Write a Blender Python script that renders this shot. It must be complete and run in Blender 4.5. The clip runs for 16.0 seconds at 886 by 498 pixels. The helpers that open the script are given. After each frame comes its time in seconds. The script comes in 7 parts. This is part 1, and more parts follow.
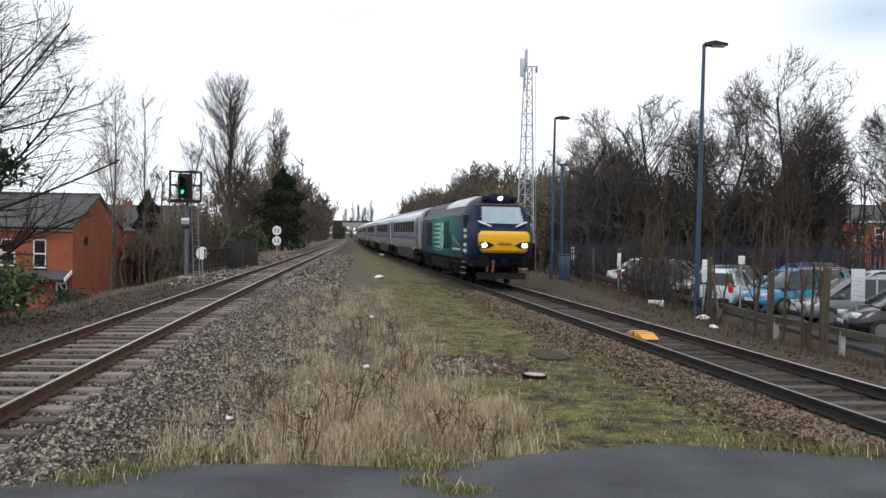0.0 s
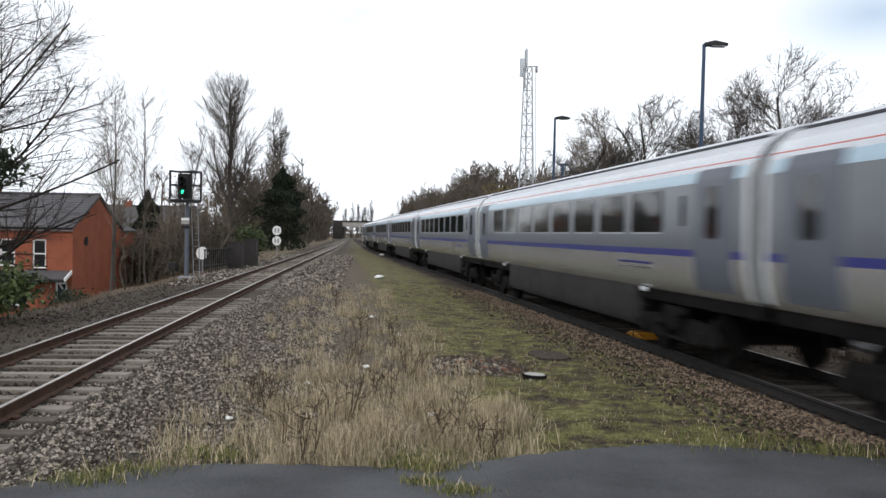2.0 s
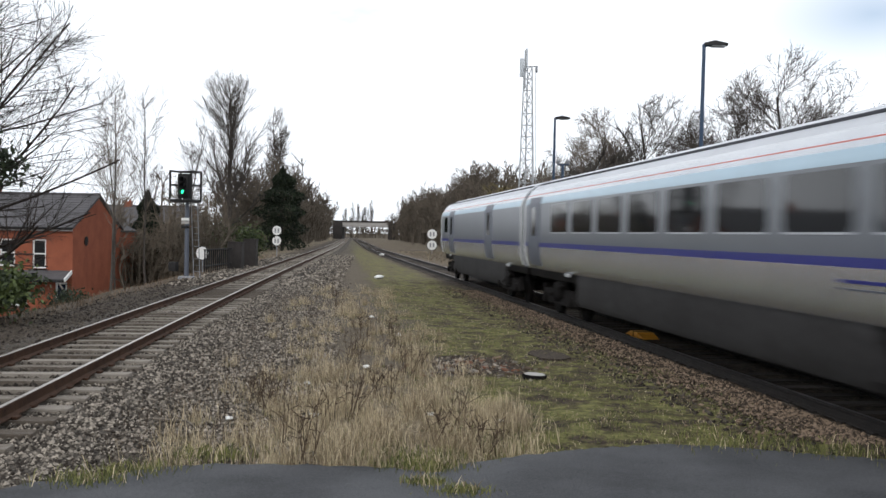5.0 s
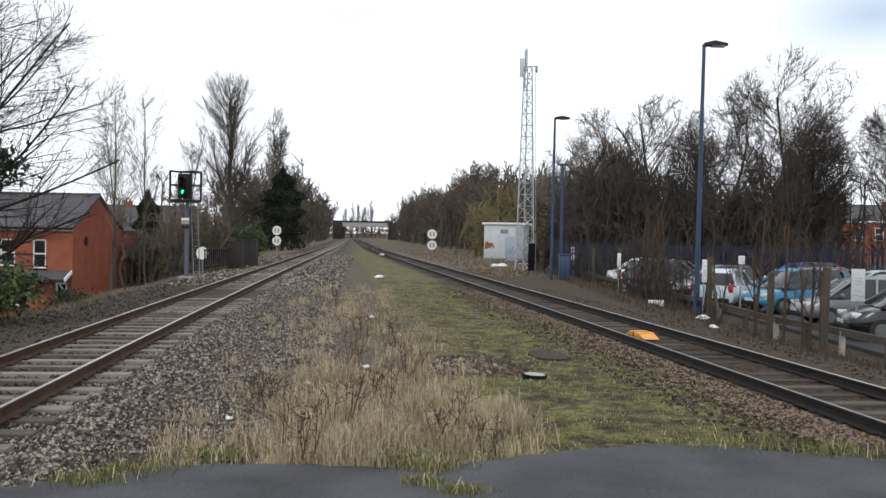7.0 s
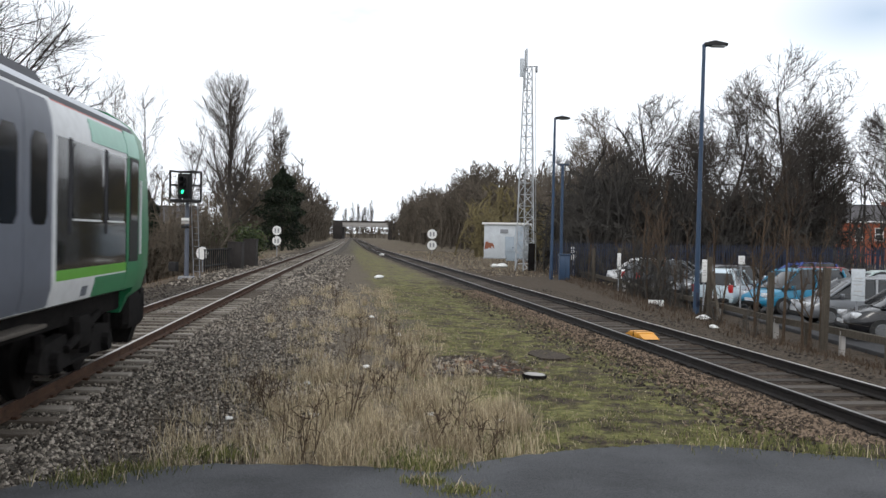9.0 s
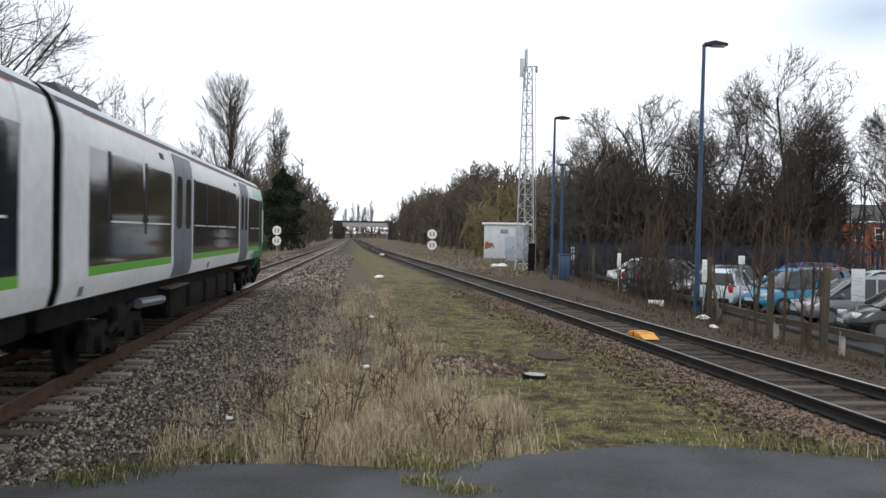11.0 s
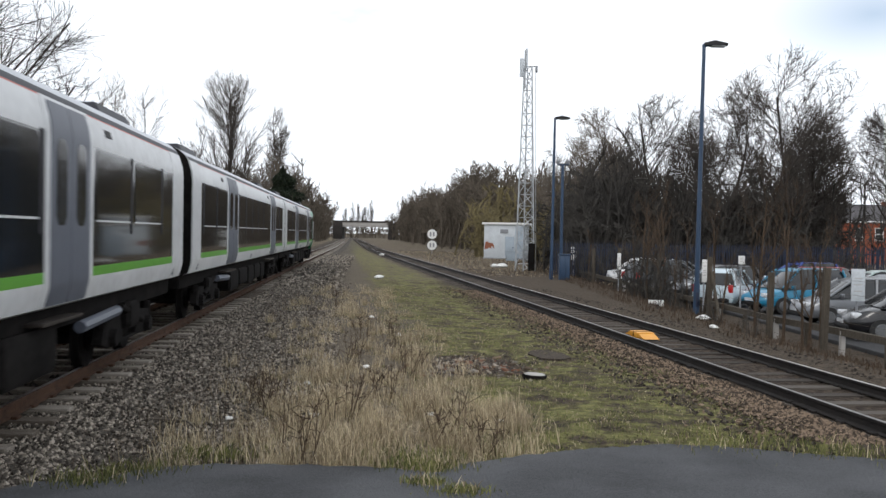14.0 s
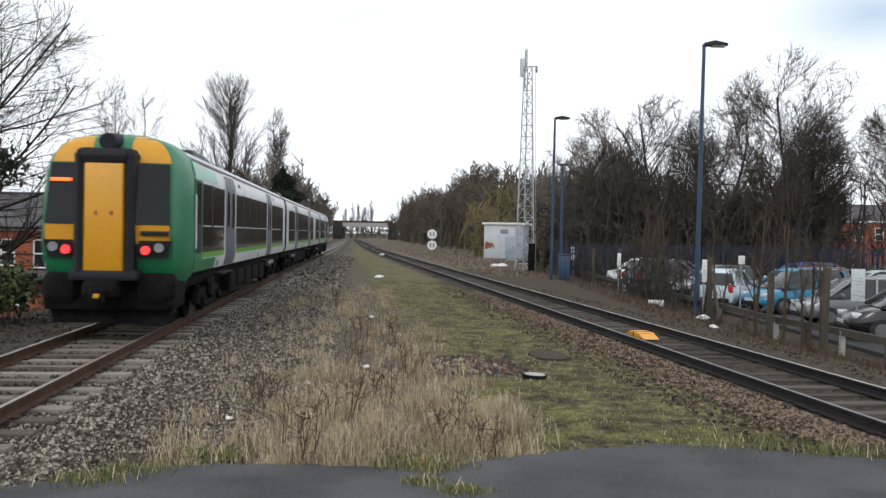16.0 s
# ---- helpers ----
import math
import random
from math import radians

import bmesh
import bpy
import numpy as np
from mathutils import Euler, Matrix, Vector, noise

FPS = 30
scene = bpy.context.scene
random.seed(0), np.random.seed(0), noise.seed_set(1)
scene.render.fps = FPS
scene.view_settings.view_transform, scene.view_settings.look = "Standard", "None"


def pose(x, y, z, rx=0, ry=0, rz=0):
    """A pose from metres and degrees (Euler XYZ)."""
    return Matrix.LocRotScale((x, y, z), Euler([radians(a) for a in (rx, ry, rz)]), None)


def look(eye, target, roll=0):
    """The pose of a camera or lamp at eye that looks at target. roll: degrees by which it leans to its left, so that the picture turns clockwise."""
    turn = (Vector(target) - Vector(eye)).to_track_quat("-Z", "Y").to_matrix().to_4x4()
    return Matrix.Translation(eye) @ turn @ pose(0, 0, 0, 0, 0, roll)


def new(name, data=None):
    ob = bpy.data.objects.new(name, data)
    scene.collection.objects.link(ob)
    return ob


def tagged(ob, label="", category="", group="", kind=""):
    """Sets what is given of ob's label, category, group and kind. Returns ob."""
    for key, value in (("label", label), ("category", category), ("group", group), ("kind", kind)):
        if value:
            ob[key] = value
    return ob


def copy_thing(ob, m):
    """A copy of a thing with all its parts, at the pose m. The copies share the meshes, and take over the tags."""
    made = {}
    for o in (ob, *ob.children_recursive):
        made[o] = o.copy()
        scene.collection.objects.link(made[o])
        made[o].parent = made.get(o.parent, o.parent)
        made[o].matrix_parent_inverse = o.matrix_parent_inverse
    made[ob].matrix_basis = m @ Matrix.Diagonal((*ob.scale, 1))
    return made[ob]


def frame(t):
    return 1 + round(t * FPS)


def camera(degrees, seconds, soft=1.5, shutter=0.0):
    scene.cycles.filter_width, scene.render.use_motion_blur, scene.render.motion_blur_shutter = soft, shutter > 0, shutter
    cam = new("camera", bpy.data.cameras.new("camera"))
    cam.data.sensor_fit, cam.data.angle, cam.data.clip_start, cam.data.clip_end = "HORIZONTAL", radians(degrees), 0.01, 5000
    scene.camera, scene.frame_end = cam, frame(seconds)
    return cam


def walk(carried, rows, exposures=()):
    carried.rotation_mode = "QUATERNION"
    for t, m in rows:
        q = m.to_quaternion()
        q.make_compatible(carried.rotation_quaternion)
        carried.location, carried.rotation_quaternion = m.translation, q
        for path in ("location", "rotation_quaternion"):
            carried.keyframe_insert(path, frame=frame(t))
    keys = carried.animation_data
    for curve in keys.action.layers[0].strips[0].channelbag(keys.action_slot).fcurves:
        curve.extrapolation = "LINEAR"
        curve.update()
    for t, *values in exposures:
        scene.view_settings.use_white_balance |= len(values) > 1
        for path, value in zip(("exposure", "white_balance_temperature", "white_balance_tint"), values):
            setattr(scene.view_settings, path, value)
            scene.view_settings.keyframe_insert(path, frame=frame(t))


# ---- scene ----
cam = camera(50.93, 16.0, soft=1.5, shutter=0.4)
EYE = (0.0, 0.0, 1.97)
CAM_POSE = look(EYE, (0.0, 100.0, 1.97 - 1.5443), 1.0)
walk(cam, [(0.0, CAM_POSE), (16.0, CAM_POSE)])

# ---- light ----
SUN_EL, SUN_AZ = radians(38), radians(200)
world = bpy.data.worlds.new("overcast_sky")
scene.world = world
world.use_nodes = True
wn, wl = world.node_tree.nodes, world.node_tree.links
wn.clear()
sky = wn.new("ShaderNodeTexSky")
sky.sky_type, sky.sun_disc = "NISHITA", False
sky.sun_elevation, sky.sun_rotation = SUN_EL, SUN_AZ
tc = wn.new("ShaderNodeTexCoord")
mp = wn.new("ShaderNodeMapping")
mp.inputs["Scale"].default_value = (1.0, 1.0, 2.6)
mp.inputs["Location"].default_value = (0.35, 0.1, 0.2)
cl = wn.new("ShaderNodeTexNoise")
cl.inputs["Scale"].default_value, cl.inputs["Detail"].default_value, cl.inputs["Roughness"].default_value = 2.6, 6, 0.55
rp = wn.new("ShaderNodeValToRGB")
rp.color_ramp.elements[0].position, rp.color_ramp.elements[1].position = 0.26, 0.40
rp.color_ramp.elements[0].color = (0.35, 0.35, 0.35, 1)
mixw = wn.new("ShaderNodeMix")
mixw.data_type = "RGBA"
mixw.inputs[7].default_value = (10.15, 10.6, 11.25, 1)
bg = wn.new("ShaderNodeBackground")
bg.inputs["Strength"].default_value = 0.12
wo = wn.new("ShaderNodeOutputWorld")
wl.new(tc.outputs["Generated"], mp.inputs["Vector"])
wl.new(mp.outputs["Vector"], cl.inputs["Vector"])
wl.new(cl.outputs["Fac"], rp.inputs["Fac"])
gap = wn.new("ShaderNodeVectorMath")
gap.operation = "DISTANCE"
gap.inputs[1].default_value = (0.405, 0.885, 0.195)
gr = wn.new("ShaderNodeMapRange")
gr.inputs["From Min"].default_value, gr.inputs["From Max"].default_value = 0.0, 0.13
gr.inputs["To Min"].default_value, gr.inputs["To Max"].default_value = 0.28, 1.0
gm = wn.new("ShaderNodeMath")
gm.operation = "MINIMUM"
stretch = wn.new("ShaderNodeMapping")
stretch.inputs["Scale"].default_value = (1, 1, 2.2)
stretch.inputs["Location"].default_value = (0, 0, -0.282)
wl.new(tc.outputs["Generated"], stretch.inputs["Vector"])
wl.new(stretch.outputs["Vector"], gap.inputs[0])
wl.new(gap.outputs["Value"], gr.inputs["Value"])
wl.new(gr.outputs["Result"], gm.inputs[0])
wl.new(rp.outputs["Color"], gm.inputs[1])
wl.new(gm.outputs[0], mixw.inputs[0])
wl.new(sky.outputs["Color"], mixw.inputs[6])
wl.new(mixw.outputs[2], bg.inputs["Color"])
wl.new(bg.outputs["Background"], wo.inputs["Surface"])
sun = new("sun", bpy.data.lights.new("sun", "SUN"))
sun.data.energy, sun.data.angle, sun.data.color = 0.9, radians(14), (1.0, 0.96, 0.91)
sun.matrix_world = look((-30, -60, 55), (0, 20, 0))
scene.view_settings.exposure = -0.05


# ---- materials ----
def mat(name, col, rough=0.7, metal=0.0, col2=None, scale=8.0, fine=60.0, bump=0.0, spread=0.25, spec=0.5, coat=0.0, rand=0.0, stretch=(1, 1, 1), island=False, ramp=(0.36, 0.64)):
    """A surface with a broad stain and a fine grain between col and col2, and fine relief."""
    m = bpy.data.materials.new(name)
    m.use_nodes = True
    n, l = m.node_tree.nodes, m.node_tree.links
    b = n["Principled BSDF"]
    col2 = col2 or tuple(c * (1 - spread) for c in col)
    t = n.new("ShaderNodeTexCoord")
    mpn = n.new("ShaderNodeMapping")
    mpn.inputs["Scale"].default_value = stretch
    l.new(t.outputs["Object"], mpn.inputs["Vector"])
    n1, n2 = n.new("ShaderNodeTexNoise"), n.new("ShaderNodeTexNoise")
    n1.inputs["Scale"].default_value, n1.inputs["Detail"].default_value = scale, 5
    n2.inputs["Scale"].default_value, n2.inputs["Detail"].default_value = fine, 3
    l.new(mpn.outputs["Vector"], n1.inputs["Vector"])
    l.new(mpn.outputs["Vector"], n2.inputs["Vector"])
    av = n.new("ShaderNodeMath")
    av.operation = "MULTIPLY_ADD"
    av.inputs[1].default_value = 0.5
    h = n.new("ShaderNodeMath")
    h.operation = "MULTIPLY"
    h.inputs[1].default_value = 0.5
    l.new(n1.outputs["Fac"], h.inputs[0])
    l.new(n2.outputs["Fac"], av.inputs[0])
    l.new(h.outputs[0], av.inputs[2])
    fac = av.outputs[0]
    if rand:
        src = n.new("ShaderNodeNewGeometry").outputs["Random Per Island"] if island else n.new("ShaderNodeObjectInfo").outputs["Random"]
        ad = n.new("ShaderNodeMath")
        ad.operation = "MULTIPLY_ADD"
        ad.inputs[1].default_value = rand
        l.new(src, ad.inputs[0])
        sb = n.new("ShaderNodeMath")
        sb.operation = "SUBTRACT"
        sb.inputs[1].default_value = rand / 2
        l.new(fac, sb.inputs[0])
        l.new(sb.outputs[0], ad.inputs[2])
        fac = ad.outputs[0]
    r = n.new("ShaderNodeValToRGB")
    r.color_ramp.elements[0].position, r.color_ramp.elements[1].position = ramp
    r.color_ramp.elements[0].color, r.color_ramp.elements[1].color = (*col2, 1), (*col, 1)
    l.new(fac, r.inputs["Fac"])
    l.new(r.outputs["Color"], b.inputs["Base Color"])
    b.inputs["Roughness"].default_value, b.inputs["Metallic"].default_value = rough, metal
    b.inputs["Specular IOR Level"].default_value, b.inputs["Coat Weight"].default_value = spec, coat
    if bump:
        bm_ = n.new("ShaderNodeBump")
        bm_.inputs["Strength"].default_value, bm_.inputs["Distance"].default_value = bump, 0.02
        l.new(n2.outputs["Fac"], bm_.inputs["Height"])
        l.new(bm_.outputs["Normal"], b.inputs["Normal"])
    return m


def glow(name, col, strength):
    m = bpy.data.materials.new(name)
    m.use_nodes = True
    b = m.node_tree.nodes["Principled BSDF"]
    b.inputs["Base Color"].default_value = (*col, 1)
    b.inputs["Emission Color"].default_value, b.inputs["Emission Strength"].default_value = (*col, 1), strength
    return m


def glass(name, col, rough=0.06):
    """Dark tinted pane that mirrors the surroundings."""
    m = mat(name, col, rough, spread=0.3, scale=1.5, fine=9)
    m.node_tree.nodes["Principled BSDF"].inputs["Specular IOR Level"].default_value = 0.6
    return m


def livery_material():
    """Train paint that fades from deep blue at both ends of the side to bright green in the middle; its colour also
    darkens towards the bottom.
    """
    m = mat("teal_green_train_paint", (0.0015, 0.20, 0.145), 0.5, col2=(0.001, 0.11, 0.10), scale=0.5, fine=3, spec=0.05)
    n, l = m.node_tree.nodes, m.node_tree.links
    b = n["Principled BSDF"]
    t = n.new("ShaderNodeTexCoord")
    sp = n.new("ShaderNodeSeparateXYZ")
    l.new(t.outputs["Object"], sp.inputs[0])
    r = n.new("ShaderNodeValToRGB")
    mr = n.new("ShaderNodeMapRange")
    mr.inputs["From Min"].default_value, mr.inputs["From Max"].default_value = -7.7, 7.7
    l.new(sp.outputs["Y"], mr.inputs["Value"])
    e = r.color_ramp.elements
    e[0].position, e[0].color = 0.0, (0, 0, 0, 1)
    e[1].position, e[1].color = 0.5, (1, 1, 1, 1)
    for p, v in ((0.26, 0.25), (0.72, 0.7), (1.0, 0.25)):
        x = e.new(p)
        x.color = (v, v, v, 1)
    l.new(mr.outputs["Result"], r.inputs["Fac"])
    mx = n.new("ShaderNodeMix")
    mx.data_type = "RGBA"
    mx.inputs[6].default_value = (0.002, 0.020, 0.042, 1)
    ramp_out = b.inputs["Base Color"].links[0].from_socket
    # Colour is darkened towards the bottom of the side.
    low = n.new("ShaderNodeMapRange")
    low.inputs["From Min"].default_value, low.inputs["From Max"].default_value = 1.0, 1.9
    low.inputs["To Min"].default_value = 0.1
    l.new(sp.outputs["Z"], low.inputs["Value"])
    both_ways = n.new("ShaderNodeMath")
    both_ways.operation = "MULTIPLY"
    l.new(r.outputs["Color"], both_ways.inputs[0])
    l.new(low.outputs["Result"], both_ways.inputs[1])
    l.new(both_ways.outputs[0], mx.inputs[0])
    l.new(ramp_out, mx.inputs[7])
    l.new(mx.outputs[2], b.inputs["Base Color"])
    return m


def ground_material():
    """Earth, straw, moss and stones, laid by the zones of the site."""
    m = bpy.data.materials.new("ground_mix")
    m.use_nodes = True
    n, l = m.node_tree.nodes, m.node_tree.links
    b = n["Principled BSDF"]
    b.inputs["Roughness"].default_value, b.inputs["Specular IOR Level"].default_value = 0.95, 0.15
    t = n.new("ShaderNodeTexCoord")
    at = n.new("ShaderNodeVertexColor")
    at.layer_name = "zone"
    sp = n.new("ShaderNodeSeparateColor")
    l.new(at.outputs["Color"], sp.inputs["Color"])

    def noise_ramp(scale, c0, c1, lo=0.38, hi=0.62, detail=6):
        x = n.new("ShaderNodeTexNoise")
        x.inputs["Scale"].default_value, x.inputs["Detail"].default_value, x.inputs["Roughness"].default_value = scale, detail, 0.65
        l.new(t.outputs["Object"], x.inputs["Vector"])
        r = n.new("ShaderNodeValToRGB")
        r.color_ramp.elements[0].position, r.color_ramp.elements[1].position = lo, hi
        r.color_ramp.elements[0].color, r.color_ramp.elements[1].color = (*c0, 1), (*c1, 1)
        l.new(x.outputs["Fac"], r.inputs["Fac"])
        return r.outputs["Color"], x.outputs["Fac"]

    def mix(a, c, f):
        x = n.new("ShaderNodeMix")
        x.data_type = "RGBA"
        l.new(f, x.inputs[0])
        l.new(a, x.inputs[6])
        l.new(c, x.inputs[7])
        return x.outputs[2]

    earth, hf = noise_ramp(9, (0.019, 0.014, 0.010), (0.082, 0.062, 0.047))
    straw, _ = noise_ramp(14, (0.09, 0.07, 0.046), (0.27, 0.225, 0.16))
    green, _ = noise_ramp(7, (0.078, 0.076, 0.028), (0.205, 0.195, 0.075))
    stone, sf = noise_ramp(22, (0.022, 0.019, 0.016), (0.14, 0.122, 0.10))
    patch, pf = noise_ramp(2.2, (0, 0, 0), (1, 1, 1), 0.41, 0.58)
    ml = n.new("ShaderNodeMath")
    ml.operation = "MULTIPLY"
    l.new(sp.outputs["Red"], ml.inputs[0])
    l.new(patch, ml.inputs[1])
    c = mix(earth, straw, sp.outputs["Green"])
    c = mix(c, green, ml.outputs[0])
    c = mix(c, stone, sp.outputs["Blue"])
    l.new(c, b.inputs["Base Color"])
    bu = n.new("ShaderNodeBump")
    bu.inputs["Strength"].default_value, bu.inputs["Distance"].default_value = 0.9, 0.05
    l.new(sf, bu.inputs["Height"])
    l.new(bu.outputs["Normal"], b.inputs["Normal"])
    return m


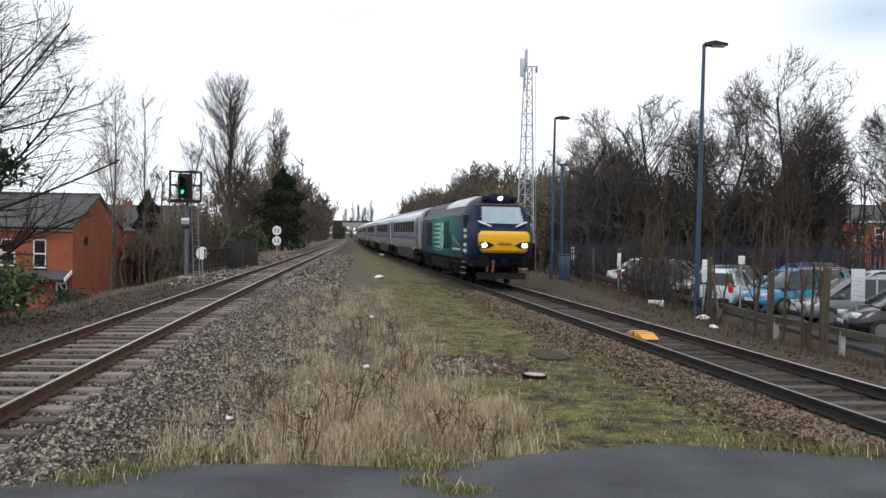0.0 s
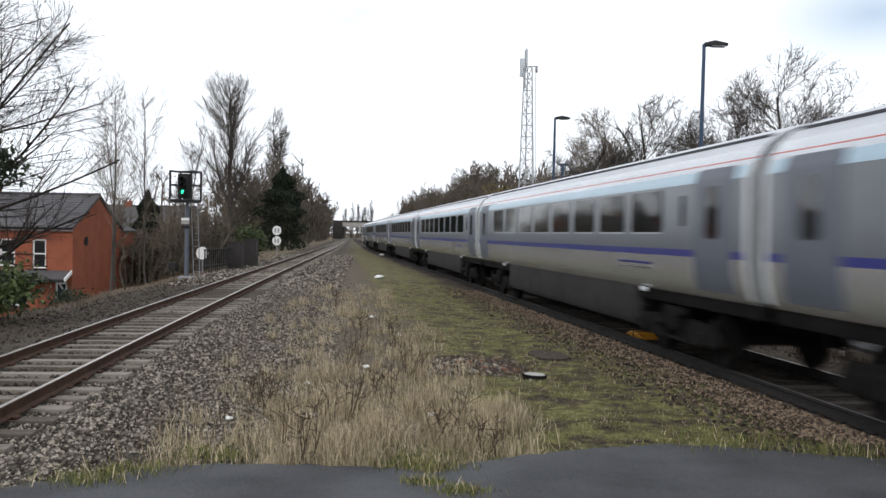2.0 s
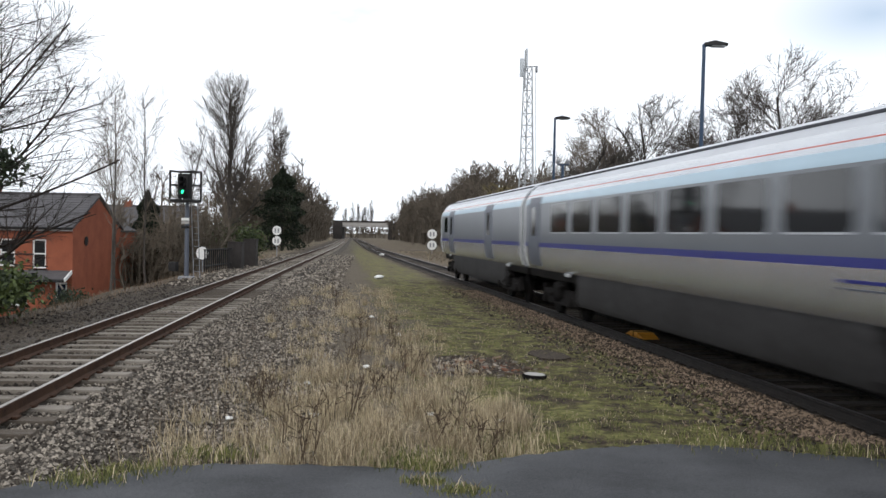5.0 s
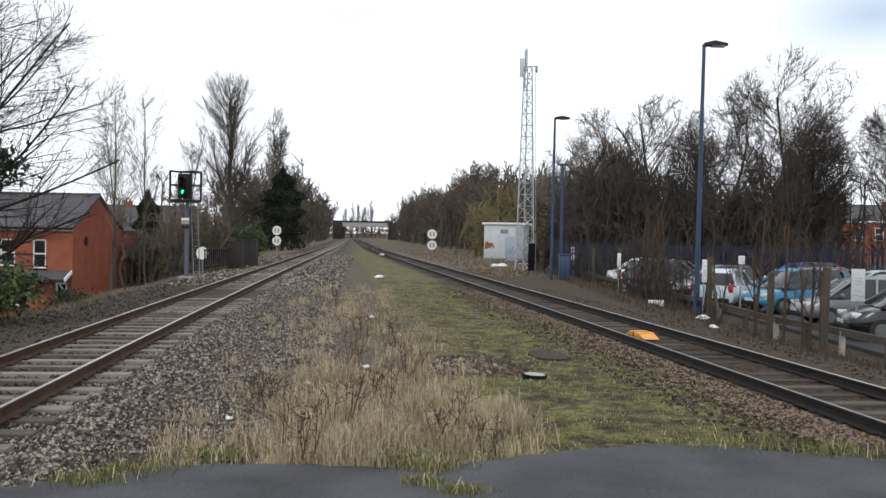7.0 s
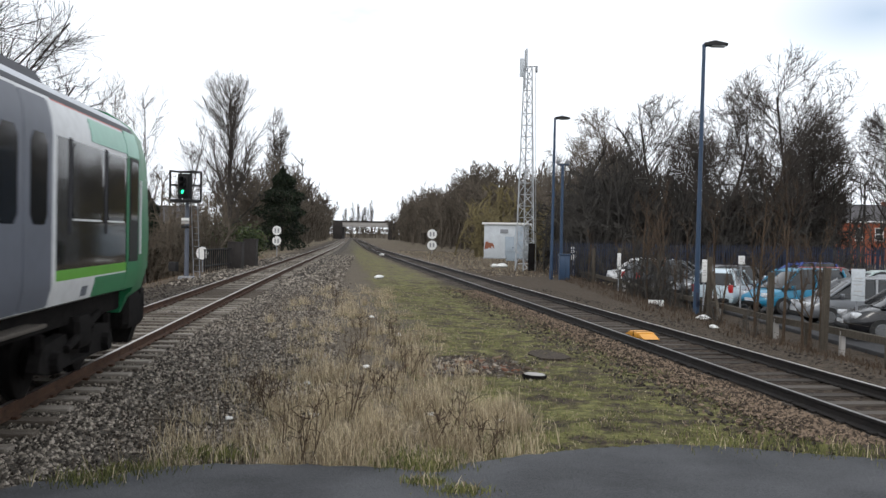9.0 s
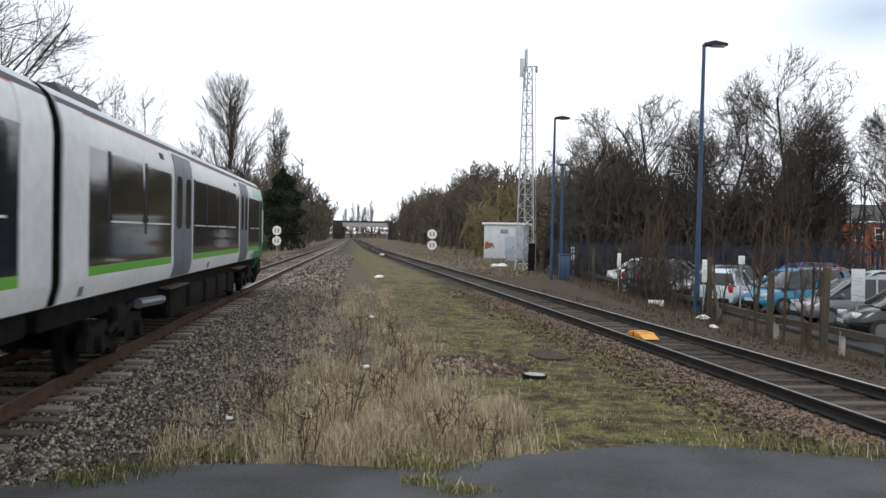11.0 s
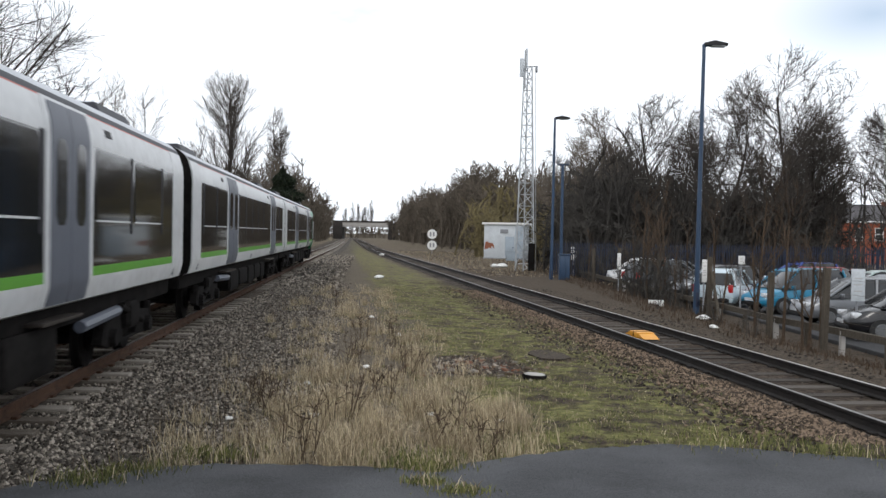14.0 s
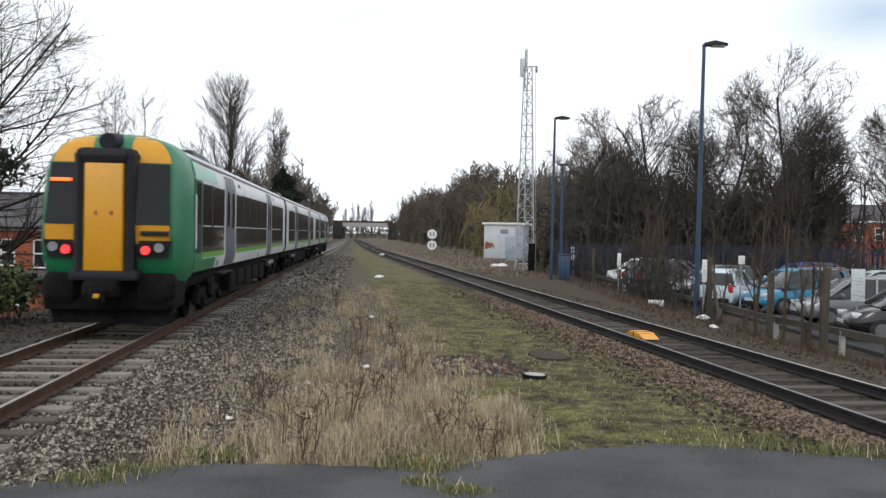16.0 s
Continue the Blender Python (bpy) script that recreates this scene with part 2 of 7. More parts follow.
M = {
    "ground": ground_material(),
    "tarmac": mat("worn_tarmac", (0.090, 0.092, 0.098), 0.9, col2=(0.030, 0.031, 0.034), scale=0.9, fine=55, bump=0.8, spec=0.25),
    "lot": mat("car_park_tarmac", (0.055, 0.055, 0.057), 0.9, col2=(0.03, 0.03, 0.032), scale=1, fine=40, bump=0.3, spec=0.25),
    "ballast": mat("ballast_stone", (0.42, 0.37, 0.31), 0.95, col2=(0.035, 0.029, 0.024), scale=3, fine=30, bump=0.3, rand=0.8, ramp=(0.32, 1.0), island=True, spec=0.2),
    "ballast_dark": mat("dark_ballast_stone", (0.095, 0.08, 0.066), 0.95, col2=(0.022, 0.018, 0.015), scale=3, fine=30, bump=0.3, rand=0.45, island=True, spec=0.2),
    "ballast_bed": mat("ballast_bed", (0.11, 0.095, 0.08), 0.95, col2=(0.02, 0.017, 0.014), scale=17, fine=34, bump=1.0, spec=0.15),
    "dirt_bed": mat("dirty_ballast_bed", (0.10, 0.08, 0.063), 0.95, col2=(0.018, 0.0145, 0.012), scale=17, fine=34, bump=1.0, spec=0.15),
    "sleeper": mat("weathered_sleeper", (0.24, 0.215, 0.185), 0.9, col2=(0.085, 0.07, 0.056), scale=2.5, fine=30, bump=0.5, rand=0.4, stretch=(0.4, 4, 4), spec=0.2),
    "sleeper_dark": mat("oily_sleeper", (0.095, 0.083, 0.072), 0.9, col2=(0.036, 0.03, 0.026), scale=2.5, fine=30, bump=0.5, rand=0.4, stretch=(0.4, 4, 4), spec=0.2),
    "rail_side": mat("rusty_rail", (0.085, 0.045, 0.028), 0.9, col2=(0.035, 0.02, 0.014), scale=5, fine=60, bump=0.3, spec=0.2),
    "rail_side_dark": mat("oily_rail", (0.028, 0.024, 0.022), 0.8, col2=(0.013, 0.012, 0.012), scale=5, fine=60, bump=0.3, spec=0.2),
    "rail_top": mat("polished_rail_head", (0.50, 0.47, 0.44), 0.42, 1.0, scale=2, fine=30, spread=0.2),
    # Darker head colour stands for the weaker glint of one right-track rail.
    "rail_top_dim": mat("dim_glint_rail_head", (0.26, 0.25, 0.24), 0.5, 1.0, scale=2, fine=30, spread=0.3),
    "straw": mat("dry_grass", (0.56, 0.47, 0.32), 0.85, col2=(0.20, 0.155, 0.10), scale=1.2, fine=4, rand=0.5, island=True, spec=0.2),
    "grass": mat("green_grass", (0.20, 0.20, 0.075), 0.85, col2=(0.065, 0.075, 0.027), scale=1.2, fine=4, rand=0.5, island=True, spec=0.2),
    "red_leaf": mat("russet_leaves", (0.19, 0.085, 0.05), 0.9, col2=(0.07, 0.035, 0.024), scale=2, fine=20, rand=0.5, island=True, spec=0.2),
    "verge_stone": mat("verge_stone_and_litter", (0.21, 0.155, 0.112), 0.95, col2=(0.045, 0.035, 0.027), scale=2, fine=24, bump=0.3, rand=0.6, island=True, spec=0.15),
    "litterleaf": mat("dead_leaves", (0.21, 0.15, 0.10), 0.9, col2=(0.05, 0.036, 0.026), scale=2, fine=20, rand=0.5, island=True, spec=0.2),
    "weed": mat("dead_weed_stems", (0.09, 0.063, 0.042), 0.9, col2=(0.05, 0.035, 0.025), scale=2, fine=20, spec=0.2),
    "bark": mat("grey_brown_bark", (0.10, 0.088, 0.078), 0.95, col2=(0.045, 0.039, 0.035), scale=2, fine=14, bump=0.4, spec=0.15),
    "bark_dark": mat("dark_bark", (0.055, 0.045, 0.04), 0.95, col2=(0.025, 0.02, 0.018), scale=2, fine=14, bump=0.4, spec=0.15),
    "bark_pale": mat("pale_bark", (0.20, 0.17, 0.14), 0.95, col2=(0.10, 0.085, 0.07), scale=2, fine=14, bump=0.4, spec=0.15),
    "thicket": mat("thicket_twigs", (0.14, 0.118, 0.094), 0.95, col2=(0.062, 0.053, 0.043), scale=0.25, fine=3, spec=0.1),
    "dark_twigs": mat("dark_thicket_twigs", (0.080, 0.074, 0.067), 0.95, col2=(0.032, 0.030, 0.028), scale=0.25, fine=3, spec=0.1),
    "pale_twigs": mat("pale_brown_twigs", (0.18, 0.15, 0.118), 0.95, col2=(0.085, 0.073, 0.057), scale=0.25, fine=3, spec=0.1),
    "catkin": mat("yellow_green_buds", (0.20, 0.165, 0.085), 0.9, col2=(0.10, 0.085, 0.05), scale=0.5, fine=4, spec=0.1),
    "ivy": mat("dark_ivy_leaves", (0.035, 0.05, 0.022), 0.6, col2=(0.012, 0.018, 0.01), scale=0.6, fine=6, rand=0.4, island=True, spec=0.3),
    "conifer": mat("dark_conifer_needles", (0.024, 0.033, 0.018), 0.8, col2=(0.008, 0.012, 0.008), scale=0.6, fine=5, rand=0.4, island=True, spec=0.2),
    "shrub": mat("evergreen_shrub_leaves", (0.075, 0.10, 0.03), 0.6, col2=(0.02, 0.03, 0.012), scale=0.8, fine=6, rand=0.5, island=True, spec=0.3),
    "brick": mat("red_brick", (0.32, 0.105, 0.058), 0.9, col2=(0.21, 0.066, 0.04), scale=1.2, fine=16, bump=0.3, spec=0.2),
    "slate": mat("grey_slate", (0.105, 0.10, 0.105), 0.75, col2=(0.055, 0.052, 0.055), scale=0.9, fine=7, bump=0.4, spec=0.3, stretch=(1, 3, 3)),
    "upvc": mat("white_window_frame", (0.78, 0.78, 0.77), 0.5, spread=0.08),
    "white": mat("white_paint", (0.74, 0.74, 0.72), 0.55, spread=0.15),
    "black": mat("black_paint", (0.014, 0.014, 0.015), 0.6, spread=0.3, spec=0.25),
    "galv": mat("galvanised_steel", (0.46, 0.48, 0.50), 0.5, 0.5, spread=0.25, scale=3, fine=20),
    "grey": mat("grey_paint", (0.24, 0.25, 0.27), 0.6, spread=0.2),
    "blue_post": mat("blue_painted_steel", (0.022, 0.052, 0.105), 0.5, spread=0.2, scale=2, fine=20),
    "blue_fence": mat("faded_blue_steel", (0.012, 0.020, 0.048), 0.6, spread=0.3),
    "wood_post": mat("weathered_fence_wood", (0.105, 0.09, 0.072), 0.95, col2=(0.045, 0.038, 0.03), scale=3, fine=30, bump=0.4, stretch=(4, 4, 0.5), spec=0.15),
    "hut": mat("pale_grey_hut", (0.56, 0.60, 0.63), 0.6, col2=(0.42, 0.45, 0.48), scale=1.5, fine=15),
    "hut_blue": mat("blue_grey_panel", (0.34, 0.40, 0.46), 0.6, spread=0.2, scale=1.5, fine=15),
    "rust": mat("rust_red_stain", (0.33, 0.12, 0.07), 0.85, spread=0.4),
    "yellow": mat("yellow_paint", (0.70, 0.31, 0.025), 0.5, spread=0.2, scale=4, fine=30),
    "bridge": mat("pale_girder_paint", (0.42, 0.40, 0.38), 0.8, spread=0.25, scale=0.6, fine=3),
    "bridge_dark": mat("sooty_masonry", (0.032, 0.027, 0.025), 0.9, spread=0.4, scale=0.6, fine=3),
    "glass": glass("dark_glass", (0.012, 0.014, 0.016)),
    "headlamp_glass": mat("unlit_headlamp_glass", (0.25, 0.26, 0.27), 0.15, spread=0.2, scale=3, fine=20),
    "cab_glass": mat("dark_cab_glass", (0.008, 0.010, 0.013), 0.08, spread=0.2, scale=1, fine=4, spec=0.28),
    # The pale base colour stands for a bright reflection in the glass.
    "windscreen": mat("windscreen_pale_reflection", (0.30, 0.40, 0.42), 0.12, spread=0.15, scale=1, fine=4),
    "tyre": mat("tyre_rubber", (0.02, 0.02, 0.02), 0.85, spread=0.3),
    "rim": mat("alloy_rim", (0.16, 0.165, 0.17), 0.5, 0.5, spread=0.2),
    "red_lens": mat("red_lens", (0.45, 0.02, 0.02), 0.25, spread=0.2),
    "clear_lens": mat("clear_lens", (0.7, 0.72, 0.75), 0.15, spread=0.2),
    "green_light": glow("green_signal_light", (0.03, 0.95, 0.42), 2.2),
    "head_light": glow("headlamp_glow", (1.0, 0.93, 0.8), 3.5),
    "tail_light": glow("tail_lamp_glow", (0.9, 0.05, 0.05), 0.75),
    "amber_light": glow("amber_display", (1.0, 0.16, 0.03), 1.6),
    "car_cyan": mat("bright_blue_car_paint", (0.02, 0.20, 0.34), 0.3, spread=0.12, scale=1, fine=6, coat=0.25),
    "car_black": mat("black_car_paint", (0.012, 0.012, 0.014), 0.25, spread=0.2, scale=1, fine=6, coat=0.25),
    "car_silver": mat("silver_car_paint", (0.17, 0.18, 0.195), 0.3, 0.3, spread=0.12, scale=1, fine=6, coat=0.25),
    "car_ice": mat("pale_blue_car_paint", (0.50, 0.60, 0.66), 0.3, spread=0.12, scale=1, fine=6, coat=0.25),
    "car_blue": mat("royal_blue_car_paint", (0.03, 0.07, 0.32), 0.3, spread=0.12, scale=1, fine=6, coat=0.25),
    "car_red": mat("red_car_paint", (0.30, 0.03, 0.03), 0.3, spread=0.12, scale=1, fine=6, coat=0.25),
    "car_pale": mat("pale_green_car_paint", (0.36, 0.44, 0.42), 0.3, 0.2, spread=0.12, scale=1, fine=6, coat=0.25),
    "car_white": mat("white_car_paint", (0.72, 0.73, 0.74), 0.3, spread=0.1, scale=1, fine=6, coat=0.25),
    "car_dark": mat("dark_grey_car_paint", (0.045, 0.05, 0.06), 0.3, 0.2, spread=0.12, scale=1, fine=6, coat=0.25),
    # trains
    "navy": mat("navy_train_paint", (0.010, 0.018, 0.050), 0.5, spread=0.2, scale=1, fine=8, spec=0.12),
    "teal": livery_material(),
    "mint": mat("pale_mint_decal", (0.40, 0.70, 0.60), 0.4, spread=0.25, scale=0.8, fine=6),
    "louvre": mat("black_louvre", (0.008, 0.009, 0.010), 0.7, spread=0.4, spec=0.1),
    "loco_yellow": mat("warning_yellow", (0.80, 0.42, 0.01), 0.4, spread=0.12, scale=2, fine=12),
    "roof_grey": mat("light_grey_train_roof", (0.50, 0.52, 0.56), 0.45, spread=0.2, scale=0.8, fine=6),
    "roof_dark": mat("dark_grey_train_roof", (0.05, 0.052, 0.062), 0.6, spread=0.25, scale=0.8, fine=6, spec=0.25),
    "under": mat("sooty_underframe", (0.015, 0.0135, 0.013), 0.9, col2=(0.005, 0.0045, 0.0045), scale=2, fine=14, spec=0.08),
    "skirt": mat("dusty_grey_skirt", (0.032, 0.031, 0.032), 0.8, col2=(0.016, 0.015, 0.015), scale=1, fine=8, spec=0.2),
    "silver": mat("silver_coach_paint", (0.58, 0.595, 0.62), 0.27, 0.75, col2=(0.49, 0.505, 0.53), scale=0.5, fine=5),
    "band": mat("mid_grey_window_band", (0.105, 0.118, 0.136), 0.3, spread=0.15, scale=0.5, fine=5, spec=0.6),
    "paleblue": mat("pale_blue_band", (0.36, 0.50, 0.60), 0.38, spread=0.12, scale=0.5, fine=5, coat=0.2),
    "blue_line": mat("royal_blue_stripe", (0.012, 0.018, 0.17), 0.4, spread=0.12),
    "red_line": mat("red_stripe", (0.48, 0.10, 0.07), 0.45, spread=0.15),
    "door_grey": mat("grey_train_door", (0.10, 0.112, 0.142), 0.45, spread=0.15, scale=1, fine=6, spec=0.35),
    "train_white": mat("off_white_train_paint", (0.62, 0.635, 0.645), 0.4, col2=(0.49, 0.50, 0.51), scale=0.6, fine=6, coat=0.1),
    "lime": mat("lime_green_stripe", (0.10, 0.33, 0.03), 0.4, spread=0.12),
    "train_green": mat("grass_green_train_paint", (0.012, 0.17, 0.07), 0.45, spread=0.15, scale=0.6, fine=6, coat=0.1),
    "pale_green": mat("pale_green_train_paint", (0.26, 0.50, 0.40), 0.4, spread=0.12, scale=0.6, fine=6),
    "cab_yellow": mat("cab_warning_yellow", (0.62, 0.29, 0.01), 0.45, spread=0.12, scale=2, fine=12),
    "rubber": mat("black_gangway_rubber", (0.022, 0.022, 0.027), 0.7, spread=0.3, scale=2, fine=12, spec=0.2),
}


# ---- mesh tools ----
class MB:
    """Collects vertices and faces of one part."""

    def __init__(self):
        self.v, self.f, self.m = [], [], []

    def add(self, verts, faces, mi=0):
        k = len(self.v)
        self.v.extend(verts)
        self.f.extend([tuple(i + k for i in f) for f in faces])
        self.m.extend([mi] * len(faces))
        return self

    def loft(self, rings, mi=0, caps=True, closed=True, strip=None):
        n = len(rings[0])
        v = [p for r in rings for p in r]
        f, mm = [], []
        for i in range(len(rings) - 1):
            for j in range(n if closed else n - 1):
                a, b = i * n + j, i * n + (j + 1) % n
                f.append((a, b, b + n, a + n))
                mm.append(strip[j] if strip else mi)
        if caps:
            f.append(tuple(reversed(range(n))))
            f.append(tuple(range((len(rings) - 1) * n, len(rings) * n)))
            mm += [mi, mi]
        k = len(self.v)
        self.v.extend(v)
        self.f.extend([tuple(i + k for i in g) for g in f])
        self.m.extend(mm)
        return self

    def box(self, x0, y0, z0, x1, y1, z1, bev=0.0, mi=0):
        if bev <= 0:
            c = [(x0, y0), (x1, y0), (x1, y1), (x0, y1)]
            return self.loft([[(x, y, z) for x, y in c] for z in (z0, z1)], mi)
        bev = min(bev, (x1 - x0) * 0.49, (y1 - y0) * 0.49, (z1 - z0) * 0.49)

        def octo(i, z):
            a0, a1, b0, b1 = x0 + i, x1 - i, y0 + i, y1 - i
            e = bev
            return [(a0 + e, b0, z), (a1 - e, b0, z), (a1, b0 + e, z), (a1, b1 - e, z), (a1 - e, b1, z), (a0 + e, b1, z), (a0, b1 - e, z), (a0, b0 + e, z)]

        e = bev * 0.5
        return self.loft([octo(e, z0), octo(0, z0 + bev), octo(0, z1 - bev), octo(e, z1)], mi)

    def cyl(self, p0, p1, r0, r1=None, n=10, mi=0, caps=True):
        r1 = r0 if r1 is None else r1
        p0, p1 = Vector(p0), Vector(p1)
        d = (p1 - p0).normalized()
        u = d.orthogonal().normalized()
        w = d.cross(u)
        rings = [[tuple(p + (u * math.cos(2 * math.pi * i / n) + w * math.sin(2 * math.pi * i / n)) * r) for i in range(n)] for p, r in ((p0, r0), (p1, r1))]
        return self.loft(rings, mi, caps)

    def prism(self, poly, axis, a, b, mi=0):
        """A flat outline of 2D points pushed from a to b along an axis."""
        put = {"x": lambda p, t: (t, p[0], p[1]), "y": lambda p, t: (p[0], t, p[1]), "z": lambda p, t: (p[0], p[1], t)}[axis]
        return self.loft([[put(p, t) for p in poly] for t in (a, b)], mi)


def part(name, mb, mats, parent=None, label="", sharp=35):
    me = bpy.data.meshes.new(name)
    me.from_pydata(mb.v, [], mb.f)
    mats = mats if isinstance(mats, (list, tuple)) else [mats]
    for m in mats:
        me.materials.append(M[m])
    if len(mats) > 1:
        me.polygons.foreach_set("material_index", mb.m)
    if sharp:
        me.polygons.foreach_set("use_smooth", [True] * len(me.polygons))
        me.set_sharp_from_angle(angle=radians(sharp))
    bm = bmesh.new()
    bm.from_mesh(me)
    if len(bm.faces) < 40000:
        bmesh.ops.recalc_face_normals(bm, faces=bm.faces)
        bm.to_mesh(me)
    bm.free()
    ob = new(name, me)
    if parent:
        ob.parent = parent
    if label:
        tagged(ob, label)
    return ob


def thing(name, label, category, m=None, group="", kind=""):
    ob = new(name)
    ob.empty_display_size = 0.3
    if m is not None:
        ob.matrix_basis = m
    return tagged(ob, label, category, group, kind)


def stuff_mesh(name, verts, faces, mats, label, category, kind="stuff", parent=None, smooth=False):
    """One mesh from big arrays of vertices and triangles."""
    me = bpy.data.meshes.new(name)
    verts, faces = np.asarray(verts, float), np.asarray(faces, int)
    me.vertices.add(len(verts))
    me.vertices.foreach_set("co", verts.ravel())
    k = faces.shape[1]
    me.loops.add(len(faces) * k)
    me.loops.foreach_set("vertex_index", faces.ravel())
    me.polygons.add(len(faces))
    me.polygons.foreach_set("loop_start", np.arange(0, len(faces) * k, k))
    me.polygons.foreach_set("loop_total", np.full(len(faces), k))
    me.polygons.foreach_set("use_smooth", np.full(len(faces), smooth))
    me.update(calc_edges=True)
    me.validate()
    for m in (mats if isinstance(mats, (list, tuple)) else [mats]):
        me.materials.append(M[m])
    ob = new(name, me)
    if parent:
        ob.parent = parent
        if kind:
            tagged(ob, label, kind=kind)
        return ob
    return tagged(ob, label, category, kind=kind)


# ---- lines of the two tracks ----
TRACK_L = (-4.582, -5.0217, 0.6077, -0.1240)
TRACK_R = (7.3011, -6.2560, -0.4017, 0.1243)
Z_L, Z_R = 0.0, -0.12


def tx(a, y):
    u = min(max(y, 0.0), 150.0) / 50
    x = a[0] + a[1] * u + a[2] * u * u + a[3] * u ** 3
    if y > 150:
        x += (y - 150) * (a[1] + 6 * a[2] + 27 * a[3]) / 50
    if y < 0:
        x += y * a[1] / 50
    return x


def tslope(a, y):
    u = min(max(y, 0.0), 150.0) / 50
    return (a[1] + 2 * a[2] * u + 3 * a[3] * u * u) / 50


def side(a, y, off):
    """The point off metres to the right of the line at y."""
    s = tslope(a, y)
    k = math.hypot(1, s)
    return tx(a, y) + off / k, y - off * s / k


class Line:
    """Distance along a track, counted from abreast of the camera."""

    def __init__(self, a):
        self.a = a
        self.y = np.arange(-700.0, 500.0, 0.5)
        g = np.array([math.hypot(1, tslope(a, y)) for y in self.y])
        s = np.concatenate([[0], np.cumsum((g[1:] + g[:-1]) * 0.25)])
        self.s = s - np.interp(0.0, self.y, s)

    def at(self, s):
        y = float(np.interp(s, self.s, self.y))
        return tx(self.a, y), y


LINE_L, LINE_R = Line(TRACK_L), Line(TRACK_R)


# ---- ground ----
def bump2(x, y, s):
    return noise.noise(Vector((x / s, y / s, 3.7)))


def straw_edge(y):
    """Where the dry grass ends and the green turf begins."""
    return 0.75 - 0.115 * (y - 9)


def ground_z(x, y):
    xl, xr = tx(TRACK_L, y), tx(TRACK_R, y)
    z = -0.30 + 0.035 * bump2(x, y, 1.3) + 0.02 * bump2(x, y, 0.45)
    left = xl - 3.6 - x
    if left > 0:
        fall = min(1.0, left / 8.0)
        far = 1.0 - min(1.0, max(0.0, (y - 75) / 40))
        z += -2.9 * fall * fall * (3 - 2 * fall) * far + 0.12 * bump2(x, y, 3)
    right = x - max(xr + 2.6, 7.2)
    if right > 0:
        z += -0.42 * min(1.0, right / 2.0)
    if y < 9.4 and -4.5 < x < 6.5:
        z -= 0.05
    return z


def axis(parts):
    out = []
    for a, b, n in parts:
        out += list(np.linspace(a, b, n, endpoint=False))
    return np.array(out + [parts[-1][1]])


def ground():
    xs = axis([(-2500, -300, 8), (-300, -60, 12), (-60, -16, 30), (-16, 10, 118), (10, 40, 24), (40, 300, 14), (300, 2500, 8)])
    ys = axis([(-900, -60, 12), (-60, 4, 20), (4, 30, 120), (30, 70, 90), (70, 160, 50), (160, 420, 40), (420, 3500, 12)])
    nx, ny = len(xs), len(ys)
    v, col = [], []
    for y in ys:
        xl, xr = tx(TRACK_L, y), tx(TRACK_R, y)
        for x in xs:
            v.append((x, y, ground_z(x, y)))
            wob = 0.5 * bump2(x, y, 1.1) + 0.25 * bump2(x, y, 0.4)
            a, c, e = xl + 3.5 + wob, straw_edge(y) + wob, xr - 1.35 + 0.6 * wob
            stone = (1.0 if y < 40 else 0.75) * max(0.0, min(1.0, (a - x) * 0.9 + 0.5)) if x > xl - 1.6 else (0.35 if x > xl - 3.4 else 0.0)
            straw = max(0.0, min(1.0, (x - a) * 1.1 + 0.3)) * max(0.0, min(1.0, (c - x) * 1.4 + 0.5))
            green = max(0.0, min(1.0, (x - c) * 1.4 + 0.5)) * max(0.0, min(1.0, (e - x) * 1.6))
            if 12 < y and a < x < c:
                straw *= 1.0 - 0.45 * min(1.0, (y - 12) / 5)
                stone = max(stone, 0.35)
            if x < xl - 3.2:
                straw = max(straw, 0.75 if y > 60 else 0.25)
            if x > xr + 1.5:
                straw, green = max(straw, 0.12), 0.0
                if y > 62:
                    straw = max(straw, 0.45)
            if y > 40 and xl + 1.5 < x < a:
                straw = 0.5
            if y > 45 and a < x < e:
                straw = max(straw, 0.35)
            if ((x - 0.4) / 1.05) ** 2 + ((y - 16.2) / 1.4) ** 2 < 1 + wob:
                green, straw = 0.0, 0.0
            col.append((green, straw, stone, 1.0))
    i = np.arange((ny - 1) * (nx - 1))
    r, c = i // (nx - 1), i % (nx - 1)
    k = r * nx + c
    f = np.stack([k, k + 1, k + 1 + nx, k + nx], 1)
    ob = stuff_mesh("ground", v, f, "ground", "rough lineside ground of earth, straw, moss and stones", "ground", "structure", smooth=True)
    at = ob.data.color_attributes.new("zone", "FLOAT_COLOR", "POINT")
    at.data.foreach_set("color", np.array(col).ravel())


ground()


def sweep(mb, a, ys, prof, z, strip=None, closed=True):
    rings = [[(*side(a, y, o), z + h) for o, h in prof] for y in ys]
    return mb.loft(rings, 0, True, closed, strip)


TRACK_YS = [-640, -300, -120, -60, -30] + list(np.arange(-15, 160, 2.5)) + list(np.arange(160, 480, 20))
RAIL_PROF = [(-0.07, -0.158), (-0.07, -0.145), (-0.012, -0.125), (-0.012, -0.045), (-0.036, -0.033), (-0.036, -0.006), (-0.028, 0), (0.028, 0), (0.036, -0.006), (0.036, -0.033), (0.012, -0.045), (0.012, -0.125), (0.07, -0.145), (0.07, -0.158)]


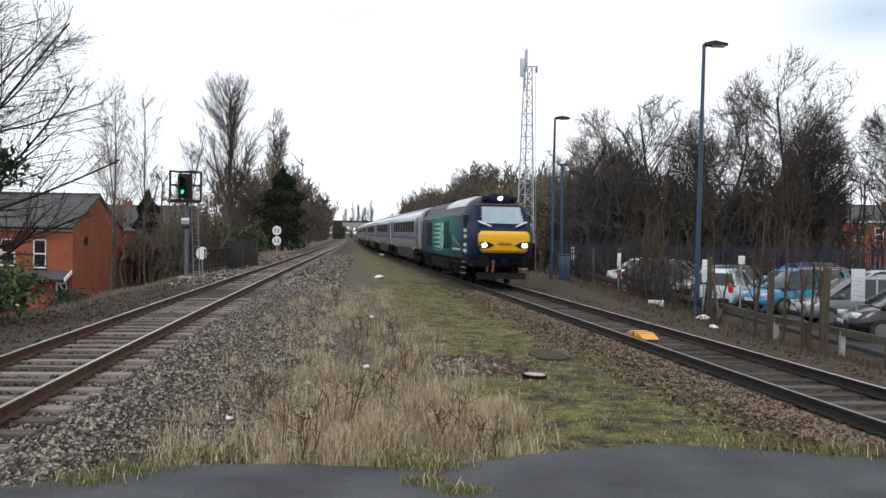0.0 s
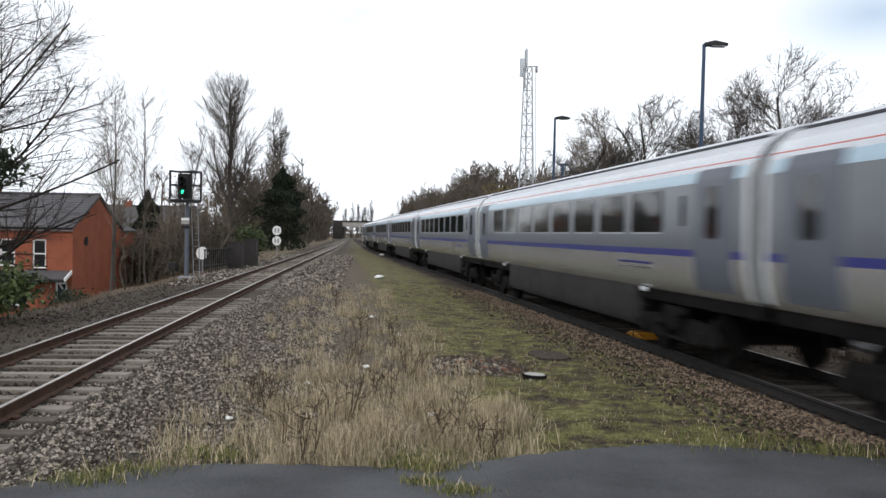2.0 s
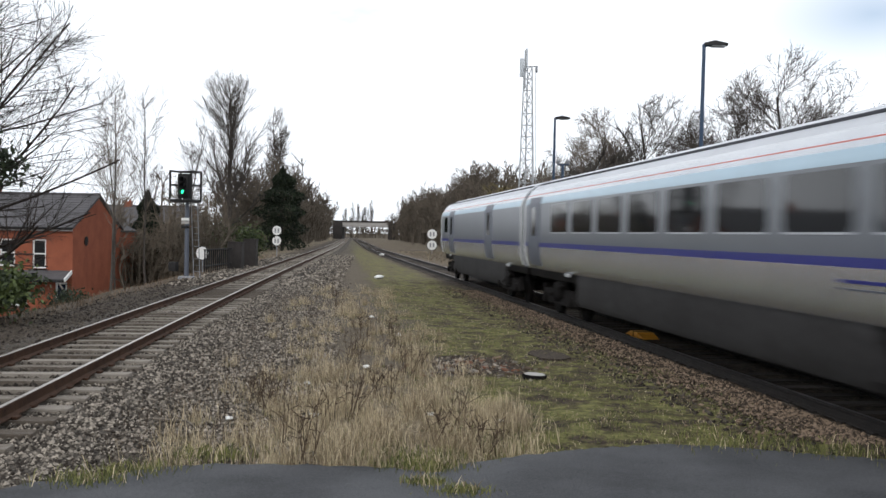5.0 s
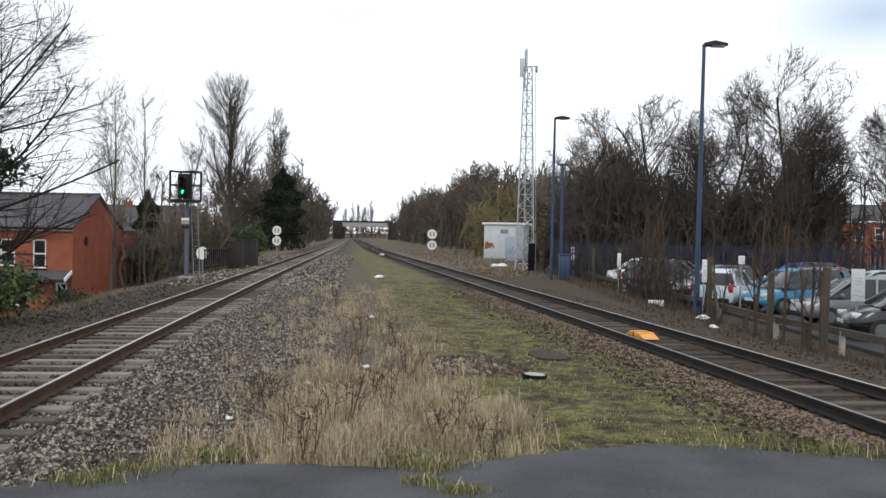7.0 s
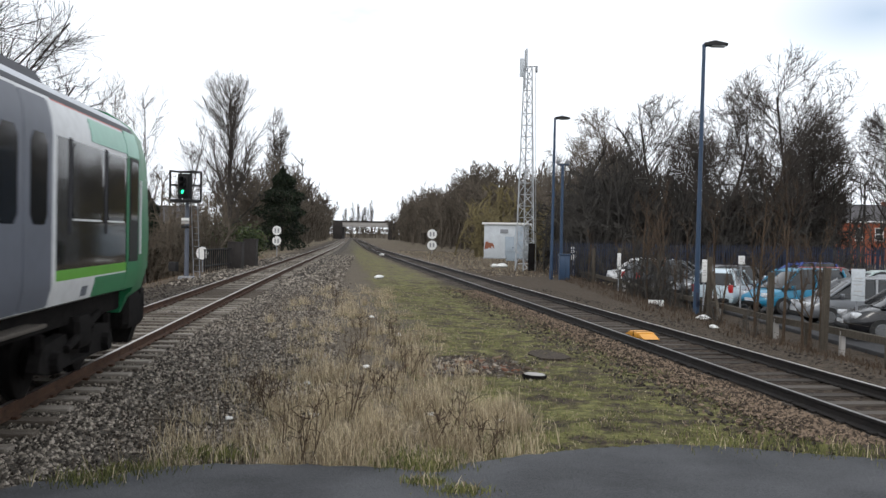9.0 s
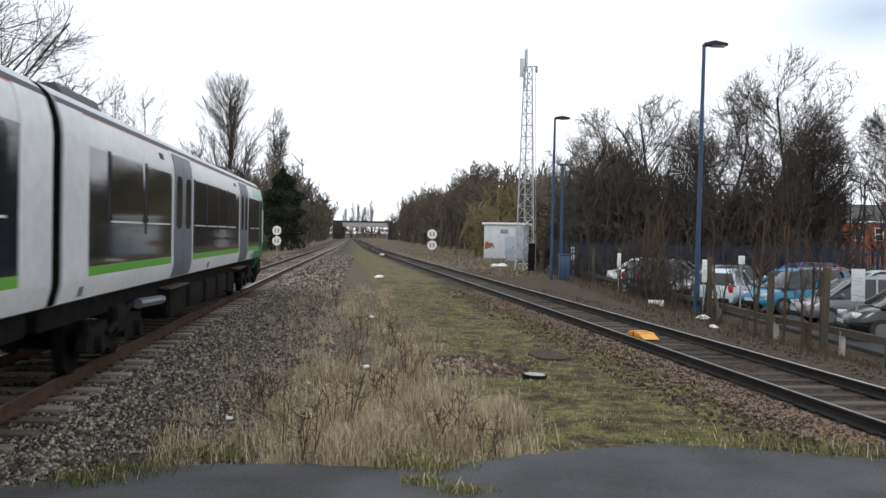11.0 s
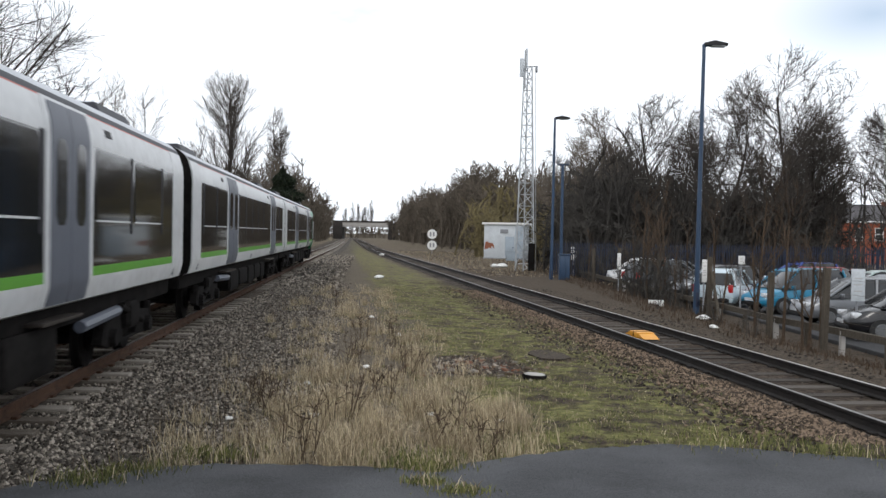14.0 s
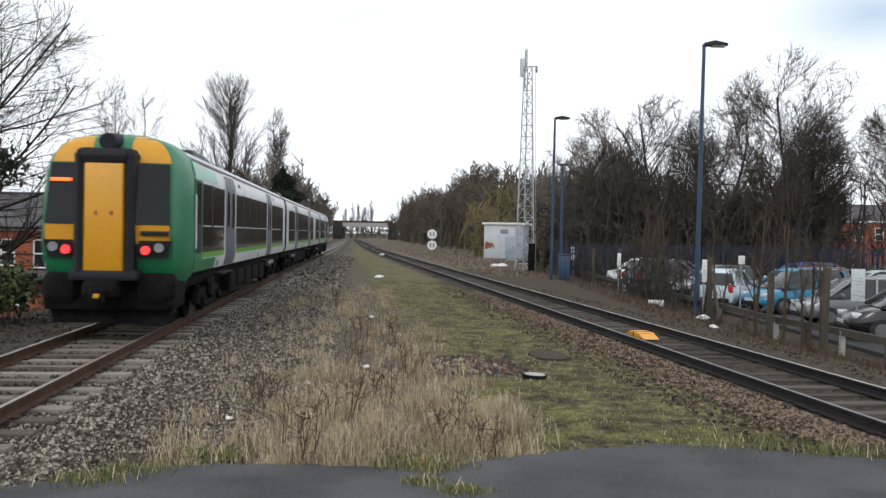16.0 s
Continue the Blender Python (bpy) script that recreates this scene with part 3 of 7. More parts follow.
def track(a, z, bed, sleeper, rail_side, label):
    root = thing("railway_track", label, "railway track", kind="structure")
    mb = MB()
    sweep(mb, a, TRACK_YS, [(-3.0, -0.5), (-1.75, -0.215), (-0.6, -0.225), (0.6, -0.225), (1.75, -0.215), (2.9, -0.5)], z)
    part("ballast_bed", mb, bed, root, sharp=0)
    for o in (-0.7525, 0.7525):
        mb = MB()
        strip = [0] * 14
        strip[6] = 1
        sweep(mb, a, TRACK_YS, [(o + p, h) for p, h in RAIL_PROF], z, strip)
        part("rail", mb, [rail_side, "rail_top" if a is TRACK_L or o > 0 else "rail_top_dim"], root)
    sl = MB().box(-1.28, -0.125, -0.13, 1.28, 0.125, 0.0, 0.015)
    chair = MB()
    for o in (-0.7525, 0.7525):
        chair.box(o - 0.12, -0.07, 0.0, o - 0.045, 0.07, 0.035, 0.01)
        chair.box(o + 0.045, -0.07, 0.0, o + 0.12, 0.07, 0.035, 0.01)
    first = cfirst = None
    y, n = -4.0, 0
    rest = MB()
    rng = random.Random(4)
    while y < 330:
        x, yy = tx(a, y), y
        m = pose(x, yy, z - 0.163, 0, 0, math.degrees(-math.atan(tslope(a, y))) + rng.uniform(-0.8, 0.8))
        m = Matrix.Translation((rng.uniform(-0.03, 0.03), 0, rng.uniform(-0.008, 0.0))) @ m
        if y < 92:
            if first is None:
                first = part("sleeper", sl, sleeper, root)
                cfirst = part("rail_chair", chair, rail_side, first)
                first.matrix_basis = m
            else:
                o = first.copy()
                scene.collection.objects.link(o)
                o.matrix_basis = m
                if y < 45:
                    c = cfirst.copy()
                    scene.collection.objects.link(c)
                    c.parent = o
        else:
            t = MB().box(-1.28, -0.125, -0.13, 1.28, 0.125, 0.0)
            rest.add([tuple(m @ Vector(p)) for p in t.v], t.f)
        y += 0.68
    ob = part("far_sleepers", rest, sleeper, root, "far run of worn sleepers", sharp=0)
    tagged(ob, kind="stuff")
    return root


track(TRACK_L, Z_L, "ballast_bed", "sleeper", "rail_side", "railway track with rusty rails on pale sleepers and stone ballast")
track(TRACK_R, Z_R, "dirt_bed", "sleeper_dark", "rail_side_dark", "railway track with dark oily rails and sleepers")


def tarmac():
    """The foot of the platform ramp, with a worn curved edge."""
    edge = [(-3.75, 7.4), (-3.45, 7.95), (-3.05, 8.15), (-2.7, 8.55), (-2.2, 8.75), (-1.5, 8.8), (-0.7, 8.78), (-0.35, 8.7), (0.0, 8.62), (0.25, 8.95), (0.7, 9.25), (1.3, 9.55), (1.8, 9.75), (2.4, 9.95), (3.0, 9.9), (3.8, 9.62), (4.7, 9.35), (5.6, 9.0)]
    rng = random.Random(8)
    fine = []
    for (x0, y0), (x1, y1) in zip(edge, edge[1:]):
        for i in range(7):
            t = i / 7
            fine.append((x0 + (x1 - x0) * t + rng.uniform(-0.03, 0.03), y0 + (y1 - y0) * t + rng.uniform(-0.04, 0.04)))
    fine.append(edge[-1])
    rows = [-12.0, -6.0, -2.0, 2.0, 5.0, 7.0]

    def zz(y):
        return -0.235 + max(0.0, 8.3 - y) * 0.07 if y > -6 else -0.235 + 14.3 * 0.07

    mb = MB()
    rings = []
    for x, y in fine:
        ring = [(x * float(np.interp(r, [-2, 2, 7], [0.55, 0.75, 1.0])), r, zz(r)) for r in rows if r < y - 0.2]
        while len(ring) < len(rows):
            ring.append((x, y - 0.1, zz(y - 0.1)))
        ring += [(x, y, zz(y)), (x, y + 0.02, zz(y) - 0.12)]
        ring += [(x * 0.55, -12.0, -0.8)]
        rings.append(ring)
    mb.loft(rings, 0, True, True)
    ob = part("platform_ramp", mb, "tarmac", sharp=20)
    tagged(ob, "worn grey tarmac platform ramp with a ragged edge", "platform", kind="structure")


tarmac()


def car_park():
    mb = MB()
    mb.box(10.3, 8, -0.95, 34, 62, -0.62, 0.03)
    tagged(part("car_park", mb, "lot", sharp=20), "grey tarmac car park surface below the railway", "car park", kind="structure")


car_park()


# ---- trains ----
def body_shell(y0, y1, prof, strips):
    """A coach shell: the half outline (half width, height), bottom to top, with a paint for each strip."""
    left = [(-w, z) for w, z in prof]
    right = [(w, z) for w, z in reversed(prof)]
    ring = left + right
    st = list(strips) + [strips[-1]] + list(reversed(strips)) + [0]
    return [[(x, y, z) for x, z in ring] for y in (y0, y1)], st


def half_width(prof, z):
    for (w0, z0), (w1, z1) in zip(prof, prof[1:]):
        if z0 <= z <= z1:
            return w0 + (w1 - w0) * (z - z0) / max(1e-6, z1 - z0)
    return prof[-1][0]


def side_panel(prof, sgn, y0, y1, z0, z1, out=0.012, bev=0.04):
    """A flush panel that follows the side, with cut corners."""
    b = min(bev, (y1 - y0) / 3, (z1 - z0) / 3)
    zs = sorted({z0, z0 + b, z1 - b, z1} | {z for _, z in prof if z0 + b < z < z1 - b})
    rings = []
    for z in zs:
        w = half_width(prof, z)
        i = b if z in (z0, z1) else 0.0
        rings.append([(sgn * (w - 0.03), y0 + i, z), (sgn * (w + out), y0 + i, z), (sgn * (w + out), y1 - i, z), (sgn * (w - 0.03), y1 - i, z)])
    return MB().loft(rings)


def wheelset(parent, y, r, name="wheelset"):
    mb = MB()
    mb.cyl((-0.82, 0, 0), (0.82, 0, 0), 0.09, n=8)
    for s in (-1, 1):
        mb.cyl((s * 0.69, 0, 0), (s * 0.72, 0, 0), r + 0.03, n=20)
        mb.cyl((s * 0.72, 0, 0), (s * 0.82, 0, 0), r, n=20)
        mb.cyl((s * 0.82, 0, 0), (s * 0.86, 0, 0), r * 0.45, n=8)
    ob = part(name, mb, "under", parent)
    ob.matrix_basis = pose(0, y, r)
    return ob


def bogie(parent, y, base, r, wide=1.08):
    mb = MB()
    for s in (-1, 1):
        mb.prism([(-base / 2 - 0.5, r - 0.05), (-base / 2 - 0.35, r + 0.22), (-0.6, r + 0.28), (-0.4, r - 0.08), (0.4, r - 0.08), (0.6, r + 0.28), (base / 2 + 0.35, r + 0.22), (base / 2 + 0.5, r - 0.05), (base / 2 + 0.2, r - 0.12), (-base / 2 - 0.2, r - 0.12)], "x", s * wide - 0.07, s * wide + 0.07)
        for k in (-1, 1):
            mb.cyl((s * (wide + 0.02), k * base / 2, r), (s * (wide + 0.16), k * base / 2, r), 0.15, 0.12, 10)
            mb.cyl((s * wide, k * base / 2 + 0.32 * k, r), (s * wide, k * base / 2 + 0.32 * k, r + 0.35), 0.08, n=8)
        mb.box(s * wide - 0.16, -0.32, r + 0.05, s * wide + 0.14, 0.32, r + 0.45, 0.06)
        mb.cyl((s * (wide + 0.1), -0.7, r + 0.1), (s * (wide + 0.1), 0.7, r + 0.42), 0.05, n=8)
    mb.box(-wide, -0.25, r - 0.1, wide, 0.25, r + 0.2, 0.05)
    ob = part("bogie", mb, "under", parent)
    ob.matrix_basis = pose(0, y, 0)
    for k in (-1, 1):
        wheelset(ob, k * base / 2, r)
    return ob


COACH = [(1.18, 1.16), (1.265, 1.25), (1.315, 1.40), (1.348, 1.56), (1.365, 1.72), (1.37, 1.80), (1.37, 1.915), (1.37, 2.98), (1.34, 3.06), (1.305, 3.16), (1.267, 3.245), (1.257, 3.265), (1.15, 3.42), (0.92, 3.60), (0.55, 3.75), (0.0, 3.80)]
#         silver sill      side    white  blue   band   pale   silver  red   silver roof...
COACH_STRIP = [0, 0, 0, 0, 1, 2, 3, 4, 4, 0, 5, 0, 6, 6, 6]


def coach(end_van=False):
    lab = "silver driving van with grey window band and sloping cab" if end_van else "silver passenger coach with grey window band and blue stripe"
    root = thing("driving_van" if end_van else "passenger_coach", lab, "train coach", group="vehicles of the long train")
    half = 9.2 if end_van else 11.3
    mb = MB()
    rings, st = body_shell(-half, half, COACH, COACH_STRIP)
    mb.loft(rings, 0, True, True, st)
    part("body", mb, ["silver", "silver", "blue_line", "band", "paleblue", "red_line", "roof_grey"], root, sharp=25)
    # roof ribs
    for x in (-0.95, 0.95):
        part("gutter", MB().box(x - 0.012, -half + 0.2, 3.50 if abs(x) > 1 else 3.56, x + 0.012, half - 0.2, 3.615, 0.004), "roof_dark", root)
    und = MB()
    und.box(-1.2, -6.2, 0.42, 1.2, 6.2, 1.22, 0.12)
    part("underframe_skirt", und, "skirt", root)
    part("solebar", MB().box(-1.15, -half, 0.95, 1.15, half, 1.22, 0.03), "under", root)
    for s in (-1, 1):
        if not end_van:
            y = -8.1
            for i in range(8):
                part("window", side_panel(COACH, s, y, y + 1.62, 2.2, 2.93, 0.008, 0.07), "glass", root)
                part("window_ledge", side_panel(COACH, s, y + 0.05, y + 1.57, 2.17, 2.195, 0.012, 0.004), "roof_grey", root)
                y += 2.06
            part("lettering_bar", side_panel(COACH, s, 5.6, 7.4, 1.62, 1.66, 0.006, 0.01), "blue_line", root, "blue bar of lettering")
            part("lettering_bar", side_panel(COACH, s, 5.6, 7.4, 1.54, 1.56, 0.006, 0.006), "door_grey", root, "thin grey underline bar")
            part("door_panel", side_panel(COACH, s, 8.75, 8.95, 2.3, 2.8, 0.007, 0.02), "glass", root)
        else:
            part("window", side_panel(COACH, s, -8.0, -7.0, 2.2, 2.9, 0.008, 0.07), "glass", root)
        for y0 in (-10.75, 9.35):
            if end_van:
                y0 = -6.4 if y0 < 0 else 3.0
            d = part("door", side_panel(COACH, s, y0, y0 + 1.4, 1.28, 3.18, 0.014, 0.05), "door_grey", root, "wide grey sliding door")
            part("door_window", side_panel(COACH, s, y0 + 0.45, y0 + 0.95, 2.1, 2.9, 0.02, 0.08), "glass", d)
        for y0 in (-half + 0.0, half - 0.12):
            part("end_pillar", side_panel(COACH, s, y0, y0 + 0.12, 1.22, 3.2, 0.016, 0.01), "train_white", root)
        for y0 in (-6.9, 6.6):
            part("marker_lamp", MB().box(s * 1.25 - 0.03, y0, 1.10, s * 1.25 + 0.03, y0 + 0.25, 1.18, 0.015), "clear_lens", root)
    for k in (-1, 1):
        part("gangway", MB().box(-0.75, k * half - 0.02 if k > 0 else -half - 0.2, 1.25, 0.75, half + 0.2 if k > 0 else -half + 0.02, 3.45, 0.12), "rubber", root)
        bogie(root, k * (6.4 if end_van else 8.0), 2.6, 0.457)
        und = MB()
        for s in (-1, 1):
            und.cyl((s * 0.86, k * half, 1.05), (s * 0.86, k * (half + 0.22), 1.05), 0.07, 0.07, 8)
            und.cyl((s * 0.86, k * (half + 0.2), 1.05), (s * 0.86, k * (half + 0.24), 1.05), 0.2, 0.2, 12)
        part("buffer", und, "under", root)
    if end_van:
        nose = MB()
        prof = [(1.22, 1.2, 0.9), (1.33, 1.4, 1.35), (1.36, 1.9, 1.4), (1.34, 2.3, 1.25), (1.25, 3.0, 0.65), (1.0, 3.5, 0.2), (0.5, 3.75, 0.05)]
        rings = []
        for w, z, out in prof:
            y = -half
            rings.append([(-w, y + 0.01, z), (-w * 0.96, y - out * 0.6, z), (-w * 0.6, y - out * 0.95, z), (0, y - out, z), (w * 0.6, y - out * 0.95, z), (w * 0.96, y - out * 0.6, z), (w, y + 0.01, z)])
        nose.loft(rings)
        part("cab_nose", nose, "skirt", root, "dark grey sloping cab nose")
    return root


LOCO = [(1.22, 1.02), (1.34, 1.10), (1.345, 2.9), (1.30, 3.02), (1.24, 3.08), (1.18, 3.14), (0.98, 3.50), (0.7, 3.64), (0.0, 3.70)]


def locomotive():
    root = thing("locomotive", "teal and navy diesel locomotive with yellow nose panel and lit headlamps", "locomotive")
    mb = MB()
    rings, st = body_shell(-7.7, 7.55, LOCO, [0, 0, 0, 2, 2, 2, 2, 2])
    mb.loft(rings, 0, True, True, st)
    part("body", mb, ["teal", "silver", "roof_dark"], root, sharp=25)
    # cab: horizontal rings from sill to roof (height, half width, nose reach)
    cab = MB()
    rows = [(1.02, 1.24, 9.62), (1.12, 1.33, 9.75), (1.38, 1.345, 9.9), (1.5, 1.345, 10.0), (2.12, 1.345, 10.08), (2.28, 1.345, 9.96), (2.42, 1.34, 9.78), (3.0, 1.30, 9.35), (3.25, 1.22, 9.18), (3.40, 1.12, 8.98), (3.52, 0.98, 8.8), (3.68, 0.72, 8.5), (3.76, 0.42, 8.2)]
    rings = []
    for z, w, y in rows:
        rings.append([(-w, 7.5, z), (-w, y - 0.95, z), (-w * 0.93, y - 0.55, z), (-w * 0.79, y - 0.14, z), (-w * 0.5, y - 0.03, z), (0, y, z), (w * 0.5, y - 0.03, z), (w * 0.79, y - 0.14, z), (w * 0.93, y - 0.55, z), (w, y - 0.95, z), (w, 7.5, z)])
    cab.loft(rings)
    part("cab", cab, "navy", root, "navy blue rounded cab", sharp=40)
    rear = MB()
    rings = []
    for z, w, y in rows:
        ys = [min(-7.68, -(y - 1.2 - d)) for d in (0.95, 0.55, 0.14, 0.03, 0)]
        half_ring = [(-w, -7.6)] + list(zip((-w, -w * 0.985, -w * 0.86, -w * 0.5, 0), ys))
        rings.append([(x, y2, z) for x, y2 in half_ring] + [(-x, y2, z) for x, y2 in reversed(half_ring[:-1])])
    rear.loft(rings)
    part("rear_cab", rear, "navy", root, "navy blue rear cab", sharp=40)
    # yellow panel hugging the nose
    yel = MB()
    rr = []
    for z, w, y in [(1.40, 0.88, 9.935), (1.5, 0.95, 10.03), (1.75, 1.03, 10.065), (2.10, 1.06, 10.11), (2.2, 1.0, 10.08), (2.27, 0.92, 10.0)]:
        def yy(x, y=y):
            t = abs(x) / 1.345
            return y - (0.06 * t if t < 0.5 else 0.03 + 0.30 * (t - 0.5)) - (1.2 * max(0, t - 0.86))
        xs = [-w, -w * 0.75, -w * 0.4, 0, w * 0.4, w * 0.75, w]
        rr.append([(x, yy(x), z) for x in xs] + [(x, yy(x) - 0.06, z) for x in reversed(xs)])
    yel.loft(rr)
    part("nose_panel", yel, "loco_yellow", root, "bright yellow nose panel")
    part("nose_handrail", MB().box(-0.28, 10.05, 1.72, 0.28, 10.1, 1.80, 0.02), "rust", root, "dark orange number patch")

    def front(z0, z1, half0, half1, out, y0, y1):
        """A slab on the raked front between two heights."""
        rr = []
        for z, w, y in ((z0, half0, y0), (z1, half1, y1)):
            xs = [-w, -w * 0.6, 0, w * 0.6, w]
            rr.append([(x, y - 0.11 * (abs(x) / 1.2) ** 2 + out, z) for x in xs] + [(x, y - 0.11 * (abs(x) / 1.2) ** 2 - 0.05, z) for x in reversed(xs)])
        return MB().loft(rr)

    part("windscreen_frame", front(2.52, 3.32, 0.92, 0.86, 0.012, 9.715, 9.135), "black", root)
    part("windscreen", front(2.58, 3.27, 0.86, 0.79, 0.022, 9.675, 9.17), "windscreen", root, "windscreen with a pale reflection in its colour")
    for s in (-1, 1):
        part("wiper", MB().cyl((s * 1.0, 9.62, 2.66), (s * 0.5, 9.82, 2.45), 0.035, n=6), "clear_lens", root, "pale wiper guard")
        rim = part("lamp_surround", MB().prism([(s * 0.42, 1.70), (s * 0.68, 1.84), (s * 1.0, 1.84), (s * 1.01, 1.60), (s * 0.64, 1.58)], "y", 9.76, 10.055), "black", root)
        part("headlamp", MB().cyl((s * 0.82, 9.9, 1.70), (s * 0.82, 10.07, 1.70), 0.10, n=16), "head_light", rim, "lit white headlamp")
        # cab side door and window
        part("cab_window", MB().box(s * 1.335 - 0.02, 8.25, 2.3, s * 1.335 + 0.02, 8.75, 2.95, 0.05), "glass", root)
        part("cab_door", MB().box(s * 1.335 - 0.02, 7.35, 1.15, s * 1.335 + 0.022, 7.9, 3.0, 0.02), "navy", root)
        for i, z in enumerate((1.38, 1.62, 1.98, 2.22)):
            part("lettering_bar", MB().box(s * 1.345 - 0.01, 8.0 + 0.02 * i, z, s * 1.345 + 0.012, 8.75, z + 0.13, 0.01), "mint", root, "pale lettering bar")
        # black louvres
        for y0, y1 in ((1.9, 2.5), (2.8, 3.45), (-5.5, -3.1)):
            lv = part("louvre", MB().box(s * 1.33, y0, 1.45, s * 1.352, y1, 2.75, 0.006), "louvre", root)
            for k in range(6):
                z = 1.55 + k * 0.2
                part("slat", MB().box(s * 1.345 - 0.01, y0 + 0.04, z, s * 1.345 + 0.016, y1 - 0.04, z + 0.05), "louvre", lv)
        part("hatch", MB().box(s * 1.335, 3.7, 1.5, s * 1.352, 4.3, 2.2, 0.006), "louvre", root)
        # pale tapering bars and a faceted compass
        for k in range(6):
            z = 1.42 + k * 0.23
            part("stripe_decal", MB().prism([(-3.0 + 0.5 * abs(k - 2.5) / 2.5, z + 0.05), (0.3, z + 0.005), (0.3, z + 0.115)], "x", s * 1.346 - 0.004, s * 1.346 + 0.005), "mint", root)
        # a ball of small triangular facets
        for k in range(3):
            ra, rb = 0.27 * k, 0.27 * (k + 1)
            n = 4 + 4 * k
            for q in range(n):
                a0, a1, am = (2 * math.pi * (q + o + 0.5 * (k % 2)) / n for o in (0, 1, 0.5))
                ring = [(rb, a0), (rb, a1), (ra, am)]
                tri = [(0.95 + 0.95 * u * math.cos(w), 2.02 + 0.86 * u * math.sin(w)) for u, w in ring]
                part("facet_decal", MB().prism(tri, "x", s * 1.348 - 0.004, s * 1.348 + 0.005), ("mint", "pale_green", "train_green", "clear_lens")[(q * 3 + k) % 4], root)
                if k:
                    inn = [(ra, am), (ra, am + 2 * math.pi / n), (rb, a1)]
                    tri = [(0.95 + 0.95 * u * math.cos(w), 2.02 + 0.86 * u * math.sin(w)) for u, w in inn]
                    part("facet_decal", MB().prism(tri, "x", s * 1.347 - 0.004, s * 1.347 + 0.004), ("pale_green", "mint", "train_green")[(q + k) % 3], root)
        part("cantrail_stripe", MB().box(s * 1.32 - 0.02, 0.4, 2.93, s * 1.32 + 0.022, 7.5, 2.965, 0.004), "rust", root, "thin orange cantrail stripe")
        part("cantrail_stripe", MB().box(s * 1.32 - 0.02, -7.5, 2.93, s * 1.32 + 0.022, 0.35, 2.96, 0.004), "bridge", root, "thin pale cantrail stripe")
        part("diagonal_decal", MB().prism([(4.5, 2.15), (7.2, 1.6), (7.4, 1.5), (4.5, 1.9)], "x", s * 1.346 - 0.004, s * 1.346 + 0.004), "train_green", root)
        part("cab_sweep_decal", MB().prism([(6.9, 1.13), (7.5, 1.13), (7.5, 2.88), (7.2, 2.88)], "x", s * 1.344 - 0.004, s * 1.344 + 0.004), "navy", root)
        part("name_bar", MB().box(s * 1.346 - 0.005, 4.7, 1.42, s * 1.346 + 0.008, 7.0, 1.52, 0.004), "clear_lens", root, "white lettering bar")
        part("sill_stripe", MB().box(s * 1.346 - 0.005, -2.4, 1.30, s * 1.346 + 0.008, 0.6, 1.34, 0.003), "clear_lens", root)
        for k in range(6):
            part("cab_step", MB().box(s * 1.2, 7.4, 0.35 + 0.12 * k, s * 1.34, 7.9, 0.38 + 0.12 * k), "grey" if k % 2 else "under", root)
        part("buffer", MB().cyl((s * 0.86, 9.5, 1.05), (s * 0.86, 10.2, 1.05), 0.11, n=10).cyl((s * 0.86, 10.18, 1.05), (s * 0.86, 10.25, 1.05), 0.24, 0.23, 14), "under", root)
        part("tank", MB().box(s * 1.22 - 0.12, -3.4, 0.45, s * 1.22 + 0.06, 3.2, 1.02, 0.08), "under", root, "dark underfloor tank side")
        part("lamp_hood", MB().box(s * 0.62 - 0.12, 8.55, 3.55, s * 0.62 + 0.12, 8.95, 3.72, 0.04), "black", root)
    part("top_lamp_hood", MB().box(-0.5, 8.1, 3.45, 0.5, 8.98, 3.80, 0.1), "navy", root)
    part("top_headlamp", MB().cyl((0, 8.9, 3.62), (0, 9.0, 3.62), 0.09, n=16), "head_light", root, "lit top headlamp")
    part("brow_stripe", MB().box(-1.02, 9.02, 3.36, 1.02, 9.08, 3.385), "red_line", root)
    part("roof_fairing", MB().prism([(-1.08, 3.36), (-0.98, 3.53), (-0.6, 3.78), (0.6, 3.78), (0.98, 3.53), (1.08, 3.36)], "y", 0.6, 6.9), "roof_grey", root)
    part("exhaust_deck", MB().prism([(-0.85, 3.5), (-0.6, 3.76), (0.6, 3.76), (0.85, 3.5)], "y", -7.4, 0.2), "roof_dark", root, "dark roof deck")
    for k in range(4):
        part("roof_fan", MB().cyl((0, -6.6 + 1.7 * k, 3.74), (0, -6.6 + 1.7 * k, 3.86), 0.55, n=18), "under", root)
    part("frame", MB().box(-1.2, -8.6, 0.8, 1.2, 9.6, 1.06, 0.05), "under", root)
    part("snow_plough", MB().prism([(-1.0, 0.32), (1.0, 0.32), (1.0, 0.58), (-1.0, 0.58)], "y", 9.45, 9.58), "black", root)
    part("coupling_hook", MB().box(-0.12, 9.6, 0.9, 0.12, 10.15, 1.15, 0.04), "under", root)
    for x in (-0.45, 0.4, 0.62):
        part("brake_hose", MB().cyl((x, 9.85, 1.1), (x + 0.05, 9.95, 0.62), 0.035, n=6), "rust" if x > 0 else "under", root, "hanging brake hose")
    for k in (-1, 1):
        bogie(root, -0.1 + k * 5.6, 2.8, 0.5, 1.1)
    return root


DMU = [(1.19, 1.07), (1.29, 1.11), (1.345, 1.32), (1.35, 1.38), (1.35, 1.50), (1.35, 2.98), (1.33, 3.16), (1.27, 3.36), (1.262, 3.378), (1.22, 3.46), (1.08, 3.58), (0.8, 3.68), (0.4, 3.74), (0.0, 3.76)]
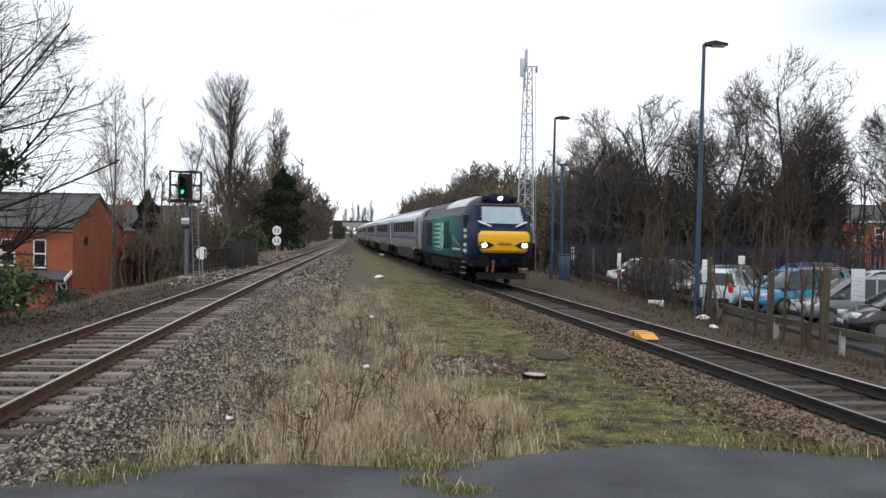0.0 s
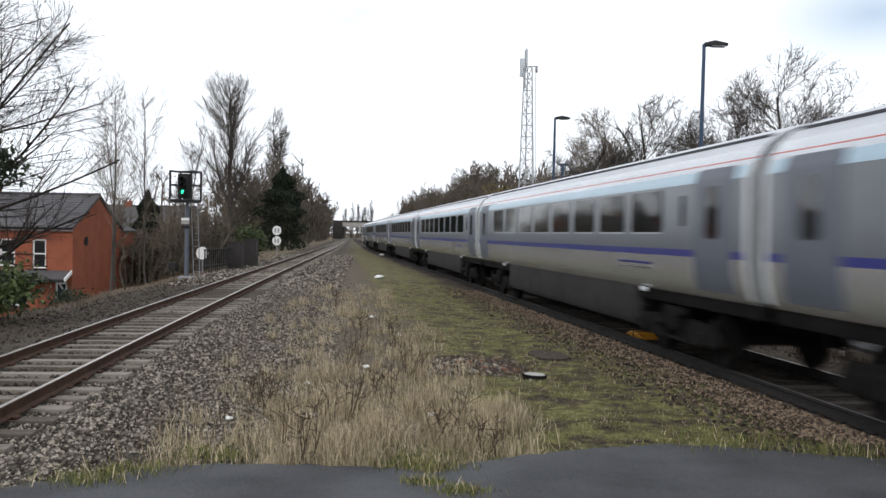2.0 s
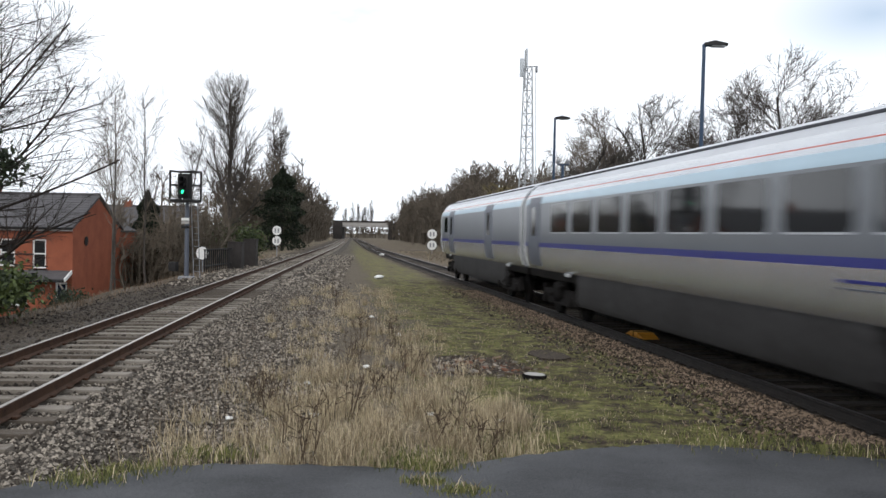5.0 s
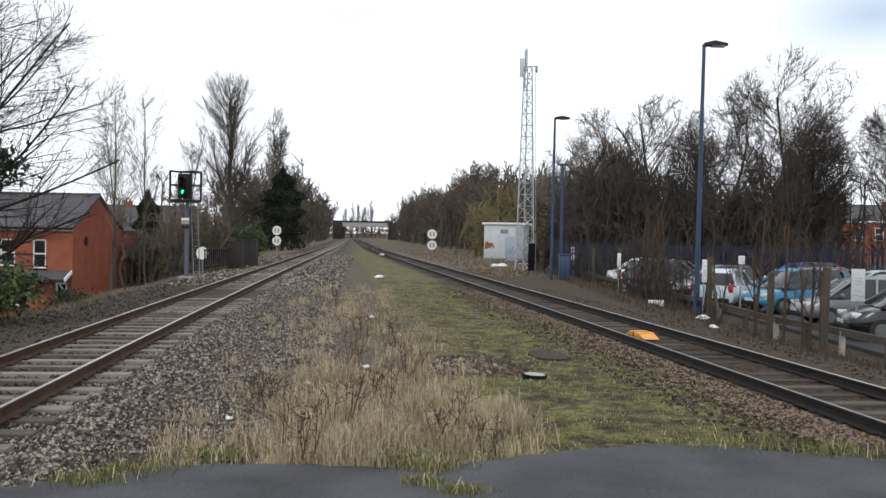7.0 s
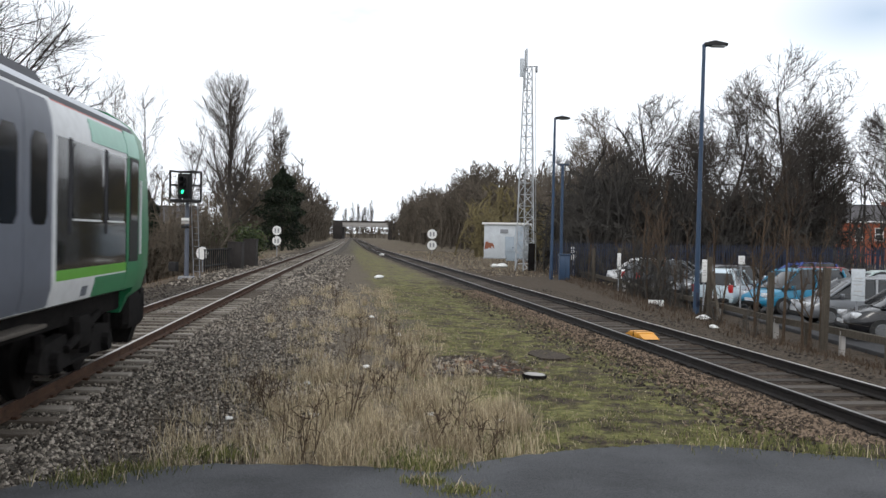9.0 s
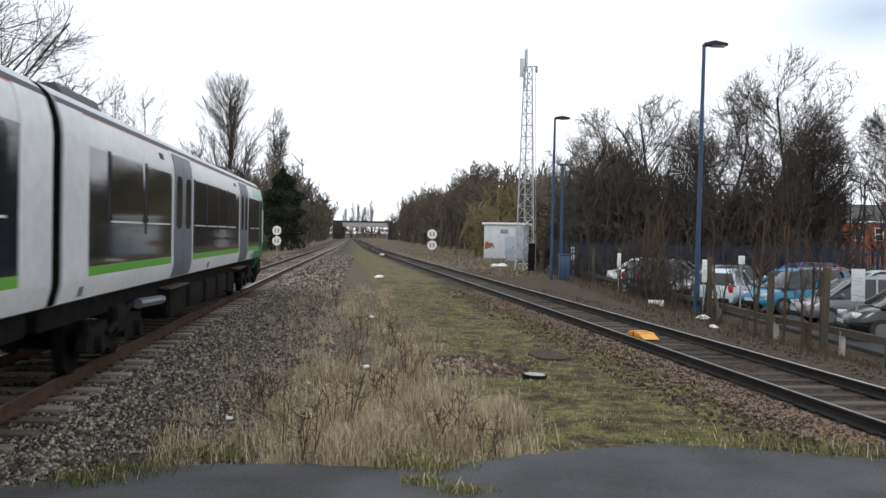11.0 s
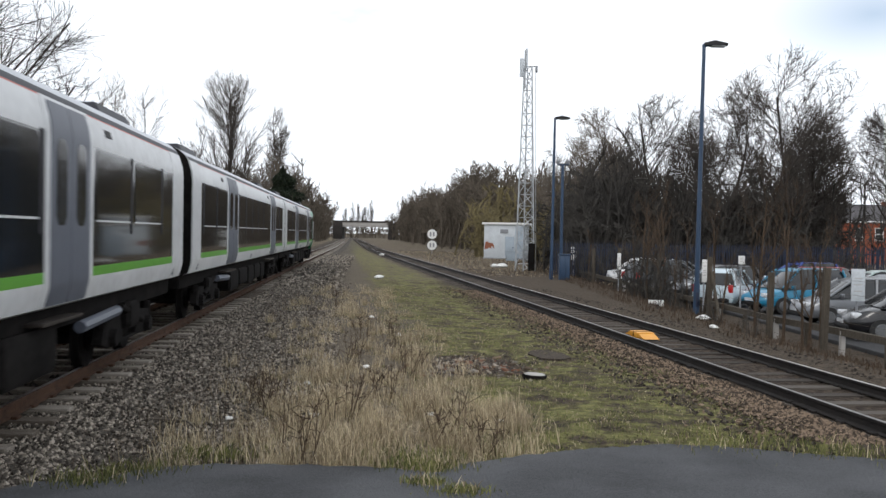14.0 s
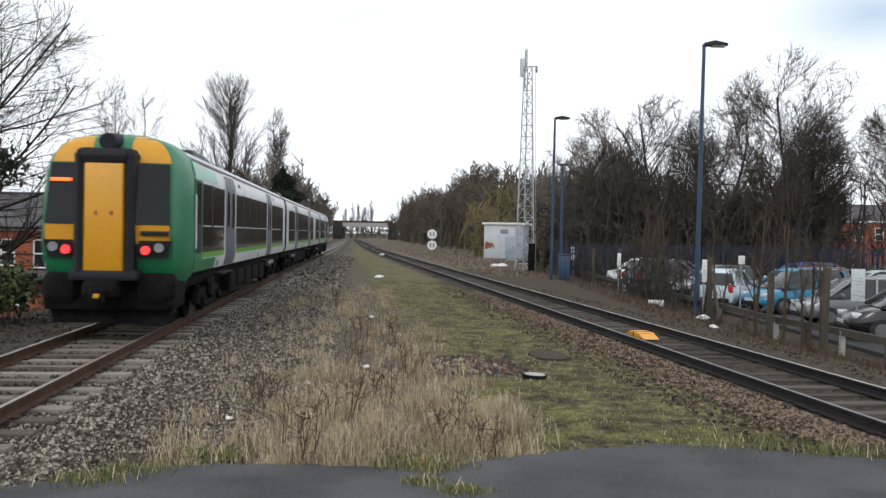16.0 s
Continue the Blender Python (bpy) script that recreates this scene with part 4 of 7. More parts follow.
#            white lower     line green black white  white  red   dark gutter roof
DMU_STRIP = [0, 0, 0, 1, 2, 3, 3, 4, 5, 6, 6, 6, 6]
DMU_MATS = ["train_white", "lime", "glass", "train_white", "red_line", "roof_dark", "roof_grey"]


def railcar(cab, lab, doors, wide):
    """One car; a cab, where there is one, is at the +y end."""
    root = thing("diesel_railcar", lab, "train coach", group="cars of the diesel train")
    half = 11.28
    top = 10.2 if cab else half
    mb = MB()
    st = list(DMU_STRIP)
    rings, st = body_shell(-half, top, DMU, st)
    mb.loft(rings, 0, True, True, st)
    part("body", mb, DMU_MATS, root, sharp=25)
    part("underframe", MB().box(-1.1, -half, 0.78, 1.1, top, 1.09, 0.03), "under", root)
    for i, (y0, y1) in enumerate(((-4.4, -2.7), (-2.4, -0.6), (-0.3, 1.2), (1.5, 3.1), (3.4, 4.6))):
        part("equipment_box", MB().box(-1.18, y0, 0.32 + 0.06 * (i % 2), 1.18, y1, 0.86, 0.06), "under", root)
    for s in (-1, 1):
        for y0 in doors:
            part("door_pillar", side_panel(DMU, s, y0 - 0.16, y0 + wide + 0.16, 1.09, 3.38, 0.006, 0.02), "train_white", root)
            leaf = wide / 2 - 0.01
            for k in range(2):
                d = part("door_leaf", side_panel(DMU, s, y0 + 0.02 + k * leaf, y0 + leaf + k * leaf, 1.12, 3.34, 0.016, 0.03), "door_grey", root, "grey sliding door leaf")
                part("door_window", side_panel(DMU, s, y0 + 0.2 + k * leaf, y0 + leaf - 0.16 + k * leaf, 2.0, 2.95, 0.02, 0.1), "glass", d)
            part("door_step", MB().box(s * 1.2 - 0.1, y0 + 0.0, 0.90, s * 1.2 + 0.12, y0 + wide, 0.94, 0.01), "sleeper_dark", root)
            part("vent", side_panel(DMU, s, y0 - 1.1, y0 - 0.8, 3.16, 3.26, 0.01, 0.01), "black", root)
        spans = [(-9.3, -7.35), (-7.15, -5.25)] if cab else [(-9.9, -8.25), (-8.05, -6.45)]
        y = doors[0] + wide + 0.3
        while y < doors[1] - 1.5:
            spans.append((y, y + 1.5))
            y += 1.63
        if cab:
            spans += [(6.85, 8.2), (8.4, 9.4)]
        else:
            spans += [(7.15, 8.5), (8.7, 10.0)]
        for y0, y1 in spans:
            w = part("window", side_panel(DMU, s, y0 + 0.05, y1 - 0.05, 2.08, 2.95, 0.008, 0.08), "glass", root)
            # Ledge painted white: the highlight along it is put into the colour.
            part("window_ledge", side_panel(DMU, s, y0 + 0.08, y1 - 0.08, 2.055, 2.08, 0.013, 0.004), "train_white", w)
            part("window_seal", side_panel(DMU, s, y0 - 0.09, y0 + 0.03, 1.9, 3.0, 0.006, 0.01), "rubber", root)
        part("end_panel", side_panel(DMU, s, -half, -half + 1.0, 1.09, 3.38, 0.008, 0.02), "train_white", root)
        if not cab:
            part("end_panel", side_panel(DMU, s, half - 1.0, half, 1.09, 3.38, 0.008, 0.02), "train_white", root)
        else:
            part("end_band", side_panel(DMU, s, 7.7, 9.6, 3.04, 3.33, 0.008, 0.02), "pale_green", root)
            part("lower_panel", side_panel(DMU, s, 7.9, 9.6, 1.09, 1.36, 0.008, 0.02), "train_green", root)
            part("cab_flank", side_panel(DMU, s, 9.5, 10.22, 1.09, 3.38, 0.01, 0.02), "train_green", root)
            part("cab_flank_light", side_panel(DMU, s, 9.5, 10.22, 3.02, 3.38, 0.014, 0.02), "pale_green", root)
            d = part("cab_door", side_panel(DMU, s, 9.62, 10.15, 1.5, 3.0, 0.018, 0.03), "black", root)
            part("cab_door_window", side_panel(DMU, s, 9.67, 10.10, 2.1, 2.95, 0.024, 0.05), "glass", d)
            part("handrail", MB().cyl((s * 1.375, 10.24, 1.6), (s * 1.375, 10.24, 2.7), 0.025, n=6), "train_white", root)
        for y0 in (-10.6, -1.0, 7.4):
            part("data_panel", side_panel(DMU, s, y0, y0 + 0.22, 1.15, 1.27, 0.008, 0.01), "door_grey", root)
        part("exhaust_pipe", MB().cyl((s * 1.2, -7.0, 0.80), (s * 1.2, -5.2, 0.74), 0.08, n=8), "door_grey", root, "grey exhaust pipe")
    ends = (-1,) if cab else (-1, 1)
    for k in ends:
        # Dark plates cover the pale body ends to keep the gap between cars dark.
        outline = [(-x * 0.985, z) for x, z in DMU] + [(x * 0.985, z) for x, z in reversed(DMU[:-1])]
        part("end_wall", MB().prism(outline, "y", min(k * half, k * (half + 0.03)), max(k * half, k * (half + 0.03))), "under", root, "dark plate over the body end")
        part("gangway", MB().box(-0.9, half if k > 0 else -half - 0.36, 0.95, 0.9, half + 0.36 if k > 0 else -half, 3.4, 0.1), "rubber", root)
    for y0, y1 in ((-9.5, -7.6), (6.0, 7.6)):
        part("roof_unit", MB().prism([(-0.85, 3.6), (-0.7, 3.86), (0.7, 3.86), (0.85, 3.6)], "y", y0, y1), "roof_dark", root)
    for k in (-1, 1):
        bogie(root, k * 8.0, 2.2, 0.42)
    if cab:
        c = MB()
        rr = []
        for z, w, y in [(0.72, 1.10, 11.1), (0.98, 1.2, 11.25), (1.05, 1.28, 11.3), (1.4, 1.345, 11.45), (1.9, 1.35, 11.5), (2.6, 1.345, 11.40), (3.06, 1.335, 11.31), (3.36, 1.26, 11.24), (3.56, 1.12, 11.16), (3.70, 0.90, 11.05), (3.80, 0.55, 10.9), (3.83, 0.2, 10.7)]:
            rr.append([(-w, 10.15, z), (-w, y - 0.9, z), (-w * 0.97, y - 0.35, z), (-w * 0.88, y - 0.10, z), (-w * 0.45, y - 0.02, z), (0, y, z), (w * 0.45, y - 0.02, z), (w * 0.88, y - 0.10, z), (w * 0.97, y - 0.35, z), (w, y - 0.9, z), (w, 10.15, z)])
        c.loft(rr)
        part("cab", c, "train_green", root, "rounded green cab end", sharp=40)

        def face(z0, z1, x0, x1, y0, y1, out, m, name, lab="", parent=root, x2=None, x3=None):
            x2, x3 = x0 if x2 is None else x2, x1 if x3 is None else x3
            dp = 0.07

            def q(x, y, z):
                return (x, y - 0.10 * (abs(x) / 1.19) ** 3 + out, z)
            v = [q(x0, y0, z0), q(x1, y0, z0), q(x3, y1, z1), q(x2, y1, z1)]
            v += [(a, b - dp, c_) for a, b, c_ in v]
            return part(name, MB().add(v, [(0, 1, 2, 3), (7, 6, 5, 4), (0, 4, 5, 1), (1, 5, 6, 2), (2, 6, 7, 3), (3, 7, 4, 0)]), m, parent, lab)

        for s in (-1, 1):
            face(2.06, 3.20, s * 0.5, s * 1.13, 11.555, 11.36, 0.02, "cab_glass", "windscreen", "dark cab windscreen", root, s * 0.5, s * 1.08)
            brow = []
            for k in range(7):
                z = 3.23 + 0.53 * k / 6
                w = float(np.interp(z, [3.06, 3.36, 3.56, 3.70, 3.80], [1.335, 1.26, 1.12, 0.90, 0.55]))
                yy = float(np.interp(z, [3.06, 3.36, 3.56, 3.70, 3.80], [11.31, 11.24, 11.16, 11.05, 10.9]))
                xs = [0.36 + (w * 0.85 - 0.36) * j / 6 for j in range(7)]
                ys = [yy - float(np.interp(x / w, [0, 0.45, 0.88, 0.97], [0, 0.02, 0.10, 0.35])) + 0.018 for x in xs]
                brow.append([(s * x, y, z) for x, y in zip(xs, ys)] + [(s * x, y - 0.06, z) for x, y in zip(reversed(xs), reversed(ys))])
            part("yellow_brow", MB().loft(brow), "cab_yellow", root)
            face(1.70, 2.05, s * 0.5, s * 1.13, 11.51, 11.54, 0.02, "cab_yellow", "yellow_cheek")
            cl = face(1.44, 1.76, s * 0.56, s * 1.08, 11.49, 11.53, 0.035, "black", "lamp_housing", "", root, s * 0.60, s * 1.17)
            part("tail_lamp", MB().cyl((s * 0.72, 11.35, 1.58), (s * 0.72, 11.57, 1.58), 0.085, n=14), "tail_light", cl, "lit red tail lamp")
            part("headlamp", MB().cyl((s * 0.96, 11.3, 1.63), (s * 0.96, 11.54, 1.63), 0.09, n=14), "headlamp_glass", cl, "unlit clear headlamp")
            part("bumper", MB().box(min(s * 0.45, s * 1.24), 11.0, 0.58, max(s * 0.45, s * 1.2), 11.52, 1.14, 0.14), "under", root)
            part("number_bar", MB().box(s * 0.88 - 0.25, 11.45, 1.86, s * 0.88 + 0.25, 11.56, 1.94, 0.004), "black", root) if s < 0 else None
            # rubber gangway frame uprights
            part("gangway_frame", MB().box(s * 0.45 - 0.085, 11.3, 1.1, s * 0.45 + 0.085, 11.74, 3.42, 0.08), "rubber", root, "black rubber gangway frame")
        part("valance", MB().box(-1.2, 10.3, 0.45, 1.2, 11.42, 1.0, 0.08), "under", root, "dark valance below the cab")
        # Black box added so that the space down to the rails is dark.
        part("obstacle_deflector", MB().prism([(-1.05, 0.18), (1.05, 0.18), (1.15, 0.5), (-1.15, 0.5)], "y", 10.9, 11.2), "under", root, "black box added to fill the dark space under the cab")
        part("gangway_hood", MB().box(-0.535, 11.1, 3.18, 0.535, 11.74, 3.46, 0.12), "rubber", root)
        part("gangway_sill", MB().box(-0.62, 11.3, 1.02, 0.62, 11.72, 1.2, 0.04), "rubber", root)
        part("gangway_door", MB().box(-0.36, 11.3, 1.18, 0.36, 11.70, 3.18, 0.03), "cab_yellow", root, "yellow gangway door")
        for s in (-1, 1):
            part("door_handle", MB().box(s * 0.14 - 0.03, 11.69, 2.22, s * 0.14 + 0.03, 11.71, 2.3, 0.01), "rust", root)
        part("horn_cover", MB().cyl((0, 10.9, 3.64), (0, 11.5, 3.60), 0.18, 0.16, 14), "rubber", root)
        part("destination_display", MB().box(0.66, 11.27, 2.85, 1.04, 11.45, 2.91, 0.01), "amber_light", root, "lit orange destination display with unreadable text")
        part("coupler", MB().box(-0.3, 11.1, 0.72, 0.3, 11.95, 1.02, 0.06).box(-0.14, 11.9, 0.62, 0.14, 12.05, 0.9, 0.03), "under", root)
        part("coupler_lamp", MB().box(-0.05, 12.04, 0.72, 0.05, 12.06, 0.80, 0.005), "cab_yellow", root)
    return root


def vehicle_pose(line, s, ahead, base, z):
    """Both bogies stand on the line; ahead: +1 where the car faces growing distance."""
    x1, y1 = line.at(s + ahead * base / 2)
    x0, y0 = line.at(s - ahead * base / 2)
    return pose((x0 + x1) / 2, (y0 + y1) / 2, z, 0, 0, math.degrees(math.atan2(-(x1 - x0), y1 - y0)))


def long_train_front(t):
    return 36.26 - 33.34 * t


def diesel_front(t):
    u = t - 12
    return 43.07 + 10.12 * u + 0.2954 * u * u


LONG_TRAIN = [(locomotive(), 11.4)]
first_coach = coach()
LONG_TRAIN.append((first_coach, 20.5 + 11.5))
for i in range(1, 6):
    LONG_TRAIN.append((copy_thing(first_coach, pose(0, 0, 0)), 20.5 + 11.5 + 23 * i))
LONG_TRAIN.append((coach(True), 20.5 + 138 + 9.4))
lead = railcar(True, "white and green diesel railcar with dark windows and green cab", (-5.0, 4.35), 1.8)
mid = railcar(False, "white diesel railcar with dark window band and green stripe", (-6.2, 5.1), 1.8)
tail = railcar(True, "white and green railcar with yellow gangway door, lit tail lamps", (-5.0, 5.1), 1.5)
for ob in tail.children:
    if ob.name.split(".")[0] != "bogie":
        for ve in ob.data.vertices:
            if ve.co.y > 5:
                ve.co.y += 0.18 * (ve.co.y - 5)
        for sub_part in ob.children:
            for ve in sub_part.data.vertices:
                if ve.co.y > 5:
                    ve.co.y += 0.18 * (ve.co.y - 5)
# car, distance behind the front, which way its cab end faces
DIESEL = [(lead, 11.65, 1), (mid, 34.6, 1), (tail, 58.2, -1)]


# ---- loose ground cover ----
def zone_ok(x, y):
    return not (y < 10.2 and -4 < x < 5.8 and y < tar_edge(x) + 0.04)


def tar_edge(x):
    pts = [(-3.75, 7.4), (-3.05, 8.15), (-2.2, 8.75), (-0.35, 8.72), (0.0, 8.62), (0.25, 8.95), (1.3, 9.55), (2.4, 9.95), (3.8, 9.62), (5.6, 9.0)]
    return float(np.interp(x, [p[0] for p in pts], [p[1] for p in pts]))


STONE_V = np.array([(1, 0, 0), (-1, 0, 0), (0, 1, 0), (0, -1, 0), (0, 0, 1), (0, 0, -1)], float)
STONE_F = np.array([(0, 2, 4), (2, 1, 4), (1, 3, 4), (3, 0, 4), (2, 0, 5), (1, 2, 5), (3, 1, 5), (0, 3, 5)])


def stones(name, count, region, size, m, label, zfun, seed):
    rng = np.random.RandomState(seed)
    vs, fs = [], []
    k = 0
    tries = 0
    while k < count and tries < count * 6:
        tries += 1
        x, y = region(rng)
        if not zone_ok(x, y):
            continue
        s = size * rng.uniform(0.5, 1.5)
        v = STONE_V * (s * rng.uniform(0.6, 1.2, (6, 1))) + rng.uniform(-0.25, 0.25, (6, 3)) * s
        a = rng.uniform(0, 6.28)
        c, sn = math.cos(a), math.sin(a)
        v = v @ np.array([[c, sn, 0], [-sn, c, 0], [0, 0, 1]])
        vs.append(v * (1, 1, 0.8) + (x, y, zfun(x, y) + s * 0.15))
        fs.append(STONE_F + 6 * k)
        k += 1
    stuff_mesh(name, np.concatenate(vs), np.concatenate(fs), m, label, "ballast")


def near_y(rng, y0, y1, p=1.7):
    return y0 + (y1 - y0) * rng.uniform() ** p


def bed_z(a, z0, x, y):
    o = abs((x - tx(a, y)) / math.hypot(1, tslope(a, y)))
    return z0 - 0.215 if o < 1.75 else max(ground_z(x, y), z0 - 0.215 - (o - 1.75) * 0.228)


def reg_left(rng):
    y = near_y(rng, 5.5, 42)
    return tx(TRACK_L, y) + rng.uniform(0.85, 4.3), y


def reg_left_far(rng):
    y = near_y(rng, 9, 45, 1.4)
    return tx(TRACK_L, y) - rng.uniform(0.85, 3.6), y


def reg_left_in(rng):
    y = near_y(rng, 7, 40)
    return tx(TRACK_L, y) + rng.uniform(-0.7, 0.7), y


def reg_right(rng):
    y = near_y(rng, 9, 40)
    return tx(TRACK_R, y) + rng.uniform(-2.6, 2.4), y


stones("ballast_stones", 36000, reg_left, 0.024, "ballast", "loose grey and brown ballast stones", lambda x, y: bed_z(TRACK_L, Z_L, x, y), 1)
stones("ballast_stones", 4500, reg_left_far, 0.038, "ballast_dark", "loose ballast stones beyond the track", lambda x, y: bed_z(TRACK_L, Z_L, x, y), 2)
# Darker stones than beside the track, to deepen the gaps between the sleepers.
stones("ballast_stones", 4500, reg_left_in, 0.038, "ballast_dark", "loose ballast stones between the sleepers", lambda x, y: bed_z(TRACK_L, Z_L, x, y), 3)
def reg_left_long(rng):
    y = near_y(rng, 38, 95, 1.2)
    return tx(TRACK_L, y) + rng.uniform(-3.4, 3.9), y


def reg_far_right(rng):
    y = near_y(rng, 52, 120, 1.2)
    return tx(TRACK_R, y) + rng.uniform(2.0, 13.0), y


stones("far_ballast_stones", 6000, reg_left_long, 0.06, "ballast", "ballast stones farther along the line", lambda x, y: bed_z(TRACK_L, Z_L, x, y), 6)
stones("track_stones", 8000, reg_right, 0.032, "ballast_dark", "small dark stones", lambda x, y: bed_z(TRACK_R, Z_R, x, y), 4)


def reg_right_edge(rng):
    y = near_y(rng, 10.3, 38)
    return tx(TRACK_R, y) - 0.95 - abs(rng.normal(0, 0.5)), y


stones("track_stones", 10000, reg_right_edge, 0.026, "verge_stone", "brown stones and dead leaves beside the rail", lambda x, y: bed_z(TRACK_R, Z_R, x, y) + 0.05, 14)


def blades(name, count, region, h0, h1, width, lean, m, label, seed):
    rng = np.random.RandomState(seed)
    pts = []
    tries = 0
    while len(pts) < count and tries < count * 6:
        tries += 1
        x, y = region(rng)
        if zone_ok(x, y) and abs(x - tx(TRACK_L, y)) > 1.4 and abs(x - tx(TRACK_R, y)) > (0.85 if h1 < 0.05 else 1.4):
            pts.append((x, y, ground_z(x, y) - 0.02))
    p = np.array(pts)
    n = len(p)
    a, h = rng.uniform(0, 6.283, n), rng.uniform(h0, h1, n)
    le, w = rng.uniform(0.15, 1, n) * lean, width * rng.uniform(0.6, 1.4, n)
    d = np.stack([np.cos(a), np.sin(a), np.zeros(n)], 1)
    q = np.stack([-np.sin(a + rng.uniform(-1, 1, n)), np.cos(a + rng.uniform(-1, 1, n)), np.zeros(n)], 1) * w[:, None]
    mid = p + d * (le * h * 0.35)[:, None] + np.array([0, 0, 1]) * (h * 0.6)[:, None]
    tip = p + d * (le * h)[:, None] + np.array([0, 0, 1]) * (h * (1 - 0.35 * le))[:, None]
    v = np.stack([p - q, p + q, mid - q * 0.7, mid + q * 0.7, tip], 1).reshape(-1, 3)
    b = np.arange(n)[:, None] * 5
    f = np.concatenate([b + [0, 1, 3], b + [0, 3, 2], b + [2, 3, 4]])
    stuff_mesh(name, v, f, m, label, "grass")


def reg_straw(rng):
    while True:
        y = near_y(rng, 8.6, 38, 2.6)
        x0, x1 = tx(TRACK_L, y) + 2.5, straw_edge(y) + 0.5
        x = rng.uniform(x0, x1)
        if rng.uniform() > (x - x0) / 1.6 + 0.08:
            continue
        dens = 0.5 + 0.9 * bump2(x, y, 0.8) + 0.4 * bump2(x, y, 0.3)
        if y < 10.5 and x < -1.3:
            dens -= 0.15
        dens -= 0.3 * min(1.0, max(0.0, (y - 12) / 6))
        if rng.uniform() < dens:
            return x, y


CLUMPS = []


def reg_tussock(rng):
    """Blades gather in tussocks, thickest close to the ramp."""
    if not CLUMPS:
        r = np.random.RandomState(5)
        while len(CLUMPS) < 420:
            x, y = reg_straw(r)
            CLUMPS.append((x, y, r.uniform(0.05, 0.16)))
    x, y, w = CLUMPS[rng.randint(len(CLUMPS))]
    return x + rng.normal() * w, y + rng.normal() * w


def reg_green(rng):
    while True:
        y = near_y(rng, 8.8, 40, 1.8)
        x = rng.uniform(straw_edge(y) - 0.6, tx(TRACK_R, y) - 1.2)
        if ((x - 0.4) / 1.0) ** 2 + ((y - 16.2) / 1.2) ** 2 < 0.6 + 0.6 * rng.uniform():
            continue
        if rng.uniform() < 0.55 + 1.1 * bump2(x, y, 0.7):
            return x, y


def reg_edge(rng):
    spots = [(-3.05, 8.0, 0.2), (-2.75, 8.45, 0.22), (-0.12, 8.1, 0.1), (-0.05, 8.75, 0.2), (-2.2, 9.1, 0.2), (0.2, 7.75, 0.12), (-0.3, 9.1, 0.3), (4.2, 9.75, 0.35), (3.2, 10.1, 0.4)]
    s = spots[rng.randint(len(spots))]
    return s[0] + rng.normal() * s[2], s[1] + rng.normal() * s[2] * 0.7


def reg_verge(rng):
    y = near_y(rng, 14, 90, 1.3)
    return tx(TRACK_L, y) - 3.2 - abs(rng.normal()) * 2.2, y


def reg_fence(rng):
    y = near_y(rng, 12, 80, 1.3)
    return max(tx(TRACK_R, y) + 2.2, 6.2) + abs(rng.normal()) * 1.5, y


blades("dry_grass", 21000, reg_tussock, 0.08, 0.40, 0.003, 0.75, "straw", "pale dry grass tussocks between the tracks", 11)
blades("dry_grass_thatch", 11000, reg_straw, 0.02, 0.10, 0.005, 1.5, "straw", "flattened pale dry grass", 12)
blades("tussock_green", 3500, reg_tussock, 0.03, 0.14, 0.005, 0.9, "grass", "green blades at the foot of the dry tussocks", 10)


def reg_debris(rng):
    y = near_y(rng, 8.5, 34, 1.6)
    return tx(TRACK_L, y) + 2.4 + rng.normal() * 1.1, y


blades("stalk_debris", 7000, reg_debris, 0.01, 0.07, 0.006, 2.2, "litterleaf", "dead brown stalks fallen on the ballast", 25)
blades("brown_weed_growth", 3500, reg_debris, 0.05, 0.22, 0.0035, 0.9, "weed", "thin brown weeds growing through the ballast", 26)


def reg_rubble(rng):
    return 0.4 + rng.normal() * 0.55, 16.2 + rng.normal() * 0.6


stones("rubble_stones", 420, reg_rubble, 0.03, "ballast", "pale broken stones on a bare patch", ground_z, 27)
blades("russet_leaves", 3200, reg_rubble, 0.01, 0.04, 0.022, 1.6, "red_leaf", "russet dead leaves on a bare patch", 9)
blades("green_grass", 36000, reg_green, 0.02, 0.075, 0.005, 1.0, "grass", "short green turf beside the track", 13)
blades("dry_grass_in_turf", 9000, reg_green, 0.02, 0.10, 0.004, 1.1, "straw", "dry blades among the turf", 14)
blades("verge_grass", 6000, reg_verge, 0.05, 0.28, 0.007, 0.9, "litterleaf", "dry grass on the embankment verge", 15)
blades("fence_grass", 6000, reg_fence, 0.05, 0.30, 0.010, 1.0, "weed", "dead brown growth along the fence", 16)
blades("leaf_litter", 6000, reg_fence, 0.01, 0.04, 0.03, 1.5, "litterleaf", "dead leaves along the fence", 17)


def reg_rim(rng):
    x = rng.uniform(-2.6, 4.6)
    return x, tar_edge(x) + 0.05 + abs(rng.normal()) * 0.16


def reg_bank(rng):
    y = near_y(rng, 9.5, 40, 1.5)
    return tx(TRACK_R, y) + rng.uniform(-2.9, -0.9), y


blades("edge_leaves", 4500, reg_rim, 0.01, 0.03, 0.016, 1.6, "litterleaf", "dead leaves along the ramp edge", 18)
blades("bank_leaves", 9000, reg_bank, 0.01, 0.04, 0.022, 1.6, "litterleaf", "dead leaves beside the track", 19)


blades("rough_grass", 6000, reg_far_right, 0.04, 0.22, 0.010, 1.3, "straw", "rough dry grass between the line and the woods", 23)
blades("rough_scrub", 4000, reg_far_right, 0.08, 0.45, 0.009, 1.1, "weed", "brown scrub between the line and the woods", 24)


